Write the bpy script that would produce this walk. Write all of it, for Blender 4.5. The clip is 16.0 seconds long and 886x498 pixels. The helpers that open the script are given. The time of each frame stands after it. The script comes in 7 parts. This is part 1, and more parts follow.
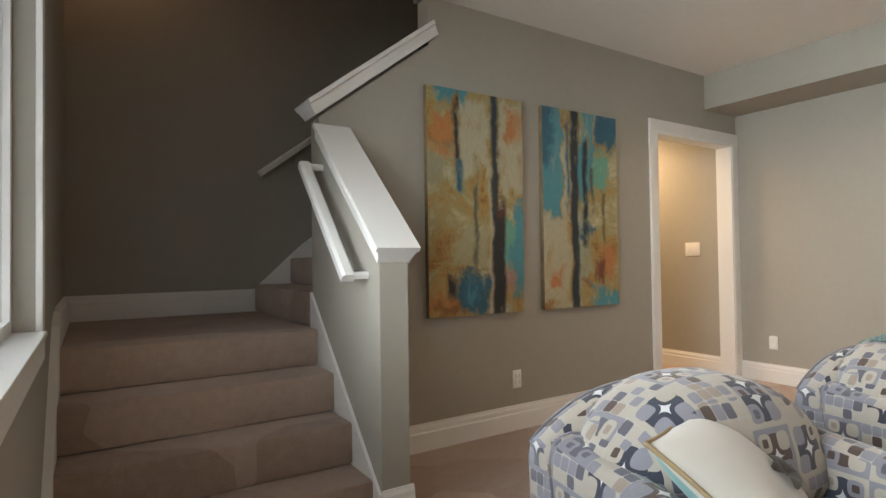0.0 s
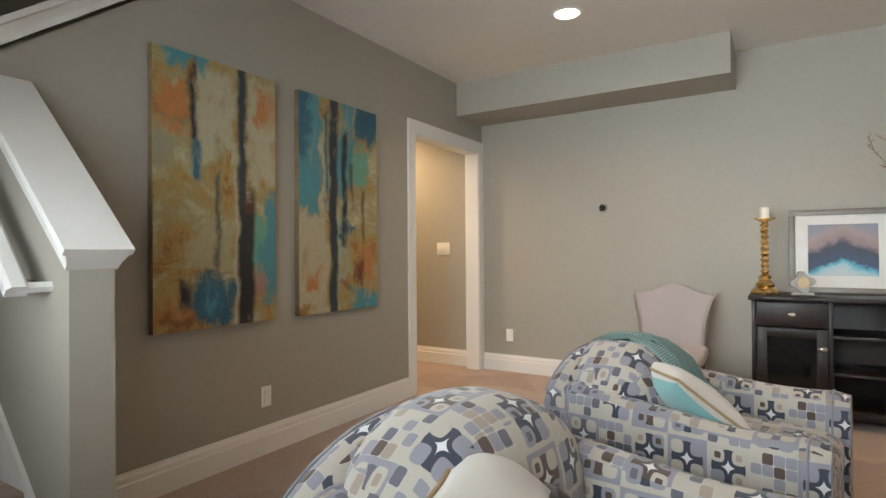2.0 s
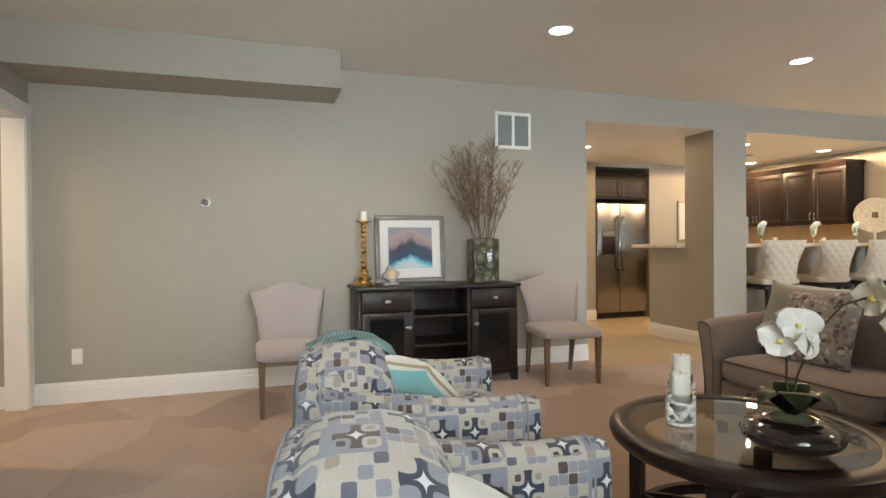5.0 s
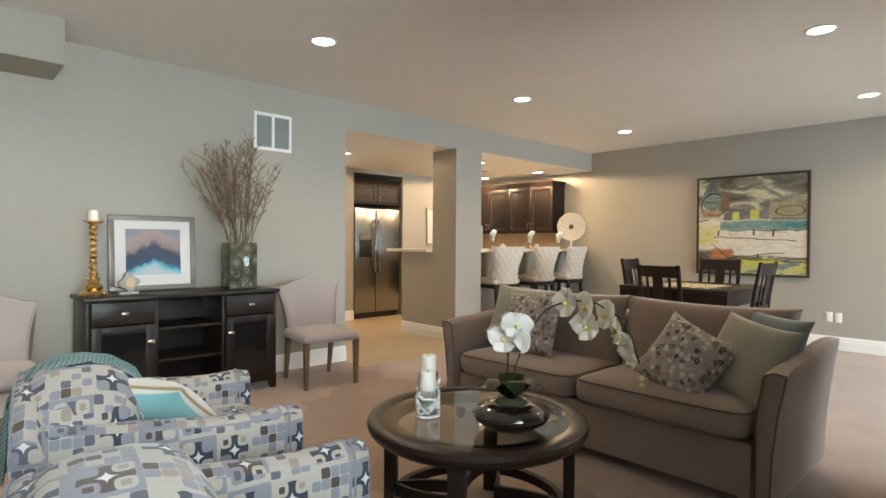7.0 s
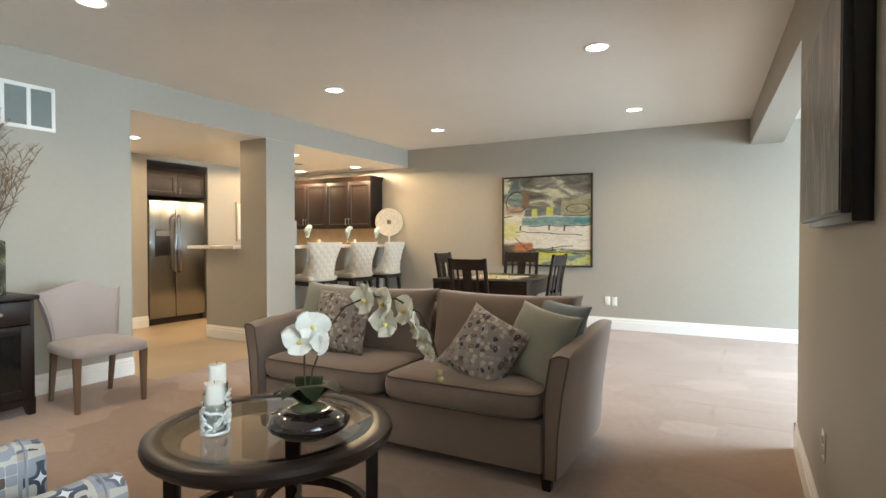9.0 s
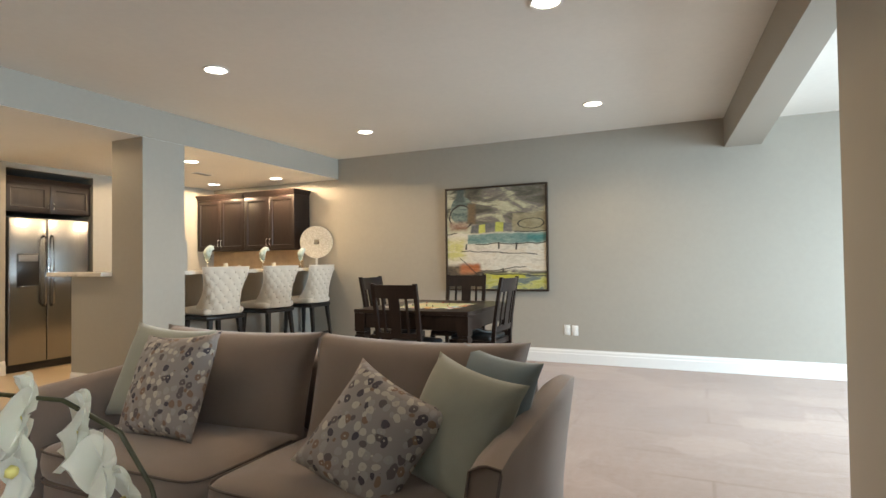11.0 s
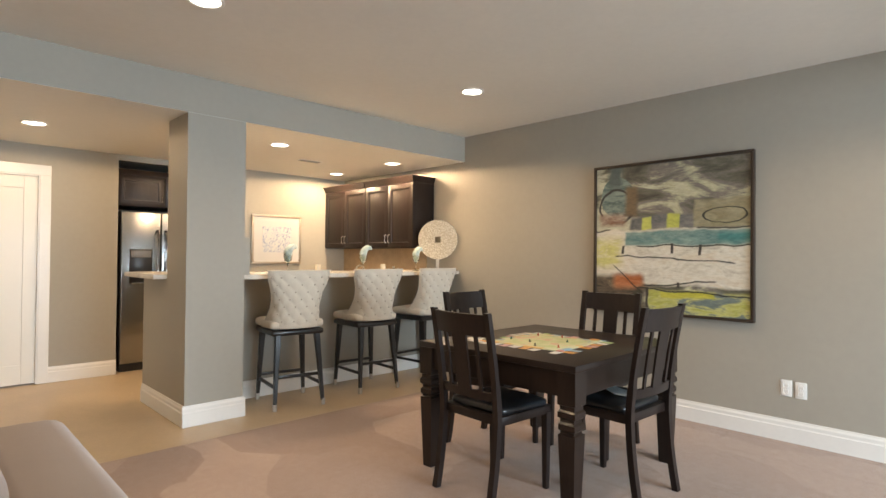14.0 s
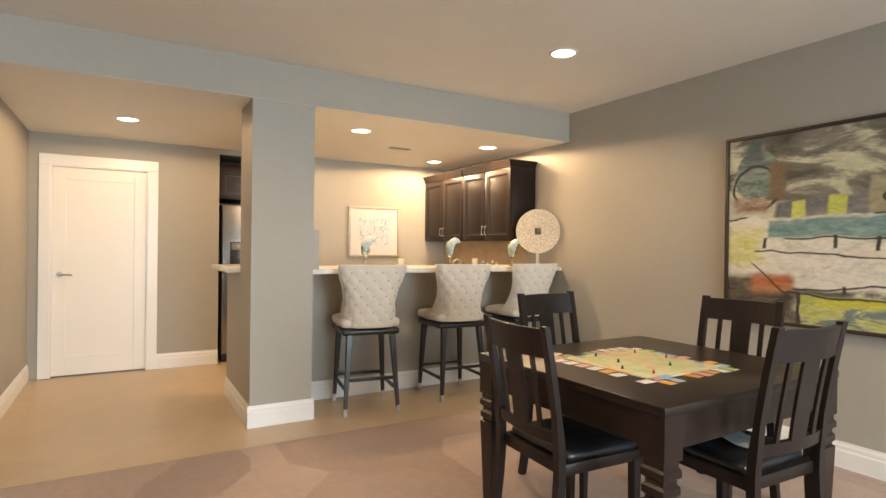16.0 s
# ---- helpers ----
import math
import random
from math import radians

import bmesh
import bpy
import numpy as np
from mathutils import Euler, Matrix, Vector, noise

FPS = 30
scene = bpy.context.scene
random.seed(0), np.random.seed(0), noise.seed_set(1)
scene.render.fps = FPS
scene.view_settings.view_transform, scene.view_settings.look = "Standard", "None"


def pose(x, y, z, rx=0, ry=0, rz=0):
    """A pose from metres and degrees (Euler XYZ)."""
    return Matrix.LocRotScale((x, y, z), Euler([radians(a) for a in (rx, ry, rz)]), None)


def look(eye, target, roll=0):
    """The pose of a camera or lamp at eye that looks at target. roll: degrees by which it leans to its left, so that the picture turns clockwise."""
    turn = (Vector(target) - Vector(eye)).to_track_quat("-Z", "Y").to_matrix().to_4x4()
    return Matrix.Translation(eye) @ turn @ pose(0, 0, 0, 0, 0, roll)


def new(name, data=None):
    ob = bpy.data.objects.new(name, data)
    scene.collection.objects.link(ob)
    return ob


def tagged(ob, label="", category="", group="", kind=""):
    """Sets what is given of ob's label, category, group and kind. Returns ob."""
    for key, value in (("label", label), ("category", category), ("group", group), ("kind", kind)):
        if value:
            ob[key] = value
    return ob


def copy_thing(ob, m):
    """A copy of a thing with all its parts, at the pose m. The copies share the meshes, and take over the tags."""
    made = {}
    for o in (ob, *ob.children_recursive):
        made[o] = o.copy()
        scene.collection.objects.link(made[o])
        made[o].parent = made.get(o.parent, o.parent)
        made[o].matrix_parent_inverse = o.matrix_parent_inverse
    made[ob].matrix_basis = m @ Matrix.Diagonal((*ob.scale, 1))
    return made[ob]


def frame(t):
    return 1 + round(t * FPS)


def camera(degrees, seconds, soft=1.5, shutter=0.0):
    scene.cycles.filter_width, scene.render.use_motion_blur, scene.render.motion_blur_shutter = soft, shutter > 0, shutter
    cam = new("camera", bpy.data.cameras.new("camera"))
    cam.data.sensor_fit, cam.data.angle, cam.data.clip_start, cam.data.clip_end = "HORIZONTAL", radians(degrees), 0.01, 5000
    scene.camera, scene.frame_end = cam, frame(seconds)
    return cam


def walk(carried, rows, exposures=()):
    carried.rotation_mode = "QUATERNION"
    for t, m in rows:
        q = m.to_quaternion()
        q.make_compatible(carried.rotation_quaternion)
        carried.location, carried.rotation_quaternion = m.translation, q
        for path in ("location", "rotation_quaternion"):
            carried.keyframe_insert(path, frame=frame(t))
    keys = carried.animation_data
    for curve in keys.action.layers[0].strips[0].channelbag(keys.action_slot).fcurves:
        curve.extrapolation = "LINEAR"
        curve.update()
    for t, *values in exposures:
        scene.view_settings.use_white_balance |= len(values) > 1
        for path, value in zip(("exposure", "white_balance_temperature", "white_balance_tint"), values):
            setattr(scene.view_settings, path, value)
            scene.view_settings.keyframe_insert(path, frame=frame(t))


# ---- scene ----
cam = camera(78.0, 16.0)
METRES, EYE, TILT, LEAN, TURN = 8.0, 1.5, 0.0, 0.0, -28.3
PATH = [
    (0, (0.26, 0.244, 1.082), (1.34, 1.927, 1.121), -0.8),
    (0.5, (0.273, 0.288, 1.087), (1.511, 1.859, 1.124), -0.8),
    (1, (0.289, 0.37, 1.107), (1.707, 1.781, 1.129), -0.5),
    (1.5, (0.349, 0.414, 1.105), (1.913, 1.659, 1.125), -0.5),
    (2, (0.46, 0.464, 1.117), (2.155, 1.525, 1.129), -0.4),
    (2.5, (0.494, 0.591, 1.118), (2.325, 1.396, 1.113), -1.4),
    (3, (0.546, 0.747, 1.139), (2.481, 1.251, 1.098), -1.1),
    (3.5, (0.56, 0.846, 1.158), (2.546, 1.075, 1.094), -0.6),
    (4, (0.485, 1.042, 1.14), (2.483, 0.962, 1.09), -0.6),
    (6.5, (0.456, 1.441, 1.18), (2.053, 0.236, 1.169), 0.2),
    (7, (0.405, 1.395, 1.201), (1.868, 0.031, 1.178), 0.4),
    (7.5, (0.417, 1.366, 1.208), (1.737, -0.136, 1.176), 0.7),
    (8, (0.434, 1.352, 1.21), (1.617, -0.26, 1.175), 0.8),
    (8.5, (0.421, 1.359, 1.199), (1.477, -0.34, 1.161), 0.5),
    (9, (0.395, 1.249, 1.196), (1.358, -0.504, 1.16), 0.0),
    (9.5, (0.41, 1.079, 1.183), (1.304, -0.71, 1.17), -0.8),
    (10, (0.516, 0.803, 1.173), (1.333, -1.022, 1.195), -1.0),
    (12.5, (0.679, -0.908, 1.256), (1.694, -2.63, 1.329), 0.3),
    (13, (0.713, -1.191, 1.299), (1.877, -2.816, 1.356), -0.0),
    (13.5, (0.808, -1.491, 1.277), (2.114, -3.005, 1.326), 0.3),
    (14, (0.895, -1.76, 1.283), (2.33, -3.153, 1.309), 0.5),
    (14.5, (0.959, -2.025, 1.283), (2.513, -3.284, 1.298), 0.7),
    (15, (1.045, -2.207, 1.289), (2.679, -3.359, 1.299), 1.1),
    (15.5, (1.096, -2.342, 1.287), (2.787, -3.41, 1.296), 1.1),
    (16, (1.108, -2.451, 1.296), (2.837, -3.455, 1.29), 0.7),
]
EXPOSURES = [(0, -0.42, 6500, 16), (2.5, -0.55, 6450, 15), (4, -0.55, 6500, 14), (7, -0.36, 6150, 11), (9, -0.17, 5950, 8), (12.5, -0.54, 5900, 10), (16, -0.4, 6500, 14)]
walk(cam, [(t, look(eye, target, roll)) for t, eye, target, roll in PATH], EXPOSURES)

# ---- world and exposure ----
world = bpy.data.worlds.new("world")
scene.world = world
world.use_nodes = True
_wn = world.node_tree.nodes
_sky = _wn.new("ShaderNodeTexSky")
_sky.sky_type = "NISHITA"
_sky.sun_disc = False
_sky.sun_elevation, _sky.sun_rotation = radians(40), radians(200)
world.node_tree.links.new(_sky.outputs[0], _wn["Background"].inputs[0])
_wn["Background"].inputs[1].default_value = 0.10


# ---- tools ----
def srgb(r, g, b):
    return tuple((c / 255 / 12.92 if c <= 10 else ((c / 255 + 0.055) / 1.055) ** 2.4) for c in (r, g, b)) + (1.0,)


class Nodes:
    def __init__(self, name):
        self.m = bpy.data.materials.new(name)
        self.m.use_nodes = True
        self.t = self.m.node_tree
        self.b = self.t.nodes["Principled BSDF"]

    def add(self, kind, **props):
        n = self.t.nodes.new("ShaderNode" + kind)
        for k, v in props.items():
            if k == "operation":
                n.operation = v
            elif k == "use_clamp":
                n.use_clamp = v
            elif k == "data_type":
                n.data_type = v
            elif k == "blend_type":
                n.blend_type = v
            elif k == "distance":
                n.distance = v
            elif k == "feature":
                n.feature = v
            elif k == "noise_dimensions":
                n.noise_dimensions = v
            else:
                raise ValueError(k)
        return n

    def put(self, sock, v):
        if isinstance(v, bpy.types.NodeSocket):
            self.t.links.new(v, sock)
        elif v is not None:
            sock.default_value = v

    def math(self, op, a, b=0.5, c=None, clamp=False):
        n = self.add("Math", operation=op, use_clamp=clamp)
        self.put(n.inputs[0], a)
        self.put(n.inputs[1], b)
        if c is not None:
            self.put(n.inputs[2], c)
        return n.outputs[0]

    def mix(self, f, a, b, kind="MIX"):
        n = self.add("Mix", data_type="RGBA", blend_type=kind)
        self.put(n.inputs[0], f)
        self.put(n.inputs[6], a)
        self.put(n.inputs[7], b)
        return n.outputs[2]

    def coord(self, which="Object", scale=(1, 1, 1), loc=(0, 0, 0)):
        c = self.add("TexCoord").outputs[which]
        mp = self.add("Mapping")
        mp.inputs["Scale"].default_value = scale
        mp.inputs["Location"].default_value = loc
        self.put(mp.inputs[0], c)
        return mp.outputs[0]

    def noise(self, vec, scale, detail=3.0, rough=0.5, distort=0.0):
        n = self.add("TexNoise")
        self.put(n.inputs["Vector"], vec)
        n.inputs["Scale"].default_value = scale
        n.inputs["Detail"].default_value = detail
        n.inputs["Roughness"].default_value = rough
        n.inputs["Distortion"].default_value = distort
        return n.outputs[0]

    def ramp(self, f, stops, interp="LINEAR"):
        n = self.add("ValToRGB")
        n.color_ramp.interpolation = interp
        e = n.color_ramp.elements
        while len(e) < len(stops):
            e.new(0.5)
        for el, (p, c) in zip(e, stops):
            el.position, el.color = p, c
        self.put(n.inputs[0], f)
        return n.outputs[0]

    def sep(self, vec):
        n = self.add("SeparateXYZ")
        self.put(n.inputs[0], vec)
        return n.outputs

    def band(self, v, lo, hi, soft=0.01):
        a = self.add("MapRange")
        self.put(a.inputs[0], v)
        a.inputs[1].default_value, a.inputs[2].default_value = lo - soft, lo + soft
        b = self.add("MapRange")
        self.put(b.inputs[0], v)
        b.inputs[1].default_value, b.inputs[2].default_value = hi - soft, hi + soft
        return self.math("MULTIPLY", a.outputs[0], self.math("SUBTRACT", 1.0, b.outputs[0]))

    def bump(self, h, strength=0.3, dist=0.002):
        n = self.add("Bump")
        n.inputs["Strength"].default_value = strength
        n.inputs["Distance"].default_value = dist
        self.put(n.inputs["Height"], h)
        self.put(self.b.inputs["Normal"], n.outputs[0])

    def done(self, col=None, rough=None, metal=None):
        self.put(self.b.inputs["Base Color"], col)
        self.put(self.b.inputs["Roughness"], rough)
        self.put(self.b.inputs["Metallic"], metal)
        return self.m


def shade(c, k):
    return tuple(min(1.0, v * k) for v in c[:3]) + (1.0,)


def plain(name, c, rough=0.6, metal=0.0, var=0.08, vs=2.0, gs=60.0, bump=0.1, dist=0.001, sheen=0.0, coat=0.0, stretch=(1, 1, 1)):
    n = Nodes(name)
    v = n.coord("Object", stretch)
    a = n.noise(v, vs, 4.0)
    g = n.noise(v, gs, 3.0, 0.6)
    f = n.math("ADD", n.math("MULTIPLY", a, 0.65), n.math("MULTIPLY", g, 0.35))
    col = n.ramp(f, [(0.3, shade(c, 1 - var)), (0.7, shade(c, 1 + var))])
    rr = n.math("MULTIPLY_ADD", a, 0.16, rough - 0.08)
    if bump:
        n.bump(g, bump, dist)
    if sheen:
        n.b.inputs["Sheen Weight"].default_value = sheen
    if coat:
        n.b.inputs["Coat Weight"].default_value = coat
        n.b.inputs["Coat Roughness"].default_value = 0.15
    return n.done(col, rr, metal)


def link_mesh(name, bm, material, smooth=False):
    me = bpy.data.meshes.new(name)
    bmesh.ops.recalc_face_normals(bm, faces=bm.faces)
    bm.to_mesh(me)
    bm.free()
    for m in material if isinstance(material, (list, tuple)) else [material]:
        me.materials.append(m)
    if smooth:
        me.shade_smooth()
        if smooth is not True:
            me.set_sharp_from_angle(angle=radians(smooth))
    return new(name, me)


def structure(name, bm, material, smooth=False):
    return tagged(link_mesh(name, bm, material, smooth), kind="structure")


def part(name, bm, material, parent, label="", smooth=35, m=None):
    ob = link_mesh(name, bm, material, smooth)
    ob.parent = parent
    if m is not None:
        ob.matrix_basis = m
    return tagged(ob, label)


def thing(name, m, label, category, group=""):
    ob = new(name)
    ob.empty_display_size = 0.1
    ob.matrix_basis = m if isinstance(m, Matrix) else Matrix.Translation(m)
    return tagged(ob, label, category, group)


def box(bm, x0, x1, y0, y1, z0, z1, bevel=0.0, segs=2, rot=None):
    """A box between two corners, its edges rounded."""
    r = bmesh.ops.create_cube(bm, size=1.0)
    vs = r["verts"]
    mid = Vector(((x0 + x1) / 2, (y0 + y1) / 2, (z0 + z1) / 2))
    for v in vs:
        v.co = Vector((v.co.x * (x1 - x0), v.co.y * (y1 - y0), v.co.z * (z1 - z0)))
        if rot is not None:
            v.co = rot @ v.co
        v.co += mid
    if bevel:
        es = list({e for v in vs for e in v.link_edges})
        bmesh.ops.bevel(bm, geom=es, offset=bevel, segments=segs, affect="EDGES", profile=0.5)
    return bm


def boxes(*rows, bevel=0.0, segs=2):
    bm = bmesh.new()
    for r in rows:
        box(bm, *r, bevel=bevel, segs=segs)
    return bm


def loft(bm, rings, close=True, caps=True):
    """Skin through rings of equally many points."""
    vs = [[bm.verts.new(p) for p in ring] for ring in rings]
    n = len(rings[0])
    for a, b in zip(vs, vs[1:]):
        for i in range(n if close else n - 1):
            j = (i + 1) % n
            bm.faces.new((a[i], a[j], b[j], b[i]))
    if caps and close:
        bm.faces.new(vs[0][::-1])
        bm.faces.new(vs[-1])
    return bm


def lathe(bm, profile, n=24, centre=(0, 0, 0), caps=True):
    """Turns a profile of (radius, height) round z."""
    cx, cy, cz = centre
    return loft(bm, [[(cx + r * math.cos(2 * math.pi * i / n), cy + r * math.sin(2 * math.pi * i / n), cz + z) for i in range(n)] for r, z in profile], caps=caps)


def prism(bm, outline, lo, hi, axis="z"):
    """An outline of 2D points drawn out along an axis."""
    def at(p, h):
        return {"z": (p[0], p[1], h), "y": (p[0], h, p[1]), "x": (h, p[0], p[1])}[axis]
    return loft(bm, [[at(p, lo) for p in outline], [at(p, hi) for p in outline]])


def tube(bm, pts, radius, n=8, up=(0, 0, 1)):
    """A round bar through points; radius may be a list."""
    pts = [Vector(p) for p in pts]
    rings = []
    for i, p in enumerate(pts):
        d = (pts[min(i + 1, len(pts) - 1)] - pts[max(i - 1, 0)]).normalized()
        u = d.cross(Vector(up))
        if u.length < 1e-3:
            u = d.cross(Vector((1, 0, 0)))
        u.normalize()
        w = d.cross(u)
        r = radius[i] if isinstance(radius, (list, tuple)) else radius
        rings.append([tuple(p + r * (math.cos(2 * math.pi * k / n) * u + math.sin(2 * math.pi * k / n) * w)) for k in range(n)])
    return loft(bm, rings)


def uv_faces(bm):
    """Lays UVs in metres from each face's main direction."""
    uv = bm.loops.layers.uv.verify()
    bm.normal_update()
    for f in bm.faces:
        n = f.normal
        k = max(range(3), key=lambda i: abs(n[i]))
        for lp in f.loops:
            c = lp.vert.co
            lp[uv].uv = (c.y, c.z) if k == 0 else (c.x, c.z) if k == 1 else (c.x, c.y)
    return bm


def wall_face(bm, axis, a, b, lo, hi, z0, z1, holes=()):
    """A wall a..b thick on an axis, lo..hi along the other, with holes (lo, hi, z0, z1) through it."""
    cuts = sorted({lo, hi, *[h[0] for h in holes], *[h[1] for h in holes]})
    for u0, u1 in zip(cuts, cuts[1:]):
        mid = (u0 + u1) / 2
        spans, zs = [], z0
        for h in sorted((h for h in holes if h[0] < mid < h[1]), key=lambda q: q[2]):
            if h[2] > zs:
                spans.append((zs, h[2]))
            zs = h[3]
        if zs < z1:
            spans.append((zs, z1))
        for s0, s1 in spans:
            if axis == "x":
                box(bm, a, b, u0, u1, s0, s1)
            else:
                box(bm, u0, u1, a, b, s0, s1)
    return bm


def wall(name, axis, a, b, lo, hi, z0, z1, holes=(), material=None):
    bm = wall_face(bmesh.new(), axis, a, b, lo, hi, z0, z1, holes)
    bmesh.ops.remove_doubles(bm, verts=bm.verts, dist=1e-5)
    seen = {}
    for f in bm.faces:
        seen.setdefault(tuple(sorted(v.index for v in f.verts)), []).append(f)
    bm.verts.index_update()
    seen = {}
    for f in bm.faces:
        seen.setdefault(tuple(sorted(v.index for v in f.verts)), []).append(f)
    dead = [f for fs in seen.values() if len(fs) > 1 for f in fs]
    bmesh.ops.delete(bm, geom=dead, context="FACES_ONLY")
    return structure(name, bm, material or M_WALL)

# ---- materials ----
def wall_paint(name, c, bump=0.12):
    n = Nodes(name)
    v = n.coord("Object")
    a = n.noise(v, 0.9, 3.0)
    g = n.noise(v, 260.0, 2.0, 0.5)
    o = n.noise(v, 22.0, 3.0)
    f = n.math("MULTIPLY_ADD", a, 0.6, n.math("MULTIPLY", o, 0.4))
    col = n.ramp(f, [(0.3, shade(c, 0.955)), (0.7, shade(c, 1.035))])
    n.bump(n.math("MULTIPLY_ADD", o, 0.5, g), bump, 0.0008)
    n.b.inputs["Specular IOR Level"].default_value = 0.35
    return n.done(col, n.math("MULTIPLY_ADD", o, 0.1, 0.52))


M_WALL = wall_paint("wall_paint_greige", (0.367, 0.345, 0.295, 1))
M_CEIL = wall_paint("ceiling_paint", (0.78, 0.76, 0.71, 1), 0.25)
M_TRIM = plain("white_trim_paint", (0.78, 0.77, 0.74, 1), 0.32, var=0.03, vs=1.5, gs=30, bump=0.05)
M_PLATE = plain("white_plastic", (0.80, 0.79, 0.76, 1), 0.3, var=0.02, bump=0.02)


def carpet(name, c, c2):
    """Cut pile with vacuum strokes: broad angled sweeps, and long straight lane edges with short jogs."""
    n = Nodes(name)
    v = n.coord("Object")
    big = n.noise(v, 0.8, 3.0, 0.5, 0.6)
    fine = n.noise(v, 190.0, 2.0, 0.7)
    mid = n.noise(v, 22.0, 4.0, 0.65)
    vo = n.add("TexVoronoi", distance="MANHATTAN")
    vo.inputs["Scale"].default_value = 1.25
    n.put(vo.inputs["Vector"], n.mix(0.10, n.coord("Object", (1.0, 1.35, 1.0)), n.mix(1.0, n.noise(v, 1.6, 1.0), n.noise(v, 1.9, 1.0), "ADD")))
    sweeps = n.sep(vo.outputs["Color"])[0]
    lanes = n.add("TexBrick")
    n.put(lanes.inputs["Vector"], n.mix(0.04, n.coord("Object", (1, 1, 1), (0.3, 0.1, 0)), n.noise(v, 1.1, 2.0)))
    for key, val in (("Scale", 1.0), ("Mortar Size", 0.016), ("Mortar Smooth", 1.0), ("Bias", 0.0), ("Brick Width", 1.7), ("Row Height", 0.36)):
        lanes.inputs[key].default_value = val
    lanes.inputs["Color1"].default_value, lanes.inputs["Color2"].default_value = (0.35, 0.35, 0.35, 1), (0.65, 0.65, 0.65, 1)
    edge = n.math("MULTIPLY", lanes.outputs["Fac"], n.ramp(n.noise(v, 1.4, 2.0), [(0.46, (0, 0, 0, 1)), (0.66, (1, 1, 1, 1))]))
    x, y, _ = n.sep(v)
    south = n.math("MULTIPLY", n.band(y, -60.0, -2.2, 0.8), n.band(x, -60.0, 2.6, 1.2))
    marks = n.math("MULTIPLY_ADD", sweeps, n.math("MULTIPLY_ADD", south, -0.16, 0.26), n.math("MULTIPLY", n.math("SUBTRACT", n.sep(lanes.outputs["Color"])[0], 0.5), n.math("MULTIPLY", south, 0.06)))
    marks = n.math("SUBTRACT", marks, n.math("MULTIPLY", edge, n.math("MULTIPLY_ADD", south, 0.17, 0.02)))
    f = n.math("ADD", marks, n.math("MULTIPLY_ADD", big, 0.30, n.math("MULTIPLY_ADD", mid, 0.30, n.math("MULTIPLY", fine, 0.30))))
    col = n.ramp(f, [(0.34, c2), (0.76, c)])
    n.bump(n.math("MULTIPLY_ADD", mid, 0.8, fine), 0.6, 0.006)
    n.b.inputs["Sheen Weight"].default_value = 0.25
    n.b.inputs["Specular IOR Level"].default_value = 0.1
    return n.done(col, 0.95)


M_CARPET = carpet("carpet_beige", (0.45, 0.34, 0.275, 1), (0.27, 0.185, 0.14, 1))


def tile_floor():
    n = Nodes("cream_vinyl_floor")
    v = n.coord("Object")
    a = n.noise(v, 2.2, 4.0, 0.6, 0.8)
    g = n.noise(v, 45.0, 3.0)
    col = n.ramp(n.math("MULTIPLY_ADD", a, 0.7, n.math("MULTIPLY", g, 0.3)), [(0.3, (0.46, 0.35, 0.22, 1)), (0.7, (0.57, 0.45, 0.30, 1))])
    n.bump(g, 0.08, 0.001)
    return n.done(col, n.math("MULTIPLY_ADD", a, 0.15, 0.3))


M_VINYL = tile_floor()


def emission(name, c, strength):
    n = Nodes(name)
    n.b.inputs["Base Color"].default_value = (0.8, 0.8, 0.8, 1)
    n.b.inputs["Emission Color"].default_value = c
    n.b.inputs["Emission Strength"].default_value = strength
    return n.m


M_LAMP = emission("lamp_glow", (1.0, 0.86, 0.66, 1), 14.0)

# ---- the rooms ----
N, E, S, W = 2.94, 5.13, -6.20, 0.12
CEIL, LOW, BASE_H = 2.62, 2.34, 0.155
K_E, K_N = 7.49, -1.66
COL0, COL1 = -3.22, -3.665

# ground slab, carpet and vinyl
structure("ground", boxes((-40, 40, -40, 40, -0.4, -0.2)), plain("soil_and_grass", (0.08, 0.12, 0.04, 1), 0.9))
structure("floor", boxes((-3.6, 4.75, S - 0.2, N + 1.4, -0.2, 0.0), (4.75, E + 0.13, K_N + 0.02, N + 2.4, -0.2, 0.0), (3.6, 4.75, N + 1.4, N + 2.4, -0.2, 0.0)), M_CARPET)
structure("floor_kitchen", boxes((4.75, 8.4, S - 0.2, K_N + 0.02, -0.2, -0.003)), M_VINYL)

# walls
wall("wall_west", "x", W - 0.16, W, -2.42, 4.36, 0, 5.2, [(0.15, 2.24, 0.885, 2.2)])
wall("wall_south", "y", S - 0.16, S, -3.6, K_E, 0, CEIL)
wall("wall_east", "x", E, E + 0.13, K_N, N + 2.4, 0, CEIL)
wall("wall_kitchen_north", "y", K_N, K_N + 0.12, E + 0.13, K_E, 0, CEIL)
wall("wall_kitchen_east", "x", K_E, K_E + 0.13, S - 0.16, K_N + 0.12, 0, CEIL, [(-2.655, -1.825, 0, 2.045), (-4.29, -3.33, 0, 2.28)])
structure("fridge_alcove", boxes((K_E + 0.13, 8.35, -3.33, -3.23, 0, 2.4), (K_E + 0.13, 8.35, -4.39, -4.29, 0, 2.4), (8.35, 8.45, -4.39, -3.23, 0, 2.4), (K_E + 0.13, 8.35, -4.29, -3.33, 2.28, 2.4)), M_WALL)
structure("header_beam", boxes((E, E + 0.12, S, K_N, LOW + 0.002, CEIL)), M_WALL)
structure("column", boxes((E, E + 0.42, COL1, COL0, 0, LOW)), M_WALL)
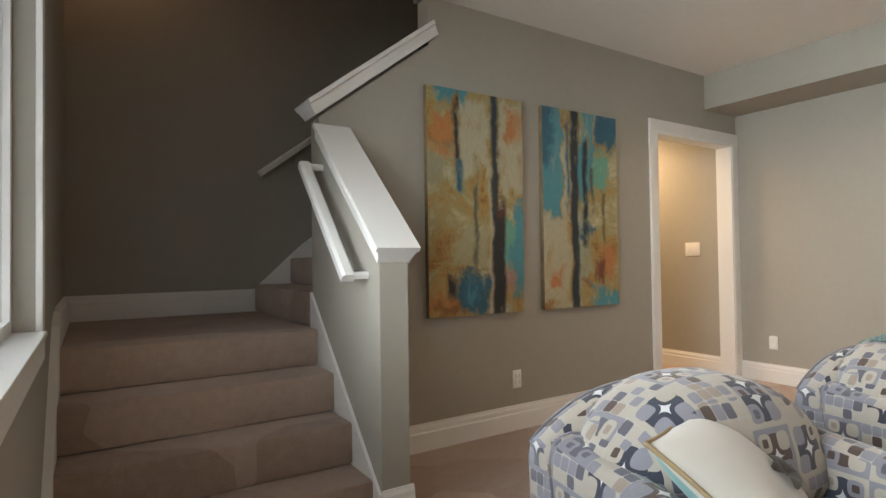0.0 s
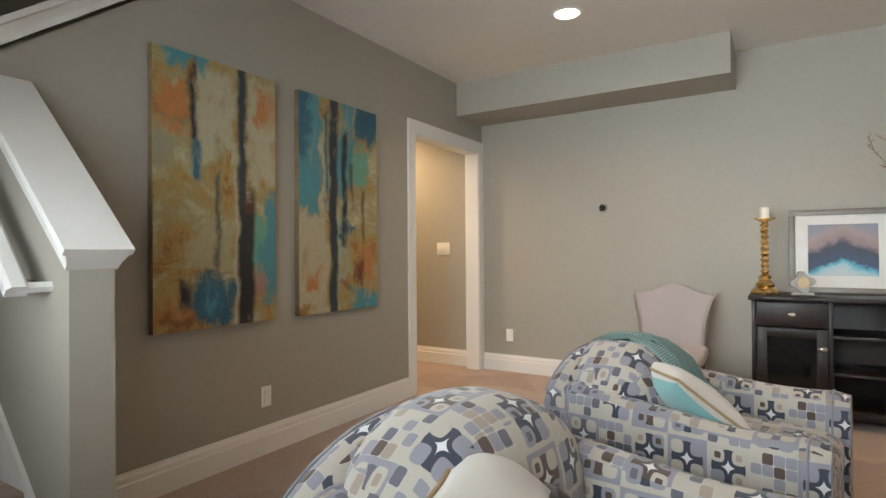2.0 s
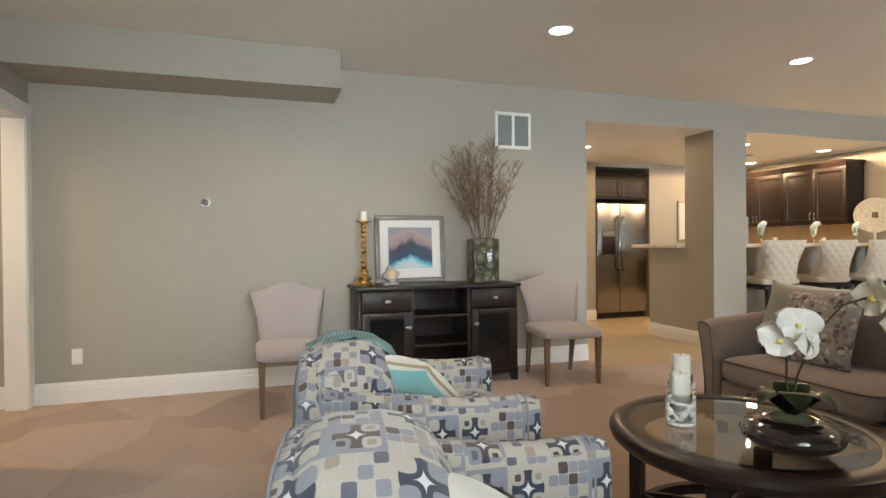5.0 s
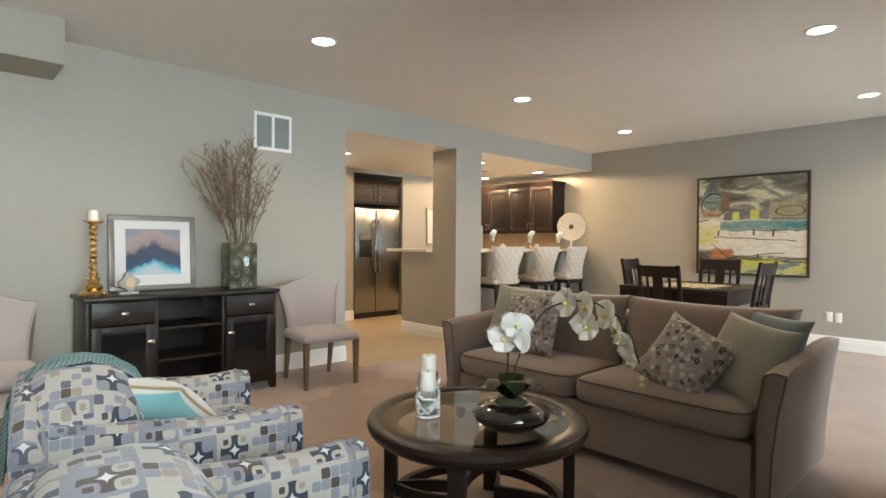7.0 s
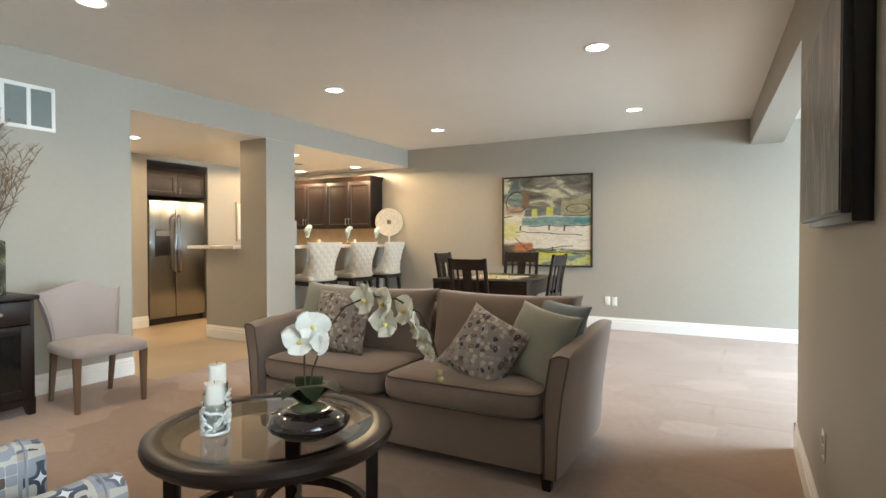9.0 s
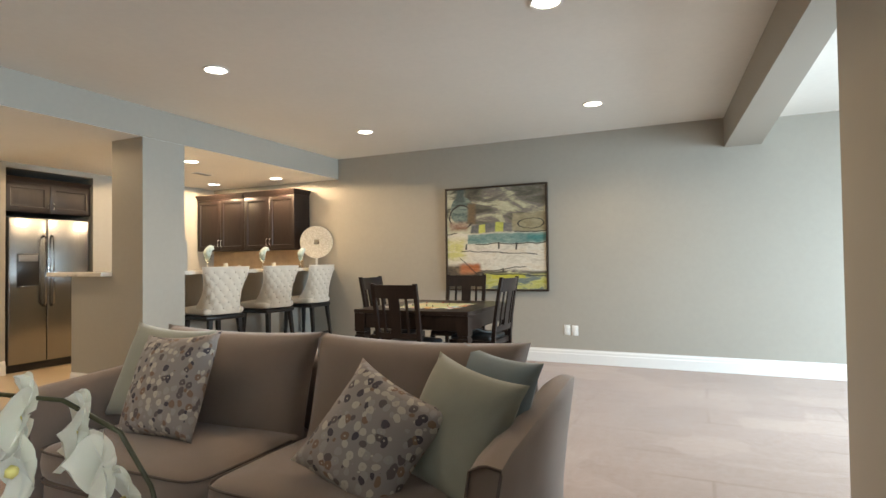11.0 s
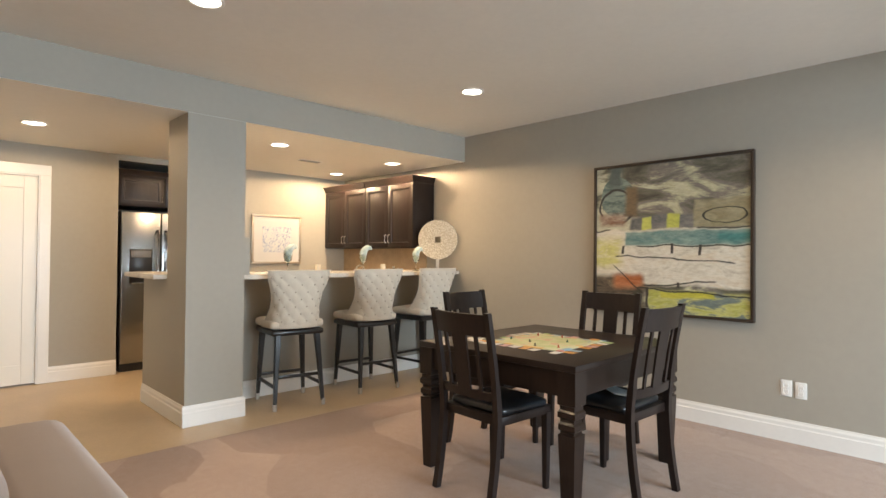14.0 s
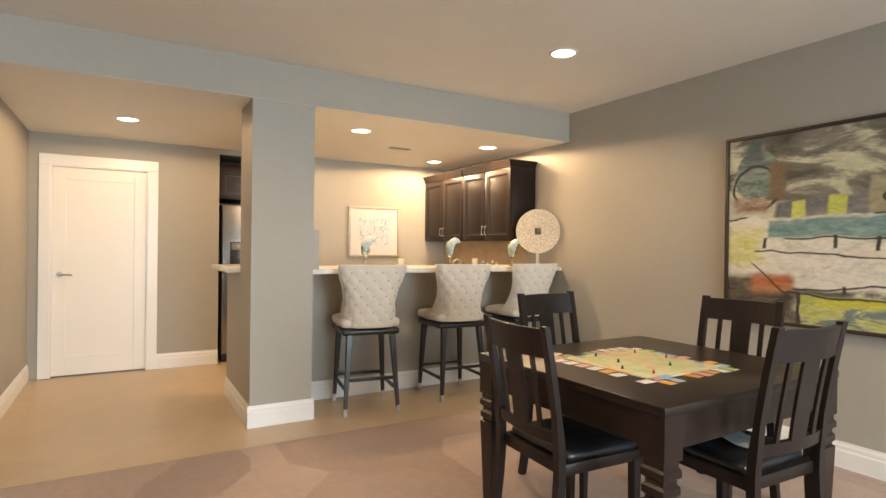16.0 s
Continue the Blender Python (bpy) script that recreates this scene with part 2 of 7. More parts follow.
structure("ceiling_kitchen", boxes((E + 0.001, K_E, S, K_N, LOW, LOW + 0.0015), (E + 0.12, K_E, S, K_N, LOW + 0.0015, LOW + 0.12)), M_CEIL)
structure("soffit", boxes((4.66, E, 0.77, N, 2.33, CEIL)), M_WALL)
structure("beam_west", prism(bmesh.new(), [(W, -2.42), (0.335, S), (0.0, S), (-0.04, -2.42)], 2.315, CEIL), M_WALL)

# north wall: raked top beside the stair, a cased opening to the hall
bm = bmesh.new()
prism(bm, [(1.243, 0), (1.243, 1.825), (1.91, 2.335), (1.91, 0)], N, N + 0.12, "y")
wall_face(bm, "y", N, N + 0.12, 1.91, E, 0, CEIL, [(3.985, 5.045, 0, 2.065)])
structure("wall_north", bm, M_WALL)
structure("wall_north_upper", boxes((1.88, 4.0, N, N + 0.12, CEIL, 5.2), (W, 1.88, N - 0.12, N, CEIL + 0.12, 5.2)), M_WALL)
structure("wall_stair_north", boxes((W, 4.0, 4.2, 4.34, 0, 5.2)), M_WALL)
structure("wall_stair_east", boxes((3.86, 4.0, N + 0.12, 4.2, 0, 5.2)), M_WALL)
structure("wall_hall_north", boxes((3.86, E, N + 2.3, N + 2.4, 0, CEIL)), M_WALL)
structure("wall_hall_west", boxes((3.86, 3.96, 4.34, N + 2.3, 0, CEIL)), M_WALL)
structure("ceiling_stair", boxes((W - 0.16, 4.0, N - 0.12, 4.36, 5.2, 5.3)), M_CEIL)
structure("ceiling", boxes((0.02, E + 0.13, S, N, CEIL, CEIL + 0.1), (4.0, E + 0.13, N, N + 2.4, CEIL, CEIL + 0.1)), M_CEIL)

# knee wall beside the lower flight
bm = bmesh.new()
prism(bm, [(2.25, 0), (2.25, 1.095), (N, 1.715), (N, 0)], 1.24, 1.37, "x")
structure("wall_knee", bm, M_WALL)

# side room to the west, with its window wall
wall("wall_alcove_west", "x", -3.6, -3.44, S, -2.42, 0, CEIL, [(-5.6, -3.0, 0.05, 2.1)])
wall("wall_alcove_north", "y", -2.42, -2.28, -3.44, -0.04, 0, CEIL, [(-2.9, -0.9, 0.5, 2.1)])
structure("ceiling_alcove", boxes((-3.6, 0.02, S, -2.28, 2.57, 2.72)), M_CEIL)

# stairs: four risers to a landing, then a second flight
RISE = 0.185
for k, y in enumerate((2.30, 2.51, 2.72)):
    structure("stair_lower", boxes((W, 1.236 - 0.001 * k, y, 4.2 - 0.001 * k, 0.185 * k, 0.185 * (k + 1)), bevel=0.02), M_CARPET, 35)
structure("stair_landing", boxes((W, 1.232, 2.935, 4.2, 0.555, 0.74), bevel=0.02), M_CARPET, 35)
bm = bmesh.new()
for k in range(9):
    box(bm, 1.22 + 0.25 * k, 3.8, N + 0.12, 4.2, 0.74 + 0.185 * k, 0.925 + 0.185 * k, bevel=0.02)
box(bm, 1.226, 1.32, N + 0.11, 4.19, 0.0, 0.7395)
structure("stair_upper", bm, M_CARPET, 35)


# ---- large lights ----
def lamp_area(name, m, sx, sy, power, c):
    d = bpy.data.lights.new(name, "AREA")
    d.shape, d.size, d.size_y, d.energy, d.color = "RECTANGLE", sx, sy, power, c
    ob = new(name, d)
    ob.matrix_basis = m
    return ob


DAY = (0.78, 0.92, 0.98)
lw = lamp_area("daylight_window", look((W - 0.30, 1.1, 1.56), (5, 0.9, 1.15)), 2.0, 1.25, 44, (0.85, 0.95, 0.94))
lw.data.spread = radians(82)
lp = lamp_area("daylight_patio", look((-3.42, -4.3, 1.3), (-0.8, -4.2, 0.2)), 2.5, 1.8, 350, DAY)
lp.data.spread = radians(128)
lamp_area("daylight_alcove", look((-1.9, -2.44, 1.3), (-1.9, -5, 0.9)), 1.9, 1.5, 80, DAY)

MAIN_LIGHTS = [(3.80, 1.62), (3.83, -0.63), (3.83, -2.85), (3.91, -5.00), (1.36, -2.88), (1.46, -5.05)]
LOW_LIGHTS = [(6.41, -2.46), (5.755, -4.28), (6.95, -5.70), (5.80, -5.70)]


def downlight(x, y, z, power, c, group, cone=150):
    ob = thing("recessed_light", (x, y, z), "white trimmed round recessed ceiling light, switched on", "recessed light", group)
    bm = bmesh.new()
    lathe(bm, [(0.075, -0.001), (0.097, -0.001), (0.097, -0.005), (0.088, -0.009), (0.078, -0.006), (0.075, -0.001)], 32, caps=False)
    part("trim_ring", bm, M_TRIM, ob)
    bm = bmesh.new()
    lathe(bm, [(0.0001, -0.0035), (0.076, -0.0035), (0.076, -0.0015), (0.0001, -0.0015)], 32, caps=False)
    part("lens", bm, M_LAMP, ob, "glowing warm lens")
    d = bpy.data.lights.new("recessed_lamp", "SPOT")
    d.energy, d.color, d.spot_size, d.spot_blend, d.shadow_soft_size = power, c, radians(cone), 0.7 if cone < 160 else 0.1, 0.07
    l = new("recessed_lamp", d)
    l.parent = ob
    l.matrix_basis = Matrix.Translation((0, 0, -0.02))
    return ob


WARM = (1.0, 0.68, 0.37)
for x, y in MAIN_LIGHTS:
    downlight(x, y, CEIL, 58 if y > 1 else 66 if y > -1 else 78, (1.0, 0.71, 0.42), "recessed lights in the main ceiling")
for x, y in LOW_LIGHTS:
    downlight(x, y, LOW, 56 if y > -3 else 135, WARM, "recessed lights over the kitchen and bar", 178)
downlight(4.5, 4.1, CEIL, 280, (1.0, 0.70, 0.38), "recessed light in the hall")

# ---- trim: baseboards, casings, stair caps, skirts and rails ----
def baseboard_run(p0, p1, z=0.0, h=BASE_H, t=0.016, side=1):
    """A moulded baseboard between two plan points; side: +1 puts it to the left of the run."""
    p0, p1 = Vector((*p0, 0)), Vector((*p1, 0))
    d = (p1 - p0).normalized()
    nrm = Vector((-d.y, d.x, 0)) * side
    prof = [(0, 0), (t, 0), (t, h * 0.66), (t * 0.72, h * 0.70), (t * 0.72, h * 0.84), (t * 0.38, h * 0.93), (t * 0.3, h), (0, h)]
    bm = bmesh.new()
    loft(bm, [[tuple(p + nrm * a + Vector((0, 0, z + b))) for a, b in prof] for p in (p0, p1)])
    return structure("baseboard", bm, M_TRIM)


T = 0.016
for a, b, sd in [((1.37, N), (3.90, N), -1), ((E, N), (E, K_N), -1), ((E, K_N), (E + 0.13, K_N), -1), ((E + 0.13, K_N), (K_E, K_N), -1),
                 ((K_E, -2.74), (K_E, -3.33), -1), ((K_E, -4.29), (K_E, -5.55), -1), ((E, COL0 + T), (E, COL1 - T), -1),
                 ((E, COL0), (E + 0.42, COL0), 1), ((E, COL1), (E + 0.42, COL1), -1), ((W, S), (5.62, S), 1), ((5.62, COL1), (5.62, S), -1),
                 ((W, -2.42), (W, 2.2), -1), ((-0.04, -2.42), (W + T, -2.42), -1), ((-3.44, S), (W, S), 1), ((1.37, 2.25), (1.37, N), -1), ((1.24, 2.25), (1.37 + T, 2.25), -1),
                 ((E, N + 0.12), (E, N + 2.3), 1), ((E + 0.42, COL0), (6.15, COL0), 1)]:
    baseboard_run(a, b, side=sd)
baseboard_run((W, 4.2), (1.24, 4.2), z=0.74, side=-1)
baseboard_run((W, 3.2), (W, 4.2), z=0.74, side=-1)


def casing(name, axis, plane, lo, hi, top, out, w=0.085, depth=0.13):
    """Door casing round an opening lo..hi under top, on the face plane that looks towards out (+1 or -1), with its jamb lining."""
    bm = bmesh.new()

    def put(u0, u1, d0, d1, z0, z1, bev=0.003):
        a, b = sorted((plane + out * d0, plane + out * d1))
        if axis == "y":
            box(bm, u0, u1, a, b, z0, z1, bev)
        else:
            box(bm, a, b, u0, u1, z0, z1, bev)
    for u0, u1 in ((lo - w, lo + 0.004), (hi - 0.004, hi + w)):
        put(u0, u1, 0.0, 0.018, 0, top)
    put(lo - w, hi + w, 0.0, 0.021, top - 0.004, top + w + 0.01)
    put(lo + 0.001, lo + 0.018, -depth + 0.002, 0.012, 0, top)
    put(hi - 0.018, hi - 0.001, -depth + 0.002, 0.012, 0, top)
    put(lo + 0.018, hi - 0.018, -depth + 0.002, 0.012, top - 0.018, top - 0.001)
    return structure(name, bm, M_TRIM)


casing("trim_hall_opening", "y", N, 3.985, 5.045, 2.065, -1)
casing("trim_kitchen_door", "x", K_E, -2.655, -1.825, 2.045, -1)

# stair caps with a crown below
def rake_cap(name, axis, a0, z0, a1, z1, lo, hi):
    """A sloped cap board: along the axis from (a0, z0) to (a1, z1), lo..hi across."""
    bm = bmesh.new()
    d = Vector((a1 - a0, z1 - z0)).normalized()
    up = Vector((-d.y, d.x)) if d.x > 0 else Vector((d.y, -d.x))
    mid, half = (lo + hi) / 2, (hi - lo) / 2
    prof = [(-half, 0.028), (-half, 0.006), (-half + 0.012, 0.0), (-half + 0.022, -0.03), (-half + 0.026, -0.055), (half - 0.026, -0.055), (half - 0.022, -0.03), (half - 0.012, 0.0), (half, 0.006), (half, 0.028)]
    rings = []
    for a, z in ((a0, z0), (a1, z1)):
        ring = []
        for c, h in prof:
            p = Vector((a, z)) + up * h
            ring.append((mid + c, p.x, p.y) if axis == "y" else (p.x, mid + c, p.y))
        rings.append(ring)
    loft(bm, rings)
    return structure(name, bm, M_TRIM)


rake_cap("cap_knee_wall", "y", 2.215, 1.112, N - 0.001, 1.765, 1.205, 1.405)
rake_cap("cap_stair_wall", "x", 1.185, 1.872, 1.935, 2.443, N - 0.05, N + 0.17)

# skirts along the lower flight
for x0, x1 in ((W, W + 0.03), (1.226, 1.24)):
    bm = bmesh.new()
    prism(bm, [(2.25, 0.0), (2.25, 0.14), (2.98, 0.83), (3.10, 0.88), (4.2, 0.88), (4.2, 0.0)] if x0 == W else [(2.25, 0.0), (2.25, 0.14), (N + 0.11, 0.92), (N + 0.11, 0.0)], x0, x1, "x")
    structure("skirt_board", bm, M_TRIM)
bm = bmesh.new()
prism(bm, [(1.20, 0.6), (1.20, 0.88), (1.55, 1.20), (3.6, 2.72), (3.6, 2.4), (1.3, 0.6)], 4.186, 4.199, "y")
structure("skirt_board", bm, M_TRIM)


# handrails
def handrail(label, pts, wall_dir):
    ob = thing("handrail", (0, 0, 0), label, "handrail")
    bm = bmesh.new()
    prof = [(-0.028, -0.02), (-0.030, 0.01), (-0.018, 0.022), (0.018, 0.022), (0.030, 0.01), (0.028, -0.02)]
    p0, p1 = Vector(pts[0]), Vector(pts[1])
    d = (p1 - p0).normalized()
    side = d.cross(Vector((0, 0, 1))).normalized()
    up = side.cross(d)
    loft(bm, [[tuple(p + side * a + up * b) for a, b in prof] for p in (p0, p1)])
    part("rail", bm, M_TRIM, ob)
    wd = Vector(wall_dir)
    for f in (0.02, 0.98):
        p = p0.lerp(p1, f)
        bm = bmesh.new()
        tube(bm, [p, p + wd * 0.09], 0.018, 6)
        part("return_block", bm, M_TRIM, ob)
    p = p0.lerp(p1, 0.12)
    bm = bmesh.new()
    tube(bm, [p - up * 0.02, p - up * 0.05 + wd * 0.02, p - up * 0.06 + wd * 0.09], 0.006, 6)
    part("bracket", bm, plain("brushed_nickel", (0.5, 0.48, 0.45, 1), 0.3, 1.0, bump=0.0), ob, "brushed nickel bracket")
    return ob


handrail("white painted wooden handrail on the stair knee wall", [(1.15, 2.355, 1.01), (1.15, 2.90, 1.565)], (1, 0, 0))
handrail("white painted wooden handrail on the upper stair wall", [(1.24, 4.11, 1.695), (3.0, 4.11, 3.02)], (0, 1, 0))

# the west window
WY0, WY1, WZ0, WZ1, WF = 0.15, 2.24, 0.885, 2.2, W - 0.055
wf = structure("window_1", boxes((W, W + 0.018, WY0 - 0.085, WY1 + 0.085, WZ1, WZ1 + 0.09), (W, W + 0.018, WY0 - 0.085, WY0, WZ0 - 0.09, WZ1), (W, W + 0.018, WY1, WY1 + 0.085, WZ0 - 0.09, WZ1), (W, W + 0.018, WY0, WY1, WZ0 - 0.09, WZ0 - 0.01), bevel=0.003), M_TRIM)
part("window_frame", boxes((WF - 0.04, WF, WY0, WY0 + 0.04, WZ0, WZ1), (WF - 0.04, WF, 1.17, 1.22, WZ0 + 0.04, WZ1 - 0.04), (WF - 0.04, WF, WY1 - 0.04, WY1, WZ0, WZ1), (WF - 0.04, WF, WY0 + 0.04, WY1 - 0.04, WZ0, WZ0 + 0.04), (WF - 0.04, WF, WY0 + 0.04, WY1 - 0.04, WZ1 - 0.04, WZ1)), M_TRIM, wf)
part("window_sill", boxes((WF + 0.001, W + 0.03, WY0 + 0.003, WY1 - 0.003, WZ0 - 0.012, WZ0 + 0.004), bevel=0.004), M_TRIM, wf)
_g = Nodes("window_glass")
_g.b.inputs["Transmission Weight"].default_value = 1.0
M_GLASS = _g.done((0.97, 0.98, 0.98, 1), 0.0)
_g.b.inputs["IOR"].default_value = 1.45
gp = part("pane", boxes((WF - 0.023, WF - 0.017, WY0 + 0.04, 1.17, WZ0 + 0.04, WZ1 - 0.04), (WF - 0.023, WF - 0.017, 1.22, WY1 - 0.04, WZ0 + 0.04, WZ1 - 0.04)), M_GLASS, wf)
gp.visible_shadow = False
wd = structure("window_2", boxes((-3.62, -3.5, -5.6, -5.5, 0.05, 2.1), (-3.62, -3.5, -3.1, -3.0, 0.05, 2.1), (-3.62, -3.5, -5.5, -3.1, 2.0, 2.1), (-3.62, -3.5, -4.35, -4.25, 0.05, 2.0)), M_TRIM)
wd2 = structure("window_3", boxes((-2.9, -2.84, -2.38, -2.3, 0.5, 2.1), (-0.96, -0.9, -2.38, -2.3, 0.5, 2.1), (-2.84, -0.96, -2.38, -2.3, 2.04, 2.1), (-2.84, -0.96, -2.38, -2.3, 0.5, 0.56)), M_TRIM)

# kitchen door, plates, vent, thermostat
M_NICKEL = plain("satin_nickel", (0.55, 0.52, 0.48, 1), 0.28, 1.0, var=0.04, bump=0.0)
door = structure("door_1", boxes((K_E + 0.025, K_E + 0.065, -2.637, -1.843, 0.012, 2.026)), plain("door_white_paint", (0.82, 0.79, 0.72, 1), 0.35, var=0.02, bump=0.03))
bm = bmesh.new()
for y0, y1, z0, z1 in ((-2.637, -2.527, 0.012, 2.026), (-1.953, -1.843, 0.012, 2.026), (-2.527, -1.953, 1.906, 2.026), (-2.527, -1.953, 0.012, 0.20)):
    box(bm, K_E + 0.017, K_E + 0.026, y0, y1, z0, z1, 0.003, 1)
part("stile_frame", bm, bpy.data.materials["door_white_paint"], door)
hd = bmesh.new()
bmesh.ops.create_cone(hd, cap_ends=True, segments=24, radius1=0.028, radius2=0.028, depth=0.012, matrix=Matrix.Translation((K_E + 0.010, -1.905, 0.99)) @ Matrix.Rotation(radians(90), 4, "Y"))
tube(hd, [(K_E + 0.01, -1.905, 0.99), (K_E - 0.035, -1.905, 0.99), (K_E - 0.045, -1.92, 0.99), (K_E - 0.045, -2.01, 0.985)], 0.009, 8)
part("door_handle", hd, M_NICKEL, door, "satin nickel lever handle")


def plate(m, n, label, kind="outlet"):
    """A cover plate of n gangs: local y outwards."""
    ob = thing("wall_" + kind, m, label, "wall " + kind)
    w = 0.07 + 0.046 * (n - 1)
    part("cover_plate", boxes((-w / 2, w / 2, 0, 0.006, -0.057, 0.057), bevel=0.003), M_PLATE, ob)
    for g in range(n):
        x = (g - (n - 1) / 2) * 0.046
        if kind == "switch":
            part("rocker", boxes((x - 0.016, x + 0.016, 0.0062, 0.010, -0.032, 0.032), bevel=0.002), M_PLATE, ob)
        else:
            for z in (-0.021, 0.021):
                part("socket", boxes((x - 0.016, x + 0.016, 0.0062, 0.008, z - 0.014, z + 0.014), bevel=0.004), M_PLATE, ob)
    return ob


plate(pose(2.533, N, 0.318, 0, 0, 180), 1, "white single electrical outlet on the greige wall below the paintings")
plate(pose(E, 2.656, 0.338, 0, 0, 90), 1, "white single electrical outlet near the hall opening")
plate(pose(1.98, S, 0.374, 0, 0, 0), 1, "white cover plate beside its twin under the window-side wall")
plate(pose(1.89, S, 0.370, 0, 0, 0), 1, "white cover plate beside its twin on the long wall")
plate(pose(W, -1.24, 0.42, 0, 0, -90), 1, "white outlet low on the wall under the grey panel")
plate(pose(E, 3.38, 1.15, 0, 0, 90) @ Matrix.Diagonal((1.3, 1, 1.12, 1)), 2, "white double rocker switch in the hall", "switch")

vent = thing("return_air_grille", (E, -0.875, 2.195), "white framed return air grille with two grey louvred panels", "air vent")
part("frame", boxes((-0.012, 0, -0.182, 0.182, 0.14, 0.17), (-0.012, 0, -0.182, 0.182, -0.17, -0.14), (-0.012, 0, -0.182, -0.155, -0.14, 0.14), (-0.012, 0, 0.155, 0.182, -0.14, 0.14), (-0.012, 0, -0.014, 0.014, -0.14, 0.14), bevel=0.002), M_TRIM, vent)
M_GRILLE = plain("grille_grey", (0.22, 0.24, 0.23, 1), 0.5, var=0.05)
for y0, y1 in ((-0.155, -0.014), (0.014, 0.155)):
    bm = bmesh.new()
    for i in range(18):
        z = -0.135 + i * 0.0158
        box(bm, -0.009, -0.002, y0, y1, z - 0.004, z + 0.004)
    box(bm, -0.002, -0.0005, y0, y1, -0.14, 0.14)
    part("louvre_panel", bm, M_GRILLE, vent, "grey louvre panel")

th = thing("wall_volume_knob", pose(E, 1.775, 1.485, 0, -90, 0), "small round black wall knob with a shiny metal rim", "wall knob")
part("collar", lathe(bmesh.new(), [(0.0001, 0), (0.036, 0), (0.036, 0.006), (0.030, 0.012), (0.0001, 0.012)], 24), M_NICKEL, th, "shiny metal collar")
part("knob", lathe(bmesh.new(), [(0.0001, 0.0125), (0.026, 0.0125), (0.024, 0.030), (0.018, 0.036), (0.0001, 0.037)], 24), plain("black_plastic", (0.02, 0.02, 0.022, 1), 0.2), th, "glossy black knob")

kv = thing("ceiling_vent", (6.34, -4.95, LOW), "small white slotted ceiling register over the bar", "air vent")
bm = boxes((-0.06, 0.06, -0.14, 0.14, -0.006, -0.001), bevel=0.002)
part("frame", bm, M_TRIM, kv)
bm = bmesh.new()
for i in range(6):
    box(bm, -0.045 + i * 0.017, -0.037 + i * 0.017, -0.12, 0.12, -0.009, -0.0062)
part("slats", bm, M_GRILLE, kv, "grey slats")

sc = thing("wall_sconce", (0.20, 4.2, 3.12), "small amber glass wall sconce above the stair landing", "wall lamp")
part("backplate", boxes((-0.05, 0.05, -0.02, 0, -0.1, 0.1), bevel=0.005), M_NICKEL, sc)
part("shade", lathe(bmesh.new(), [(0.03, -0.08), (0.055, 0.0), (0.06, 0.09), (0.05, 0.1)], 20, (0, -0.08, 0), caps=True), emission("sconce_glow", (1.0, 0.55, 0.22, 1), 6.0), sc, "glowing amber shade")
_d = bpy.data.lights.new("sconce_lamp", "POINT")
_d.energy, _d.color, _d.shadow_soft_size = 5, (1.0, 0.6, 0.3), 0.05
_l = new("sconce_lamp", _d)
_l.location = (0.3, 4.0, 3.3)

# ---- cloth, wood and other materials of the things ----
def cloth(name, c, c2=None, weave=900.0, rough=0.85, var=0.10, sheen=0.3, big=3.0):
    n = Nodes(name)
    v = n.coord("Object")
    a = n.noise(v, big, 3.0)
    w = n.noise(v, weave, 1.0, 0.5)
    m = n.noise(v, 40.0, 3.0)
    f = n.math("MULTIPLY_ADD", a, 0.5, n.math("MULTIPLY_ADD", w, 0.35, n.math("MULTIPLY", m, 0.15)))
    col = n.ramp(f, [(0.3, shade(c, 1 - var)), (0.7, c2 or shade(c, 1 + var))])
    n.bump(n.math("MULTIPLY_ADD", a, 0.6, w), 0.25, 0.0015)
    n.b.inputs["Sheen Weight"].default_value = sheen
    n.b.inputs["Specular IOR Level"].default_value = 0.2
    return n.done(col, rough)


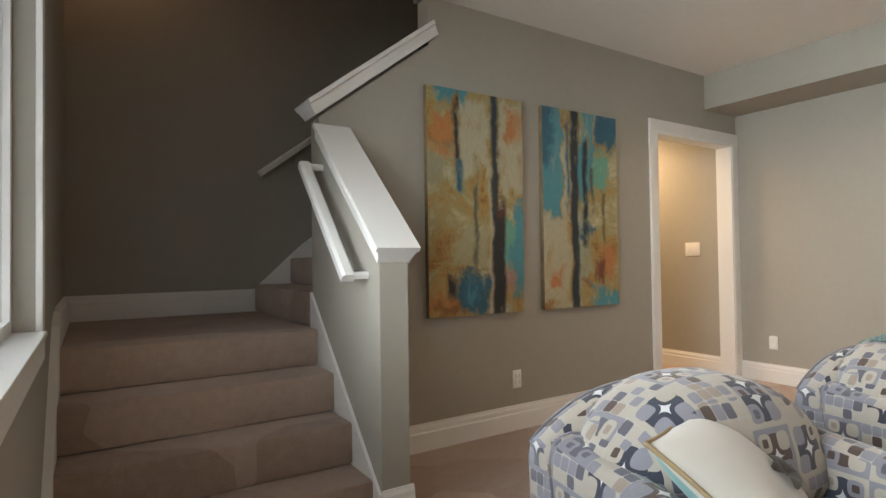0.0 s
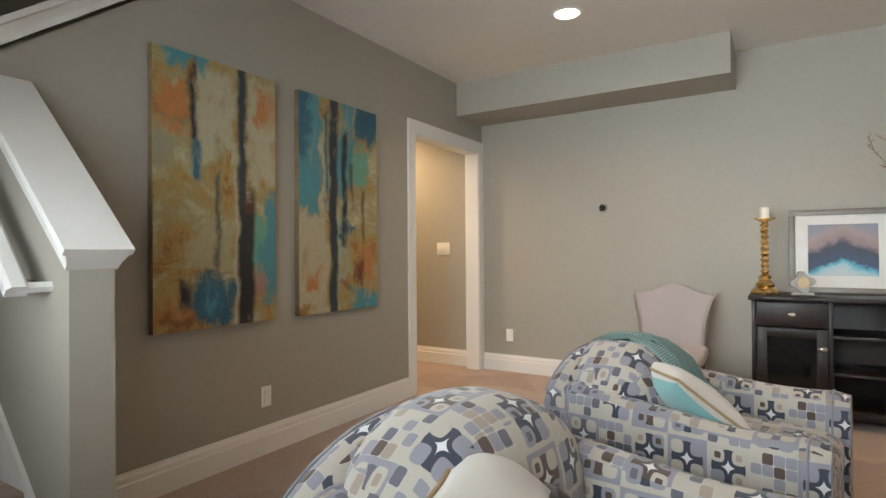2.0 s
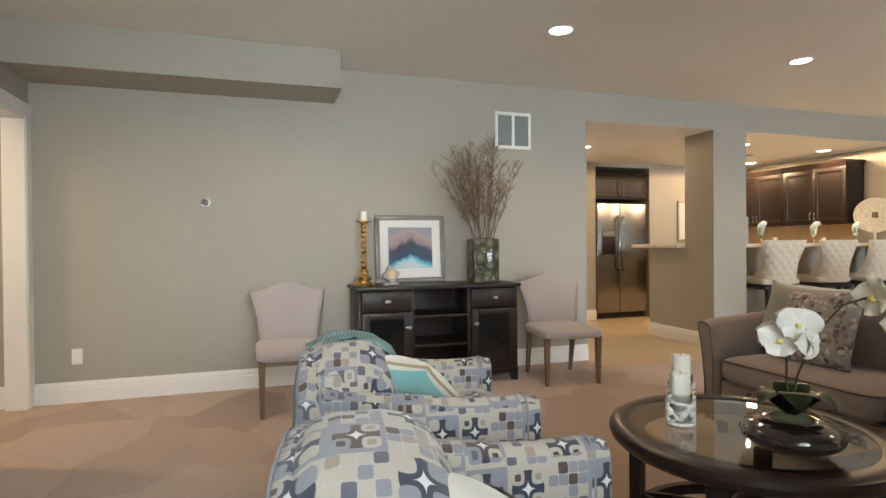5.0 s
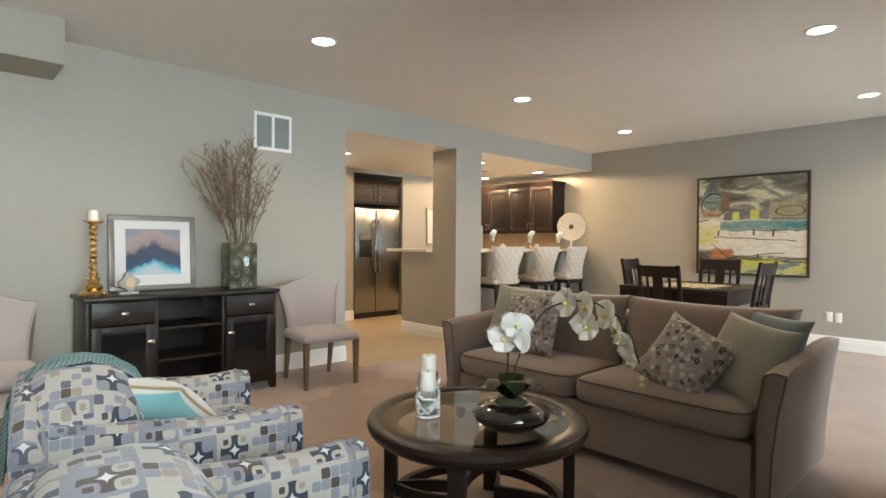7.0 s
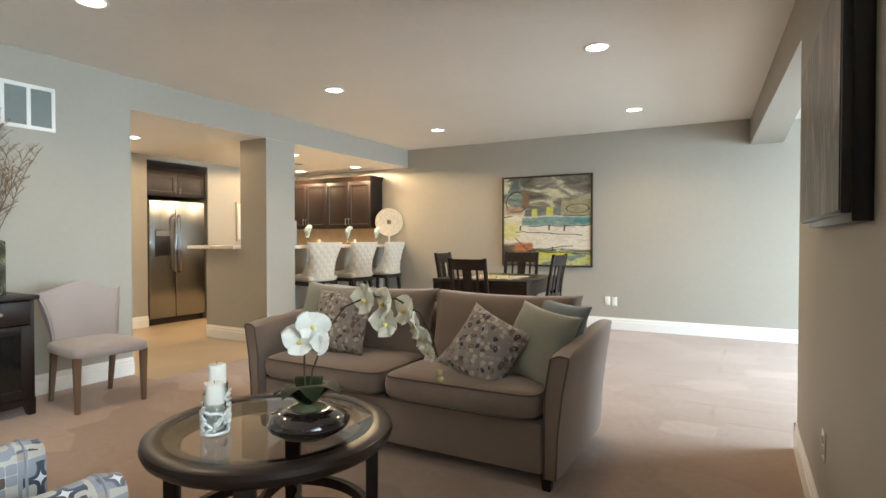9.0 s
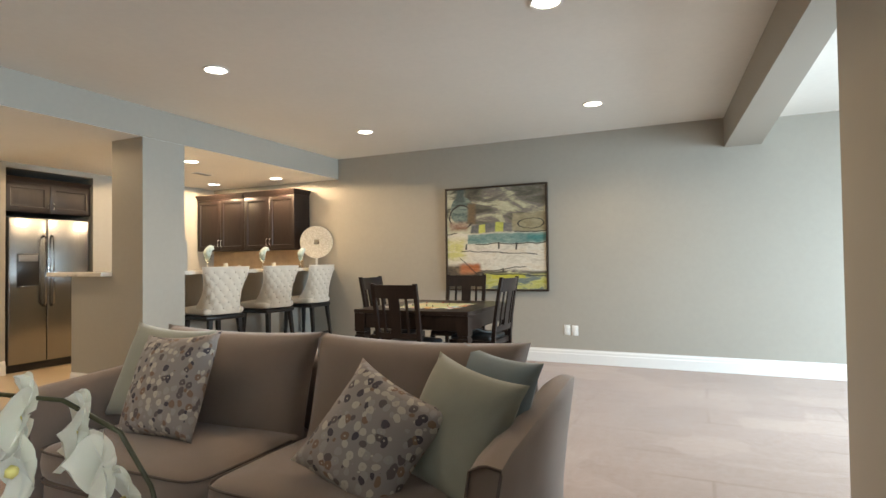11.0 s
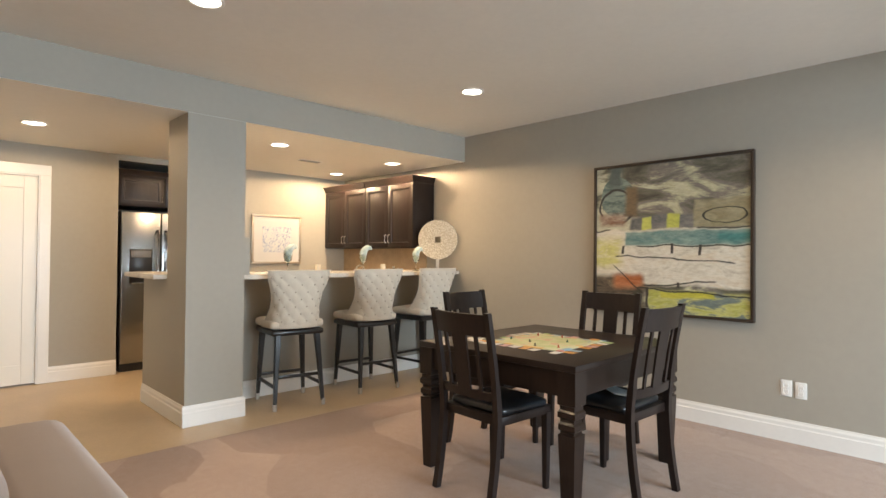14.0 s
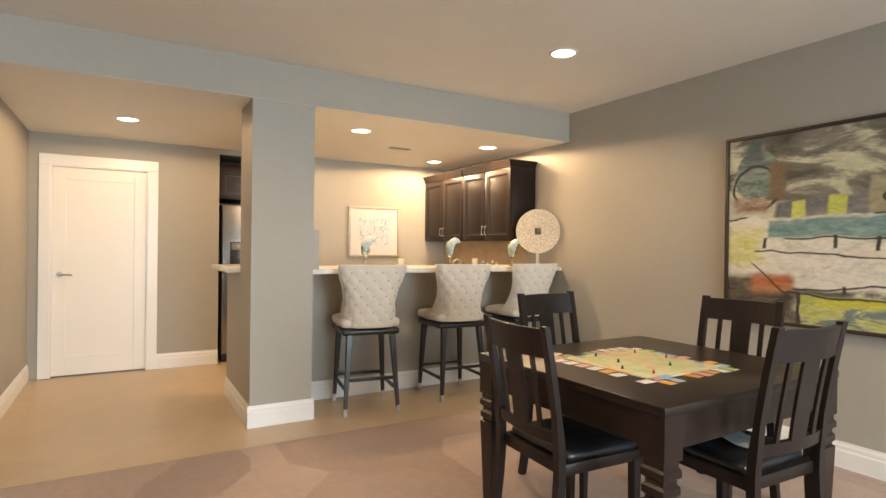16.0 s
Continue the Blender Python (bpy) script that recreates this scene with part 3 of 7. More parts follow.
def geometric_cloth():
    """Woven rounded squares, stars and bars in slate, cream, sand and brown."""
    n = Nodes("geometric_woven_cloth")
    uv = n.add("TexCoord").outputs["UV"]
    big = n.noise(n.coord("Object"), 1.3, 2.0)

    def cells(size, off):
        mp = n.add("Mapping")
        mp.inputs["Scale"].default_value = (1 / size, 1 / size, 1)
        mp.inputs["Location"].default_value = (off, off * 0.7, 0)
        n.put(mp.inputs[0], uv)
        x, y, _ = n.sep(mp.outputs[0])
        fl = n.add("VectorMath", operation="FLOOR")
        n.put(fl.inputs[0], mp.outputs[0])
        wn = n.add("TexWhiteNoise", noise_dimensions="2D")
        n.put(wn.inputs["Vector"], fl.outputs[0])
        px = n.math("ABSOLUTE", n.math("SUBTRACT", n.math("FRACT", x), 0.5))
        py = n.math("ABSOLUTE", n.math("SUBTRACT", n.math("FRACT", y), 0.5))
        fx, fy, _ = n.sep(fl.outputs[0])
        odd = n.math("GREATER_THAN", n.math("FRACT", n.math("MULTIPLY", n.math("ADD", fx, fy), 0.5)), 0.25)
        return px, py, wn.outputs["Value"], odd

    def rounded(px, py, k=4.0):
        return n.math("POWER", n.math("ADD", n.math("POWER", px, k), n.math("POWER", py, k)), 1.0 / k)
    slate, cream, sand, brown = (0.034, 0.040, 0.060, 1), (0.385, 0.345, 0.295, 1), (0.28, 0.23, 0.185, 1), (0.075, 0.05, 0.042, 1)
    mist, grey = (0.215, 0.215, 0.245, 1), (0.10, 0.10, 0.125, 1)
    px, py, r, _o = cells(0.033, 0.0)
    small = n.ramp(r, [(0.0, cream), (0.26, mist), (0.50, sand), (0.62, grey), (0.78, brown), (0.86, cream)], "CONSTANT")
    d = rounded(px, py, 6.0)
    small = n.mix(n.math("GREATER_THAN", d, 0.475), small, (0.40, 0.37, 0.35, 1))
    qx, qy, qr, _o = cells(0.066, 0.0)
    d2 = rounded(qx, qy, 3.2)
    ring = n.band(d2, 0.325, 0.9, 0.012)
    inner = n.band(d2, -1.0, 0.325, 0.012)
    bx, by, r2, odd = cells(0.132, 0.0)
    far = n.math("SQRT", n.math("ADD", n.math("POWER", bx, 2.0), n.math("POWER", by, 2.0)))
    ringcol = n.ramp(r2, [(0.0, slate), (0.70, slate), (0.75, grey), (0.9, brown)], "CONSTANT")
    ringcol = n.mix(n.math("GREATER_THAN", far, 0.40), ringcol, n.mix(n.math("GREATER_THAN", r2, 0.5), cream, mist))
    star = n.math("ADD", n.math("POWER", n.math("MAXIMUM", bx, 0.0), 0.55), n.math("POWER", n.math("MAXIMUM", by, 0.0), 0.55))
    motif = n.math("MAXIMUM", odd, n.math("GREATER_THAN", r2, 0.62))
    patch = n.mix(ring, n.mix(inner, small, n.mix(n.math("GREATER_THAN", qr, 0.45), cream, mist)), ringcol)
    core = n.math("MULTIPLY", n.math("LESS_THAN", rounded(qx, qy, 5.0), 0.15), n.math("GREATER_THAN", n.math("FRACT", n.math("MULTIPLY", qr, 5.0)), 0.4))
    patch = n.mix(core, patch, n.ramp(qr, [(0.0, sand), (0.3, brown), (0.7, grey)], "CONSTANT"))
    col = n.mix(motif, small, patch)
    col = n.mix(n.math("MULTIPLY", motif, n.math("LESS_THAN", star, 0.40)), col, (0.60, 0.60, 0.60, 1))
    w = n.noise(n.coord("Object"), 900.0, 1.0)
    col = n.mix(0.22, col, n.ramp(w, [(0.3, (0.2, 0.2, 0.2, 1)), (0.7, (0.7, 0.7, 0.7, 1))]), "OVERLAY")
    n.bump(n.math("MULTIPLY_ADD", n.math("LESS_THAN", d, 0.45), 0.6, w), 0.35, 0.0015)
    n.b.inputs["Sheen Weight"].default_value = 0.2
    n.b.inputs["Specular IOR Level"].default_value = 0.25
    return n.done(col, 0.7)


def flower_cloth():
    n = Nodes("mottled_floral_cloth")
    v = n.coord("Object")
    vo = n.add("TexVoronoi")
    vo.inputs["Scale"].default_value = 36
    n.put(vo.inputs["Vector"], n.mix(0.03, v, n.add("TexNoise").outputs[1]))
    r, g, b = n.sep(vo.outputs["Color"])
    col = n.ramp(r, [(0.0, (0.58, 0.53, 0.45, 1)), (0.3, (0.15, 0.12, 0.12, 1)), (0.45, (0.40, 0.36, 0.34, 1)), (0.68, (0.08, 0.07, 0.085, 1)), (0.82, (0.26, 0.17, 0.12, 1))], "CONSTANT")
    col = n.mix(n.math("GREATER_THAN", vo.outputs["Distance"], 0.50), col, (0.34, 0.30, 0.275, 1))
    col = n.mix(n.math("LESS_THAN", vo.outputs["Distance"], 0.13), col, (0.50, 0.45, 0.38, 1))
    n.bump(n.noise(v, 700.0, 1.0), 0.25, 0.001)
    return n.done(col, 0.75)


def wood(name, c, c2, rough=0.35, scale=2.0, coat=0.0):
    n = Nodes(name)
    v = n.coord("Object", (1.0, 1.0, 0.12))
    a = n.noise(v, 26.0 * scale, 4.0, 0.6, 0.6)
    b = n.noise(n.coord("Object"), 2.5, 2.0)
    col = n.ramp(n.math("MULTIPLY_ADD", a, 0.7, n.math("MULTIPLY", b, 0.3)), [(0.3, c), (0.7, c2)])
    n.bump(a, 0.12, 0.0008)
    n.b.inputs["Specular IOR Level"].default_value = 0.32
    n.b.inputs["Coat Weight"].default_value = coat
    n.b.inputs["Coat Roughness"].default_value = 0.2
    return n.done(col, n.math("MULTIPLY_ADD", b, 0.14, rough - 0.07))


M_GEO = geometric_cloth()
M_FLORAL = flower_cloth()
M_TAUPE = cloth("taupe_sofa_cloth", (0.262, 0.202, 0.166, 1), weave=700)
M_CREAMCLOTH = cloth("cream_linen", (0.60, 0.55, 0.46, 1), weave=900, var=0.06)
M_SIDECLOTH = cloth("pale_greige_linen", (0.39, 0.34, 0.325, 1), weave=900, var=0.06)
M_SAGE = cloth("sage_grey_cloth", (0.345, 0.345, 0.28, 1))
M_TEAL = cloth("teal_cloth", (0.17, 0.36, 0.36, 1), var=0.06)
M_SATIN = cloth("cream_satin", (0.52, 0.49, 0.44, 1), rough=0.4, var=0.05)
M_PIPING = plain("tan_piping", (0.33, 0.24, 0.13, 1), 0.7)
M_DARKPIPE = plain("dark_taupe_piping", (0.12, 0.092, 0.077, 1), 0.8)
M_ESPRESSO = wood("espresso_wood", (0.010, 0.006, 0.005, 1), (0.022, 0.013, 0.010, 1), 0.42, coat=0.05)
M_ESPRESSO2 = wood("espresso_table_top", (0.012, 0.007, 0.005, 1), (0.024, 0.014, 0.010, 1), 0.33, coat=0.06)
M_OAK = wood("brown_oak_leg", (0.13, 0.085, 0.055, 1), (0.20, 0.13, 0.085, 1), 0.5)
M_BLACKLEATHER = plain("black_leather", (0.012, 0.013, 0.015, 1), 0.35, var=0.2, gs=220, bump=0.35, coat=0.2)
M_BRASS = plain("aged_gold", (0.62, 0.42, 0.18, 1), 0.28, 1.0, var=0.15, vs=12)
M_BLACKWOOD = plain("black_painted_wood", (0.012, 0.011, 0.011, 1), 0.35, coat=0.2)
M_WAX = plain("white_wax", (0.80, 0.76, 0.68, 1), 0.45, var=0.03)
_g = Nodes("clear_table_glass")
_g.b.inputs["Transmission Weight"].default_value = 1.0
_g.b.inputs["IOR"].default_value = 1.5
M_TGLASS = _g.done((0.90, 0.94, 0.92, 1), 0.0)


def sgn_pow(v, k):
    return math.copysign(abs(v) ** k, v)


def pillow_mesh(w, h, t, n=18, pinch=0.10):
    """A square scatter cushion in the xz plane, thick along y, with pulled-in sides and pointed corners."""
    bm = bmesh.new()
    front, back = [], []
    for j in range(n + 1):
        rf, rb = [], []
        for i in range(n + 1):
            u, v = -1 + 2 * i / n, -1 + 2 * j / n
            x = w / 2 * u * (1 - pinch * (1 - v * v) * abs(u) ** 2)
            z = h / 2 * v * (1 - pinch * (1 - u * u) * abs(v) ** 2)
            y = t / 2 * ((1 - abs(u) ** 2.4) * (1 - abs(v) ** 2.4)) ** 0.55
            y += 0.006 * noise.noise(Vector((x * 9, z * 9, w * 7))) * (1 - abs(u) ** 6) * (1 - abs(v) ** 6)
            a = bm.verts.new((x, -y, z))
            rf.append(a)
            rb.append(a if i in (0, n) or j in (0, n) else bm.verts.new((x, y, z)))
        front.append(rf)
        back.append(rb)
    for g, flip in ((front, False), (back, True)):
        for j in range(n):
            for i in range(n):
                q = (g[j][i], g[j][i + 1], g[j + 1][i + 1], g[j + 1][i])
                bm.faces.new(q[::-1] if flip else q)
    return uv_faces(bm)


def pillow_edge(w, h, pinch=0.10, r=0.006, n=12):
    pts = []
    for k in range(4):
        for i in range(n):
            s = -1 + 2 * i / n
            u, v = [(s, -1), (1, s), (-s, 1), (-1, -s)][k]
            pts.append((w / 2 * u * (1 - pinch * (1 - v * v) * abs(u) ** 2), 0, h / 2 * v * (1 - pinch * (1 - u * u) * abs(v) ** 2)))
    pts.append(pts[0])
    return tube(bmesh.new(), pts, r, 6, (0, 1, 0))


def pillow(m, w, t, material, label, piping=None, h=None, front=None):
    ob = thing("scatter_cushion", m, label, "cushion")
    part("cover", pillow_mesh(w, h or w, t), material, ob, smooth=True)
    if piping:
        part("piping", pillow_edge(w, h or w), piping, ob, "tan piping", smooth=True)
    if front:
        bm = pillow_mesh(w * 0.995, (h or w) * 0.995, t + 0.012)
        bmesh.ops.delete(bm, geom=[v for v in bm.verts if v.co.y < 0], context="VERTS")
        part("panel", bm, front, ob, "teal woven panel", smooth=True)
    return ob


def cushion_mesh(x0, x1, y0, y1, z0, z1, crown=0.03, n=14, e=0.45, skew=0.0):
    """A stuffed box cushion: rounded sides, a domed top."""
    bm = bmesh.new()
    cx, cy, hx, hy, hz = (x0 + x1) / 2, (y0 + y1) / 2, (x1 - x0) / 2, (y1 - y0) / 2, (z1 - z0) / 2
    rings = []
    m = 12
    for j in range(m + 1):
        ph = -math.pi / 2 + math.pi * j / m
        c, s = sgn_pow(math.cos(ph), 0.35), sgn_pow(math.sin(ph), 0.5)
        ring = []
        for i in range(4 * n):
            th = 2 * math.pi * i / (4 * n)
            a, b = sgn_pow(math.cos(th), 0.2), sgn_pow(math.sin(th), 0.2)
            x, y = hx * c * a, hy * c * b
            z = (z0 + z1) / 2 + hz * s + (crown * (1 - (x / hx) ** 2) * (1 - (y / hy) ** 2) if s > 0 else 0) * abs(s)
            z += 0.004 * noise.noise(Vector((x * 5 + x0 * 3, y * 5, z * 3)))
            ring.append((cx + x, cy + y + skew * (z - z0), z))
        rings.append(ring)
    loft(bm, rings[1:-1])
    return uv_faces(bm)


def round_post(bm, p0, p1, s0, s1, bevel=0.003):
    """A square tapering post from p0 (bottom) to p1 (top)."""
    rings = []
    for p, s in ((p0, s0), (p1, s1)):
        b = bevel
        rings.append([(p[0] + sx * (s / 2 - (b if k == 0 else 0)), p[1] + sy * (s / 2 - (b if k == 1 else 0)), p[2])
                      for sx, sy, k in ((-1, -1, 1), (-1, -1, 0), (1, -1, 0), (1, -1, 1), (1, 1, 1), (1, 1, 0), (-1, 1, 0), (-1, 1, 1))])
    return loft(bm, rings)


# ---- armchairs ----
def armchair(m, label):
    """Faces local -y; 0.84 wide, 0.96 deep: sloped arms that run into a low arched, stuffed back."""
    ob = thing("armchair", m, label, "armchair", "matching patterned armchairs")
    for side in (-1, 1):
        bm = bmesh.new()
        rings = []
        for k in range(21):
            f = k / 20
            y = -0.48 + 0.95 * f
            top = 0.575 - 0.012 * math.sin(min(1.0, f * 2.2) * math.pi) + 0.095 * max(0.0, f - 0.40) ** 1.1
            wid = 0.135
            out = 0.42 - 0.025 * f ** 2
            end = 1.0 if k not in (0, 20) else 0.0
            prof = [(0, 0.11), (0, 0.34), (0.003, top - 0.055), (0.014, top - 0.018), (0.036, top - 0.002), (wid / 2, top + 0.003), (wid - 0.036, top - 0.002), (wid - 0.014, top - 0.018), (wid - 0.003, top - 0.055), (wid, 0.34), (wid, 0.11)]
            ring = []
            for a, z in prof:
                a2 = wid / 2 + (a - wid / 2) * (0.86 + 0.14 * end)
                ring.append((side * (out - a2), y + (0.012 if k == 1 else -0.012 if k == 19 else 0), z - (0.014 * (1 - end) if z > 0.4 else 0)))
            rings.append(ring)
        loft(bm, rings)
        part("arm", uv_faces(bm), M_GEO, ob, smooth=50)
        for row in (1, 19):
            r = rings[row]
            part("piping", tube(bmesh.new(), [(p[0], p[1], p[2]) for p in r], 0.0045, 6), M_GEO, ob, smooth=True)
    # arched back shell behind a stuffed back cushion
    bm = bmesh.new()
    rings = []
    for k in range(21):
        u = -1 + k / 10
        x = 0.405 * u
        top = 0.605 + 0.125 * (1 - abs(u) ** 2.6)
        rings.append([(x, 0.40 + 0.055 * (z - 0.11) + dy, z) for z, dy in ((0.11, 0.075), (0.45, 0.078), (top - 0.05, 0.080), (top - 0.012, 0.066), (top, 0.035), (top - 0.012, 0.0), (top - 0.06, -0.02), (0.45, -0.03), (0.11, -0.03))])
    loft(bm, rings)
    part("back_frame", uv_faces(bm), M_GEO, ob, smooth=60)
    part("piping", tube(bmesh.new(), [(r[3][0], r[3][1] + 0.004, r[3][2] + 0.002) for r in rings], 0.0045, 6), M_GEO, ob, smooth=True)
    bm = bmesh.new()
    rings = []
    for k in range(25):
        u = -1 + k / 12
        x = 0.345 * u
        top = 0.61 + 0.160 * (1 - abs(u) ** 2.6)
        puff = (1 - abs(u) ** 4) ** 0.5
        ring = []
        for q in range(18):
            a = 2 * math.pi * q / 18
            ca, sa = sgn_pow(math.cos(a), 0.7), sgn_pow(math.sin(a), 0.55)
            z = 0.43 + (top - 0.43) * (sa + 1) / 2
            h = (z - 0.43) / 0.35
            ring.append((x, 0.235 + 0.085 * h + (0.06 + 0.125 * puff) * ca, z))
        rings.append(ring)
    loft(bm, rings)
    part("back_cushion", uv_faces(bm), M_GEO, ob, smooth=True)
    part("seat_cushion", cushion_mesh(-0.283, 0.283, -0.47, 0.22, 0.28, 0.45, 0.03), M_GEO, ob, smooth=True)
    part("seat_frame", uv_faces(boxes((-0.284, 0.284, -0.46, 0.37, 0.11, 0.28), bevel=0.015)), M_GEO, ob)
    for x in (-0.36, 0.36):
        for y in (-0.42, 0.42):
            part("leg", round_post(bmesh.new(), (x, y, 0), (x, y, 0.11), 0.035, 0.055), M_ESPRESSO, ob, "dark tapered wooden leg")
    return ob


CHAIR_A = pose(2.75, 0.735, 0, 0, 0, -8) @ Matrix.Diagonal((1, 0.9, 1, 1))
CHAIR_B = pose(1.58, 0.86, 0, 0, 0, -8) @ Matrix.Diagonal((1, 0.9, 1, 1))
armchair(CHAIR_A, "geometric patterned armchair with a teal throw over its back")
armchair(CHAIR_B, "geometric patterned armchair with a cream satin cushion on its seat")

pillow(CHAIR_A @ pose(-0.12, 0.02, 0.585, 0, 0, 48) @ pose(0, 0, 0, -54), 0.38, 0.14, M_SATIN, "cream and teal cushion with tan piping under a throw", M_PIPING, front=M_TEAL)
near_pillow = pillow(CHAIR_B @ pose(-0.13, 0.05, 0.585, 0, 0, 30) @ pose(0, 0, 0, -52), 0.38, 0.14, M_SATIN, "cream satin cushion with teal back on an armchair seat", M_PIPING, front=M_TEAL)


def rosette(parent, m):
    """A small gathered ribbon flower of five curled loops."""
    mt = cloth("dark_brown_ribbon", (0.06, 0.045, 0.04, 1), (0.16, 0.14, 0.12, 1))
    bm = bmesh.new()
    for k in range(5):
        a = 2 * math.pi * k / 5
        c, s_ = math.cos(a), math.sin(a)
        rows = []
        for i in range(7):
            f = i / 6
            r, wv = 0.045 * f + 0.004, 0.020 * math.sin(math.pi * (0.12 + 0.8 * f))
            rows.append([(r * c - q * wv * s_, -0.012 * math.sin(f * 3.0) - 0.004, r * s_ + q * wv * c) for q in (-1, 0, 1)])
        loft(bm, rows, close=False)
    bmesh.ops.solidify(bm, geom=bm.faces, thickness=0.003)
    part("ribbon_flower", bm, mt, parent, "dark brown ribbon flower", smooth=True, m=m)


rosette(near_pillow, pose(0.05, -0.068, -0.06))


def throw_blanket():
    ob = thing("throw_blanket", CHAIR_A @ Matrix.Diagonal((0.86, 1, 1, 1)) @ Matrix.Translation((-2.94, -0.745, -0.078)), "teal woven throw with white stripes draped over an armchair back", "throw blanket")
    path = [(0.70, 0.50), (0.76, 0.60), (0.81, 0.70), (0.855, 0.78), (0.93, 0.825), (1.02, 0.842), (1.12, 0.84), (1.21, 0.80), (1.27, 0.70), (1.285, 0.60), (1.29, 0.50), (1.30, 0.40)]
    for nm, x0, x1, mt, up in (("woven_cloth", 2.88, 3.30, M_TEAL, 0.012), ("striped_edge", 2.80, 2.90, M_STRIPE, 0.016)):
        bm = bmesh.new()
        rows = []
        for i in range(13):
            f = i / 12
            row = []
            for j, (y, z) in enumerate(path):
                x = x0 + (x1 - x0) * f + 0.16 * max(0, j - 6) / 5 + 0.012 * math.sin(j * 1.7 + i)
                u = (x - 2.94) / 0.46
                drop = 0.19 * max(0.0, abs(u)) ** 2.3 if 2 <= j <= 8 else 0
                row.append((x, y + 0.010 * math.sin(i * 1.9 + j * 0.5), z - drop + up + 0.006 * math.sin(i * 2.3)))
            rows.append(row)
        loft(bm, rows, close=False)
        bmesh.ops.solidify(bm, geom=bm.faces, thickness=0.010)
        part(nm, bm, mt, ob, smooth=True)


n_ = Nodes("teal_white_stripe")
_x, _y, _z = n_.sep(n_.coord("Object"))
_st = n_.math("GREATER_THAN", n_.math("FRACT", n_.math("MULTIPLY", n_.math("ADD", _y, _z), 60.0)), 0.55)
M_STRIPE = n_.done(n_.mix(_st, (0.20, 0.40, 0.40, 1), (0.42, 0.52, 0.52, 1)), 0.9)
throw_blanket()

# ---- sofa ----
def sofa(m):
    ob = thing("sofa", m, "two-seat taupe fabric sofa with flared arms and dark piping", "sofa")
    wdt, dep = 2.01, 0.92          # local: faces +y, centre at the origin
    for side in (-1, 1):
        bm = bmesh.new()
        rings = []
        for k in range(11):
            f = k / 10
            y = 0.43 - dep + dep * f
            top = 0.725 - 0.055 * f
            o0, o1, i1 = wdt / 2 - 0.005, wdt / 2 + 0.055, wdt / 2 - 0.085
            r = 0.012 if k in (0, 10) else 0
            prof = [(o0 - r, 0.075), (o0 + 0.01 - r, 0.30), (o0 + 0.03 - r, 0.48), (o1 - r, top - 0.03), (o1 - 0.012, top - 0.006 - r), (o1 - 0.05, top - r), (i1 + 0.07, top - 0.004 - r), (i1 + 0.03 + r, top - 0.03), (i1 + r, 0.45), (i1 + r, 0.075)]
            rings.append([(side * a, y, z) for a, z in prof])
        loft(bm, rings)
        part("arm", uv_faces(bm), M_TAUPE, ob, smooth=50)
        bm = tube(bmesh.new(), [(p[0], p[1] + 0.003, p[2]) for p in rings[-1]], 0.0045, 6)
        part("piping", bm, M_DARKPIPE, ob, "dark piping", smooth=True)
    part("back_frame", uv_faces(boxes((-0.91, 0.91, -0.50, -0.25, 0.075, 0.76), bevel=0.06, segs=4)), M_TAUPE, ob)
    part("seat_frame", uv_faces(boxes((-0.91, 0.91, -0.249, 0.40, 0.075, 0.32), bevel=0.012)), M_TAUPE, ob)
    for x0, x1 in ((-0.905, -0.004), (0.004, 0.905)):
        part("seat_cushion", cushion_mesh(x0, x1, -0.22, 0.45, 0.315, 0.485, 0.012, 14, 0.2), M_TAUPE, ob, smooth=True)
        for z in (0.335, 0.455):
            pts = []
            for i in range(29):
                th = -0.02 + (math.pi + 0.04) * i / 28
                a, b = sgn_pow(math.cos(th), 0.2), sgn_pow(math.sin(th), 0.2)
                pts.append(((x0 + x1) / 2 + (x1 - x0) / 2 * a * 0.985, 0.115 + 0.335 * b * 0.995, z))
            part("piping", tube(bmesh.new(), pts, 0.0045, 6), M_DARKPIPE, ob, "dark piping", smooth=True)
    for x0, x1 in ((-0.93, -0.005), (0.005, 0.93)):
        w = x1 - x0
        pm = pose((x0 + x1) / 2, -0.15, 0.61, 14, 0, 0)
        part("back_cushion", pillow_mesh(w * 1.04, 0.55, 0.27, 20, 0.07), M_TAUPE, ob, smooth=True, m=pm)
    for x in (-0.93, 0.93):
        for y in (-0.43, 0.37):
            part("leg", round_post(bmesh.new(), (x, y, 0), (x, y, 0.08), 0.04, 0.06), M_ESPRESSO, ob, "dark tapered wooden leg")
    return ob


SOFA = pose(2.135, -1.63, 0, 0, 0, 0)
sofa(SOFA)
pillow(SOFA @ pose(0.73, 0.0, 0.69, 24, -4, 10), 0.44, 0.15, M_SAGE, "plain sage grey cushion leaning in a sofa corner")
pillow(SOFA @ pose(0.52, 0.13, 0.675, 24, 0, -2) @ pose(0, 0, 0, 0, 5, 0), 0.45, 0.16, M_FLORAL, "mottled grey and brown floral cushion upright on the sofa")
pillow(SOFA @ pose(-0.54, 0.23, 0.615, 32, 0, 8) @ pose(0, 0, 0, 0, -26, 0), 0.40, 0.16, M_FLORAL, "mottled grey and brown floral cushion tilted on one corner")
pillow(SOFA @ pose(-0.785, 0.11, 0.635, 26, 0, -22) @ pose(0, 0, 0, 0, -8, 0), 0.43, 0.16, M_SAGE, "plain sage green cushion leaning on the sofa arm")
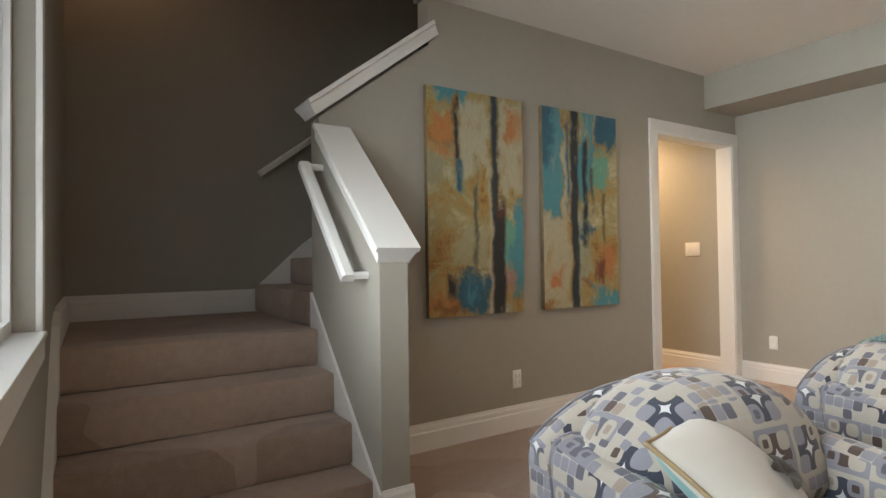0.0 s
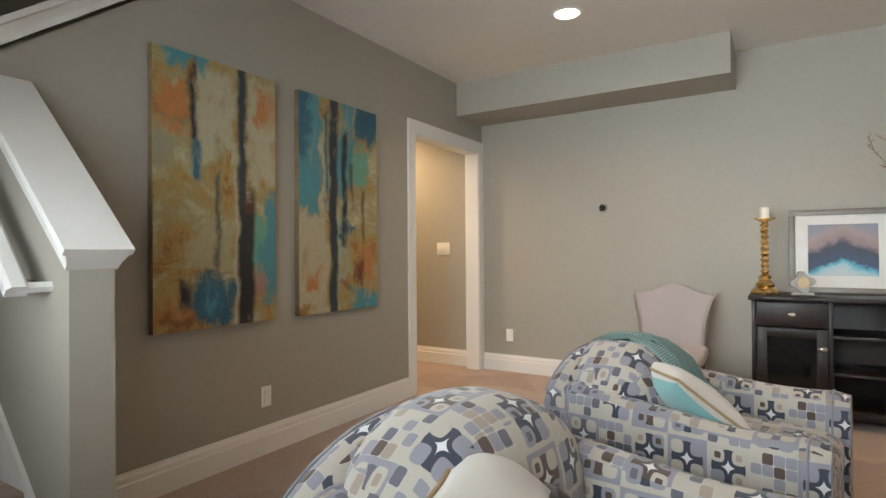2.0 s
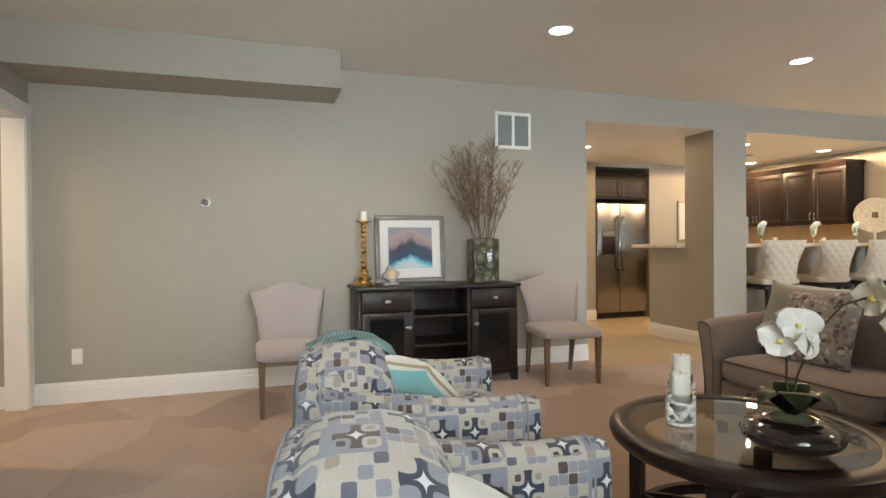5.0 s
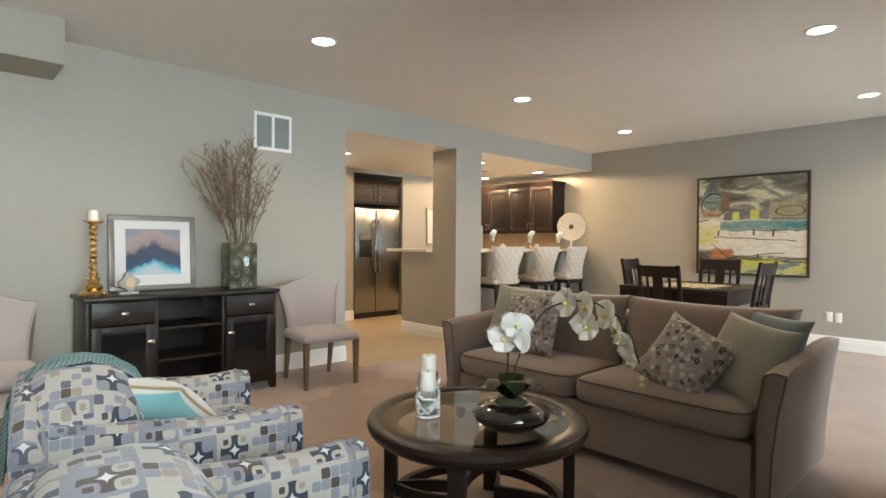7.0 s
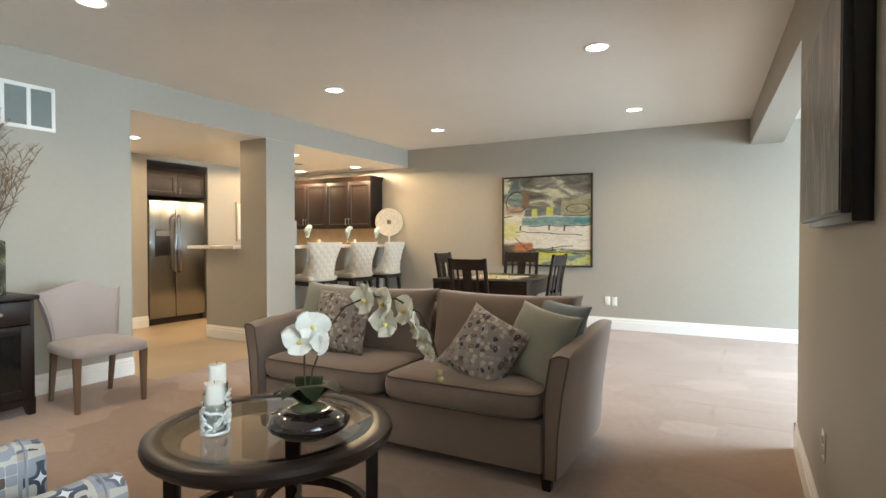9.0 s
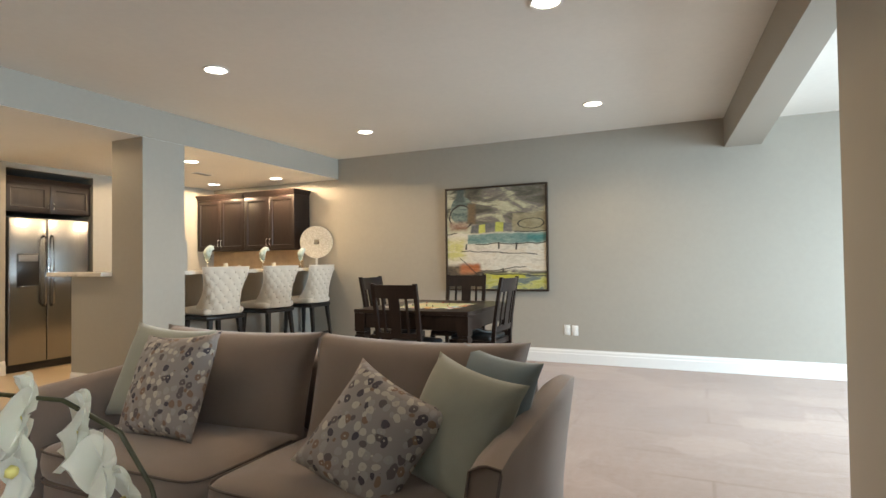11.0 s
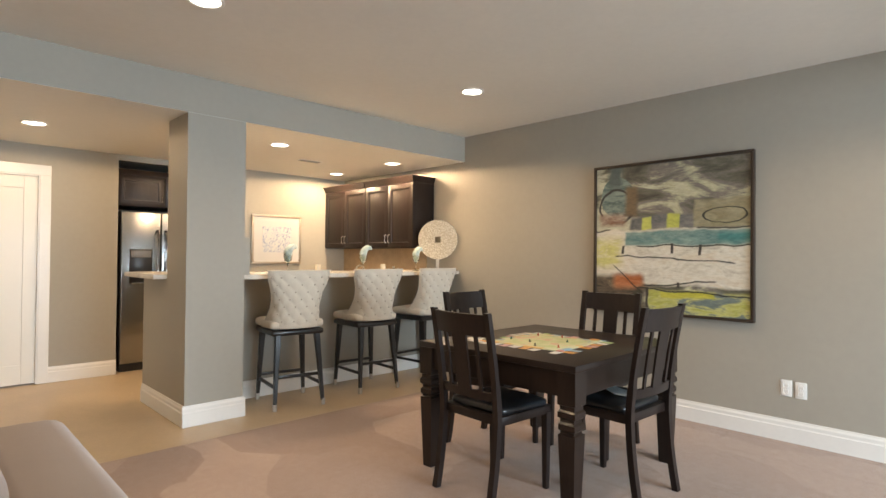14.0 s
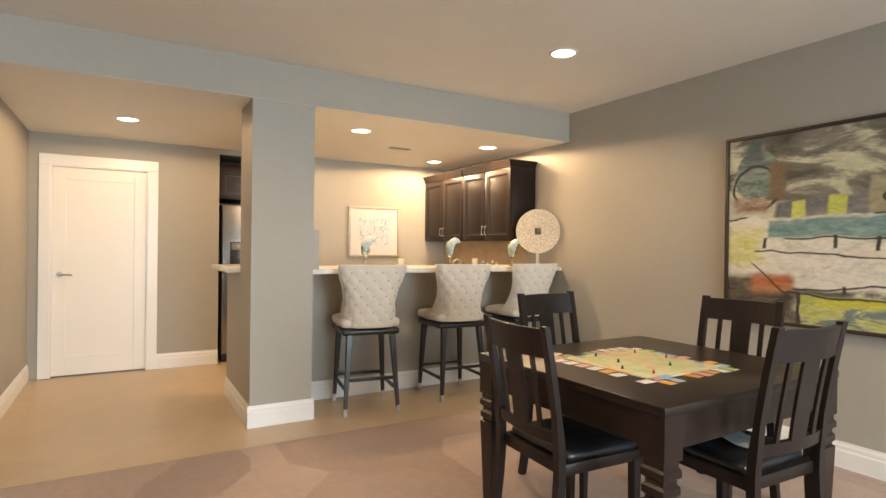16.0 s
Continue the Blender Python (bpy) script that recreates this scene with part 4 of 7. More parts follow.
pillow(SOFA @ pose(-0.83, -0.06, 0.665, 18, 0, -26) @ pose(0, 0, 0, 0, -4, 0), 0.40, 0.13, cloth("blue_grey_cloth", (0.24, 0.29, 0.31, 1)), "blue grey cushion tucked behind a sage green cushion")

# ---- coffee table ----
CT = (1.98, -0.275)
CT_Z = 0.482


def coffee_table():
    ob = thing("coffee_table", Matrix.Translation((CT[0], CT[1], 0)) @ Matrix.Diagonal((0.815, 0.815, 1.043, 1)), "round dark wood coffee table with an inset clear glass top", "coffee table")
    bm = lathe(bmesh.new(), [(0.42, 0.405), (0.53, 0.405), (0.552, 0.42), (0.562, 0.44), (0.557, 0.458), (0.542, 0.465), (0.475, 0.465), (0.47, 0.462), (0.47, 0.452), (0.42, 0.452), (0.42, 0.405)], 64, caps=False)
    part("rim", bm, M_ESPRESSO2, ob)
    bm = lathe(bmesh.new(), [(0.0001, 0.453), (0.468, 0.453), (0.468, 0.461), (0.0001, 0.461)], 64, caps=False)
    part("glass_top", bm, M_TGLASS, ob, "clear glass top")
    for k in range(4):
        a = radians(45 + 90 * k - 12)
        c, s = math.cos(a), math.sin(a)
        bm = bmesh.new()
        box(bm, -0.028, 0.028, -0.04, 0.04, 0.0, 0.405, 0.006)
        part("leg", bm, M_ESPRESSO, ob, m=pose(0.465 * c, 0.465 * s, 0, 0, 0, math.degrees(a)))
    for k in range(4):
        a0 = radians(45 + 90 * k - 12)
        pts = []
        bm = bmesh.new()
        rings = []
        for i in range(13):
            f = i / 12
            a = a0 + radians(90) * f
            r = 0.455 - 0.32 * math.sin(math.pi * f) ** 0.9
            c, s = math.cos(a), math.sin(a)
            rings.append([(r * c + dx * c, r * s + dx * s, z) for dx, z in ((-0.02, 0.10), (0.02, 0.10), (0.02, 0.15), (-0.02, 0.15))])
        loft(bm, rings)
        part("stretcher", bm, M_ESPRESSO, ob)
    part("lower_ring", lathe(bmesh.new(), [(0.43, 0.085), (0.465, 0.085), (0.465, 0.125), (0.43, 0.125), (0.43, 0.085)], 56, caps=False), M_ESPRESSO, ob)
    return ob


coffee_table()


# ---- things on the coffee table ----
def orchid():
    ob = thing("orchid_in_bowl", (1.774, -0.247, CT_Z), "white orchid with drooping blooms in a low dark glazed bowl", "potted orchid")
    glaze = plain("bronze_glaze", (0.035, 0.025, 0.022, 1), 0.08, 0.4, var=0.3, vs=8, bump=0.0, coat=1.0)
    bm = lathe(bmesh.new(), [(0.045, 0.0), (0.10, 0.012), (0.142, 0.04), (0.148, 0.06), (0.13, 0.085), (0.08, 0.102), (0.062, 0.104), (0.06, 0.098), (0.078, 0.092), (0.12, 0.07), (0.10, 0.03), (0.02, 0.02)], 40)
    part("bowl", bm, glaze, ob, "dark bronze glazed bowl", smooth=True)
    moss = plain("moss", (0.08, 0.09, 0.04, 1), 0.95, var=0.3, gs=90, bump=0.8, dist=0.01)
    part("moss", lathe(bmesh.new(), [(0.066, 0.09), (0.05, 0.112), (0.0001, 0.118)], 20), moss, ob, "dark moss", smooth=True)
    leafm = plain("orchid_leaf", (0.018, 0.035, 0.010, 1), 0.35, var=0.25, vs=12, bump=0.1, coat=0.3)
    rnd = random.Random(5)
    for k, (ang, ln, rise) in enumerate([(200, 0.11, 0.12), (250, 0.12, 0.10), (310, 0.10, 0.13), (20, 0.12, 0.09), (80, 0.10, 0.12), (140, 0.11, 0.13)]):
        bm = bmesh.new()
        rows = []
        for i in range(9):
            f = i / 8
            wv = 0.052 * math.sin(math.pi * min(1, f * 0.93 + 0.05)) ** 0.6
            px, pz = ln * f * 1.1, 0.105 + rise * 0.75 * math.sin(f * 2.6)
            rows.append([(px, wv * q, pz - 0.25 * abs(q) * wv + 0.012 * abs(q)) for q in (-1, -0.5, 0, 0.5, 1)])
        loft(bm, rows, close=False)
        bmesh.ops.solidify(bm, geom=bm.faces, thickness=0.002)
        part("leaf", bm, leafm, ob, "thick green leaf", smooth=True, m=pose(0, 0, 0, 0, 0, ang))
    stemm = plain("orchid_stem", (0.05, 0.045, 0.015, 1), 0.5)
    petalm = plain("orchid_petal", (0.80, 0.77, 0.71, 1), 0.55, var=0.03, vs=20, bump=0.05, sheen=0.3)
    petalc = plain("orchid_petal_cream", (0.86, 0.80, 0.66, 1), 0.55, var=0.05, vs=20, bump=0.05, sheen=0.3)
    petaly = plain("orchid_lip", (0.75, 0.62, 0.18, 1), 0.5, var=0.15, vs=40)
    # two stems that rise, arch and droop
    s1 = [(0, 0, 0.11), (0.0, 0.02, 0.22), (-0.01, 0.03, 0.32), (-0.02, 0.02, 0.39), (0.0, 0.0, 0.41)]
    s2 = [(0, 0, 0.11), (-0.02, 0.0, 0.24), (-0.06, -0.03, 0.38), (-0.12, -0.06, 0.47), (-0.20, -0.10, 0.51), (-0.29, -0.14, 0.50), (-0.36, -0.18, 0.45), (-0.40, -0.20, 0.37), (-0.42, -0.21, 0.29)]
    for s in (s1, s2):
        pts = [Vector(p) for p in s]
        fine = [pts[i].lerp(pts[i + 1], f) for i in range(len(pts) - 1) for f in (0, 0.34, 0.67)] + [pts[-1]]
        part("stem", tube(bmesh.new(), fine, 0.0035, 6), stemm, ob, "brown green stem", smooth=True)

    bloom_me, lip_me = None, None
    spots = [((0.0, -0.01, 0.40), -120, 0.048), ((-0.05, 0.03, 0.41), -60, 0.048), ((0.0, 0.04, 0.35), -90, 0.050), ((-0.07, 0.0, 0.35), -150, 0.045), ((0.045, 0.02, 0.36), -100, 0.043),
             ((-0.20, -0.08, 0.50), -100, 0.052), ((-0.27, -0.10, 0.485), -140, 0.054), ((-0.33, -0.14, 0.46), -110, 0.052), ((-0.28, -0.09, 0.42), -80, 0.050),
             ((-0.365, -0.15, 0.41), -130, 0.050), ((-0.38, -0.18, 0.36), -100, 0.042), ((-0.40, -0.18, 0.31), -120, 0.032)]
    for (px, py, pz), face, r in spots:
        bm = bmesh.new()
        for k in range(5):
            a = radians(90 + 72 * k)
            big = 1.15 if k in (1, 4) else 0.95
            rows = []
            for i in range(7):
                f = i / 6
                w = r * 0.72 * big * math.sin(math.pi * min(1.0, 0.12 + 0.86 * f)) ** 0.55
                ln = r * big * f * 1.15
                rows.append([(ln * math.cos(a) - q * w * math.sin(a), -0.35 * ln * f + 0.010 * abs(q) - (0.004 if k in (1, 4) else 0), ln * math.sin(a) + q * w * math.cos(a)) for q in (-1, -0.5, 0, 0.5, 1)])
            loft(bm, rows, close=False)
        m = pose(px, py, pz, rnd.uniform(-18, 12), rnd.uniform(-15, 15), face + 180 + 90 + rnd.uniform(-20, 20))
        fl = part("bloom", bm, petalc if px < -0.15 else petalm, ob, "white orchid bloom", smooth=True, m=m)
        lip = bmesh.new()
        bmesh.ops.create_icosphere(lip, subdivisions=1, radius=r * 0.2)
        part("lip", lip, petaly, fl, "yellow lip", smooth=True, m=Matrix.Translation((0, -r * 0.2, -r * 0.1)))
    for p in ((-0.425, -0.215, 0.235), (-0.43, -0.215, 0.21)):
        bd = bmesh.new()
        bmesh.ops.create_icosphere(bd, subdivisions=2, radius=0.012)
        part("bud", bd, plain("orchid_bud", (0.50, 0.42, 0.20, 1), 0.5), ob, "yellow green bud", smooth=True, m=Matrix.Translation(p))
    return ob


orchid()


def candle_holder(m, h, label):
    ob = thing("candle_holder", m, label, "candle holder", "candle holders on the coffee table")
    silver = bpy.data.materials.get("crackled_silver") or plain("crackled_silver", (0.80, 0.79, 0.77, 1), 0.4, 0.25, var=0.25, vs=50, gs=120, bump=0.7, dist=0.004)
    bm = bmesh.new()
    rnd = random.Random(11)
    for i in range(46):
        a = rnd.uniform(0, 6.28)
        z = rnd.uniform(0.012, h - 0.015)
        r = 0.047
        t = rnd.uniform(-0.9, 0.9)
        p = Vector((r * math.cos(a), r * math.sin(a), z))
        d = Vector((-math.sin(a) * math.cos(t), math.cos(a) * math.cos(t), math.sin(t) * 1.0)) * 0.026
        tube(bm, [p - d - p * 0.12, p, p + d - Vector((p.x, p.y, 0)) * 0.12], 0.0055, 6)
    part("twig_lattice", bm, silver, ob, "silver twig lattice", smooth=True)
    part("base", lathe(bmesh.new(), [(0.045, 0.0), (0.052, 0.004), (0.050, 0.012), (0.0001, 0.013)], 24), silver, ob)
    part("glass_cup", lathe(bmesh.new(), [(0.038, 0.013), (0.040, h), (0.037, h), (0.0355, 0.016)], 24, caps=False), M_TGLASS, ob, "clear glass cup")
    c = part("candle", lathe(bmesh.new(), [(0.033, 0.017), (0.033, h + 0.07), (0.028, h + 0.075), (0.0001, h + 0.071)], 24), M_WAX, ob, "white pillar candle", smooth=40)
    part("wick", tube(bmesh.new(), [(0, 0, h + 0.07), (0.002, 0, h + 0.083)], 0.0012, 5), M_BLACKWOOD, c, "black wick")
    return ob


candle_holder((2.10, -0.105, CT_Z), 0.11, "short silver twig candle holder with a white pillar candle")
candle_holder((2.185, -0.185, CT_Z), 0.155, "taller silver twig candle holder with a white pillar candle")

# ---- media cabinet ----
CAB_Z = 0.815


def media_cabinet():
    x0, x1, y0, y1 = 4.63, 5.09, -0.68, 0.66
    ob = thing("media_cabinet", Matrix.Translation(((x0 + x1) / 2, (y0 + y1) / 2, 0)) @ Matrix.Diagonal((1, 1, CAB_Z / 0.86, 1)), "espresso wood media cabinet with glass side doors and open centre shelves", "cabinet")
    ox, oy = (x0 + x1) / 2, (y0 + y1) / 2

    def bx(*rows, bevel=0.003):
        return boxes(*[(a - ox, b - ox, c - oy, d - oy, e, f) for a, b, c, d, e, f in rows], bevel=bevel)
    part("top", bx((x0 - 0.015, x1, y0 - 0.02, y1 + 0.02, 0.83, 0.86), bevel=0.006), M_ESPRESSO, ob)
    for q in ((x0 + 0.02, x1 - 0.01, y0, y0 + 0.025, 0.10, 0.83), (x0 + 0.02, x1 - 0.01, y1 - 0.025, y1, 0.10, 0.83)):
        part("side_panel", bx(q), M_ESPRESSO, ob)
    for q in ((x0 + 0.02, x1 - 0.01, y0 + 0.42, y0 + 0.445, 0.10, 0.83), (x0 + 0.02, x1 - 0.01, y1 - 0.445, y1 - 0.42, 0.10, 0.83)):
        part("divider", bx(q), M_ESPRESSO, ob)
    part("back_panel", bx((x1 - 0.02, x1 - 0.01, y0 + 0.026, y1 - 0.026, 0.10, 0.83)), M_ESPRESSO, ob)
    part("bottom_panel", bx((x0 + 0.02, x1 - 0.021, y0 + 0.026, y1 - 0.026, 0.10, 0.125)), M_ESPRESSO, ob)
    part("base_rail", bx((x0 + 0.012, x0 + 0.03, y0 + 0.05, y1 - 0.05, 0.07, 0.11)), M_ESPRESSO, ob)
    for z in (0.34, 0.585):
        part("shelf", bx((x0 + 0.03, x1 - 0.02, y0 + 0.446, y1 - 0.446, z, z + 0.022)), M_ESPRESSO, ob)
    for y in (y0 + 0.035, y1 - 0.035):
        for x in (x0 + 0.04, x1 - 0.05):
            bm = bmesh.new()
            sy = 1 if y > oy else -1
            loft(bm, [[(x - ox - 0.03, y - oy - 0.035, z), (x - ox + 0.03, y - oy - 0.035, z), (x - ox + 0.03, y - oy + 0.035, z), (x - ox - 0.03, y - oy + 0.035, z)] if z > 0.05 else
                      [(x - ox - 0.025, y - oy - 0.02 + 0.015 * sy, z), (x - ox + 0.025, y - oy - 0.02 + 0.015 * sy, z), (x - ox + 0.025, y - oy + 0.02 + 0.015 * sy, z), (x - ox - 0.025, y - oy + 0.02 + 0.015 * sy, z)] for z in (0.0, 0.12)])
            part("leg", bm, M_ESPRESSO, ob)
    pull = lambda y, z: lathe(bmesh.new(), [(0.0001, 0), (0.006, 0), (0.006, 0.014), (0.014, 0.020), (0.014, 0.026), (0.008, 0.031), (0.0001, 0.032)], 16)
    smoked = Nodes("smoked_glass")
    smoked.b.inputs["Specular IOR Level"].default_value = 0.6
    sm = smoked.done((0.010, 0.011, 0.012, 1), 0.06)
    for a, b, s in ((y0 + 0.028, y0 + 0.418, 1), (y1 - 0.418, y1 - 0.028, -1)):
        dr = part("drawer_front", bx((x0 + 0.002, x0 + 0.02, a, b, 0.655, 0.82)), M_ESPRESSO, ob)
        part("knob", pull(0, 0), M_NICKEL, dr, "bright nickel knob", m=pose(x0 + 0.002 - ox, (a + b) / 2 - oy, 0.74, 0, -90, 0) @ Matrix.Diagonal((1, 1.8, 1, 1)))
        d = part("glass_door", bx((x0 + 0.002, x0 + 0.02, a, a + 0.06, 0.13, 0.645), (x0 + 0.002, x0 + 0.02, b - 0.06, b, 0.13, 0.645), (x0 + 0.002, x0 + 0.02, a + 0.06, b - 0.06, 0.13, 0.19), (x0 + 0.002, x0 + 0.02, a + 0.06, b - 0.06, 0.585, 0.645)), M_ESPRESSO, ob)
        part("pane", bx((x0 + 0.010, x0 + 0.014, a + 0.058, b - 0.058, 0.188, 0.587), bevel=0), sm, d, "smoked glass pane")
        part("knob", pull(0, 0), M_NICKEL, d, "bright nickel knob", m=pose(x0 + 0.002 - ox, (b - 0.03 if s > 0 else a + 0.03) - oy, 0.52, 0, -90, 0) @ Matrix.Diagonal((1, 1.8, 1, 1)))


media_cabinet()

# on the cabinet
cs = thing("candlestick", Matrix.Translation((4.82, 0.585, CAB_Z + 0.001)) @ Matrix.Diagonal((1.15, 1.15, 1.16, 1)), "tall turned gold candlestick with a white candle", "candlestick")
prof = [(0.0001, 0), (0.075, 0), (0.078, 0.012), (0.060, 0.03), (0.045, 0.04), (0.055, 0.055), (0.040, 0.07), (0.022, 0.085), (0.038, 0.10), (0.022, 0.115)]
z = 0.115
for k in range(9):
    prof += [(0.014, z + 0.004), (0.026, z + 0.018), (0.014, z + 0.032)]
    z += 0.034
prof += [(0.016, z + 0.004), (0.045, z + 0.018), (0.058, z + 0.022), (0.058, z + 0.027), (0.030, z + 0.030), (0.028, z + 0.028), (0.0001, z + 0.028)]
part("turned_stem", lathe(bmesh.new(), prof, 28), M_BRASS, cs, smooth=50)
part("candle", lathe(bmesh.new(), [(0.026, z + 0.028), (0.026, z + 0.088), (0.022, z + 0.092), (0.0001, z + 0.086)], 24), M_WAX, cs, "white candle", smooth=40)

fl = bmesh.new()


def wash_print():
    n = Nodes("abstract_shore_print")
    v = n.coord("Generated")
    x, y, z = n.sep(v)
    nz = n.noise(v, 5.0, 6.0, 0.7, 0.6)
    zz = n.math("ADD", z, n.math("MULTIPLY", n.math("SUBTRACT", nz, 0.5), 0.34))
    zz = n.math("ADD", zz, n.math("MULTIPLY", n.math("SUBTRACT", n.math("ABSOLUTE", n.math("SUBTRACT", y, 0.5)), 0.16), 0.5))
    col = n.ramp(zz, [(0.0, (0.38, 0.42, 0.44, 1)), (0.15, (0.26, 0.40, 0.46, 1)), (0.23, (0.05, 0.27, 0.38, 1)), (0.31, (0.008, 0.03, 0.075, 1)), (0.56, (0.015, 0.022, 0.045, 1)), (0.66, (0.20, 0.14, 0.15, 1)), (0.85, (0.26, 0.20, 0.20, 1)), (1.0, (0.17, 0.18, 0.22, 1))])
    return n.done(col, 0.5)


pf = thing("picture_frame", pose(5.055, 0.135, CAB_Z + 0.001, 0, 4, 0), "square pewter frame with a blue shore print leaning on the wall", "picture frame")
M_PEWTER = plain("pewter_frame", (0.17, 0.155, 0.135, 1), 0.4, 0.5, var=0.12, vs=8, gs=90)
w_, h_ = 0.31, 0.58
part("frame", boxes((-0.022, 0, -w_, w_, 0, 0.04), (-0.022, 0, -w_, w_, h_ - 0.04, h_), (-0.022, 0, -w_, -w_ + 0.04, 0.04, h_ - 0.04), (-0.022, 0, w_ - 0.04, w_, 0.04, h_ - 0.04), bevel=0.004), M_PEWTER, pf)
part("mat_board", boxes((-0.010, -0.004, -w_ + 0.04, w_ - 0.04, 0.04, h_ - 0.04)), plain("mat_white", (0.56, 0.55, 0.53, 1), 0.8, var=0.02), pf, "white mat board")
part("print", boxes((-0.0125, -0.0105, -w_ + 0.115, w_ - 0.115, 0.12, h_ - 0.105)), wash_print(), pf, "blue and grey abstract shore print")
_g = Nodes("picture_glass")
_g.b.inputs["Transmission Weight"].default_value = 1.0
_g.b.inputs["IOR"].default_value = 1.12
M_PGLASS = _g.done((1, 1, 1, 1), 0.0)
gl = part("glass", boxes((-0.0165, -0.0145, -w_ + 0.042, w_ - 0.042, 0.042, h_ - 0.042)), M_PGLASS, pf, "clear picture glass")
gl.visible_shadow = False

ck = thing("table_clock", pose(4.80, 0.37, CAB_Z + 0.001, 0, 0, 12), "small grey stone table clock with a gold dial", "clock")
bm = bmesh.new()
box(bm, -0.02, 0.02, -0.065, 0.065, 0.0, 0.02, 0.004)
rings = []
pts = []
for i in range(24):
    a = 2 * math.pi * i / 24
    r = 0.062 + 0.013 * math.cos(4 * a + 0.6)
    pts.append((r * math.cos(a), 0.085 + r * math.sin(a)))
prism(bm, pts, -0.018, 0.018, "x")
part("body", bm, plain("grey_stone", (0.34, 0.33, 0.31, 1), 0.6, var=0.3, vs=18, bump=0.4), ck)
part("dial", lathe(bmesh.new(), [(0.0001, 0), (0.034, 0), (0.036, 0.003), (0.034, 0.006), (0.0001, 0.005)], 28), plain("pale_gold_dial", (0.55, 0.42, 0.24, 1), 0.35, 0.5), ck, "pale gold dial", m=pose(-0.0185, 0, 0.085, 0, -90, 0))


def pebble_glass():
    n = Nodes("embossed_green_ceramic")
    v = n.coord("Object")
    vo = n.add("TexVoronoi")
    vo.inputs["Scale"].default_value = 13
    n.put(vo.inputs["Vector"], v)
    d = n.math("MULTIPLY", vo.outputs["Distance"], 1.0)
    rings = n.math("SINE", n.math("MULTIPLY", d, 38.0))
    col = n.ramp(n.math("MULTIPLY_ADD", rings, 0.25, n.math("SUBTRACT", 0.9, d)), [(0.2, (0.035, 0.04, 0.025, 1)), (0.6, (0.13, 0.13, 0.085, 1)), (0.9, (0.26, 0.25, 0.18, 1))])
    n.bump(n.math("MULTIPLY_ADD", rings, 0.4, n.math("SUBTRACT", 1.0, d)), 0.8, 0.008)
    n.b.inputs["Coat Weight"].default_value = 0.5
    return n.done(col, 0.25)


vs_ = thing("branch_vase", (4.86, -0.455, CAB_Z + 0.001), "square green embossed vase full of tall dry brown twigs", "vase")
bm = bmesh.new()
box(bm, -0.10, 0.10, -0.115, 0.115, 0, 0.37, 0.012)
top = [f for f in bm.faces if f.normal.z > 0.9 or all(v.co.z > 0.355 for v in f.verts)]
part("vase", bm, pebble_glass(), vs_, "green embossed ceramic vase")
# the vase is solid: this near-black plate paints the shade inside its mouth
part("mouth", boxes((-0.085, 0.085, -0.10, 0.10, 0.366, 0.3735), bevel=0.002), plain("mouth_shade", (0.01, 0.01, 0.008, 1), 0.9), vs_)
rnd = random.Random(3)
M_TWIG = plain("dry_twig", (0.15, 0.105, 0.068, 1), 0.85, var=0.3, vs=14)
M_TWIG2 = plain("dry_seed_head", (0.20, 0.145, 0.10, 1), 0.9, var=0.3, vs=14)
for k in range(32):
    bm = bmesh.new()
    az = rnd.uniform(0, 6.28)
    out = rnd.uniform(0.04, 0.56) * (1.0 if abs(math.sin(az)) > 0.4 else 0.42)
    ht = 1.06 - 0.55 * out + rnd.uniform(-0.15, 0.05)
    dx, dy = math.cos(az) * out * 0.35 - 0.02, math.sin(az) * out
    dx = max(-0.28, min(0.17, dx))
    dy = max(-0.27, dy)
    base = Vector((rnd.uniform(-0.06, 0.06), rnd.uniform(-0.07, 0.07), 0.2))
    pts = []
    for i in range(7):
        f = i / 6
        pts.append(base + Vector((dx * f ** 1.4, dy * f ** 1.3, (ht - 0.03) * f)) + Vector((rnd.uniform(-1, 1), rnd.uniform(-1, 1), 0)) * 0.012)
    tube(bm, pts, [0.004, 0.0037, 0.0034, 0.003, 0.0025, 0.002, 0.0014], 5)
    for j in range(13):
        f = rnd.uniform(0.35, 0.98)
        i = min(5, int(f * 6))
        p = pts[i].lerp(pts[i + 1], f * 6 - i)
        d = Vector((rnd.uniform(-0.6, 0.6), rnd.uniform(-0.9, 0.9) + dy, rnd.uniform(0.5, 1.2))).normalized() * rnd.uniform(0.05, 0.16)
        q = p + d
        q.x = min(q.x, 0.20)
        mid = p.lerp(q, 0.5) + Vector((0, 0, 0.01))
        tube(bm, [p, mid, q], [0.0024, 0.0019, 0.0012], 4)
        for _ in range(5):
            g = p.lerp(q, rnd.uniform(0.3, 1.0))
            e = Vector((rnd.uniform(-0.4, 0.3), rnd.uniform(-1, 1), rnd.uniform(0.1, 1))).normalized() * rnd.uniform(0.015, 0.045)
            tube(bm, [g, g + e], [0.0017, 0.001], 3)
    part("twig", bm, M_TWIG if k % 3 else M_TWIG2, vs_, "dry brown twig", smooth=False)


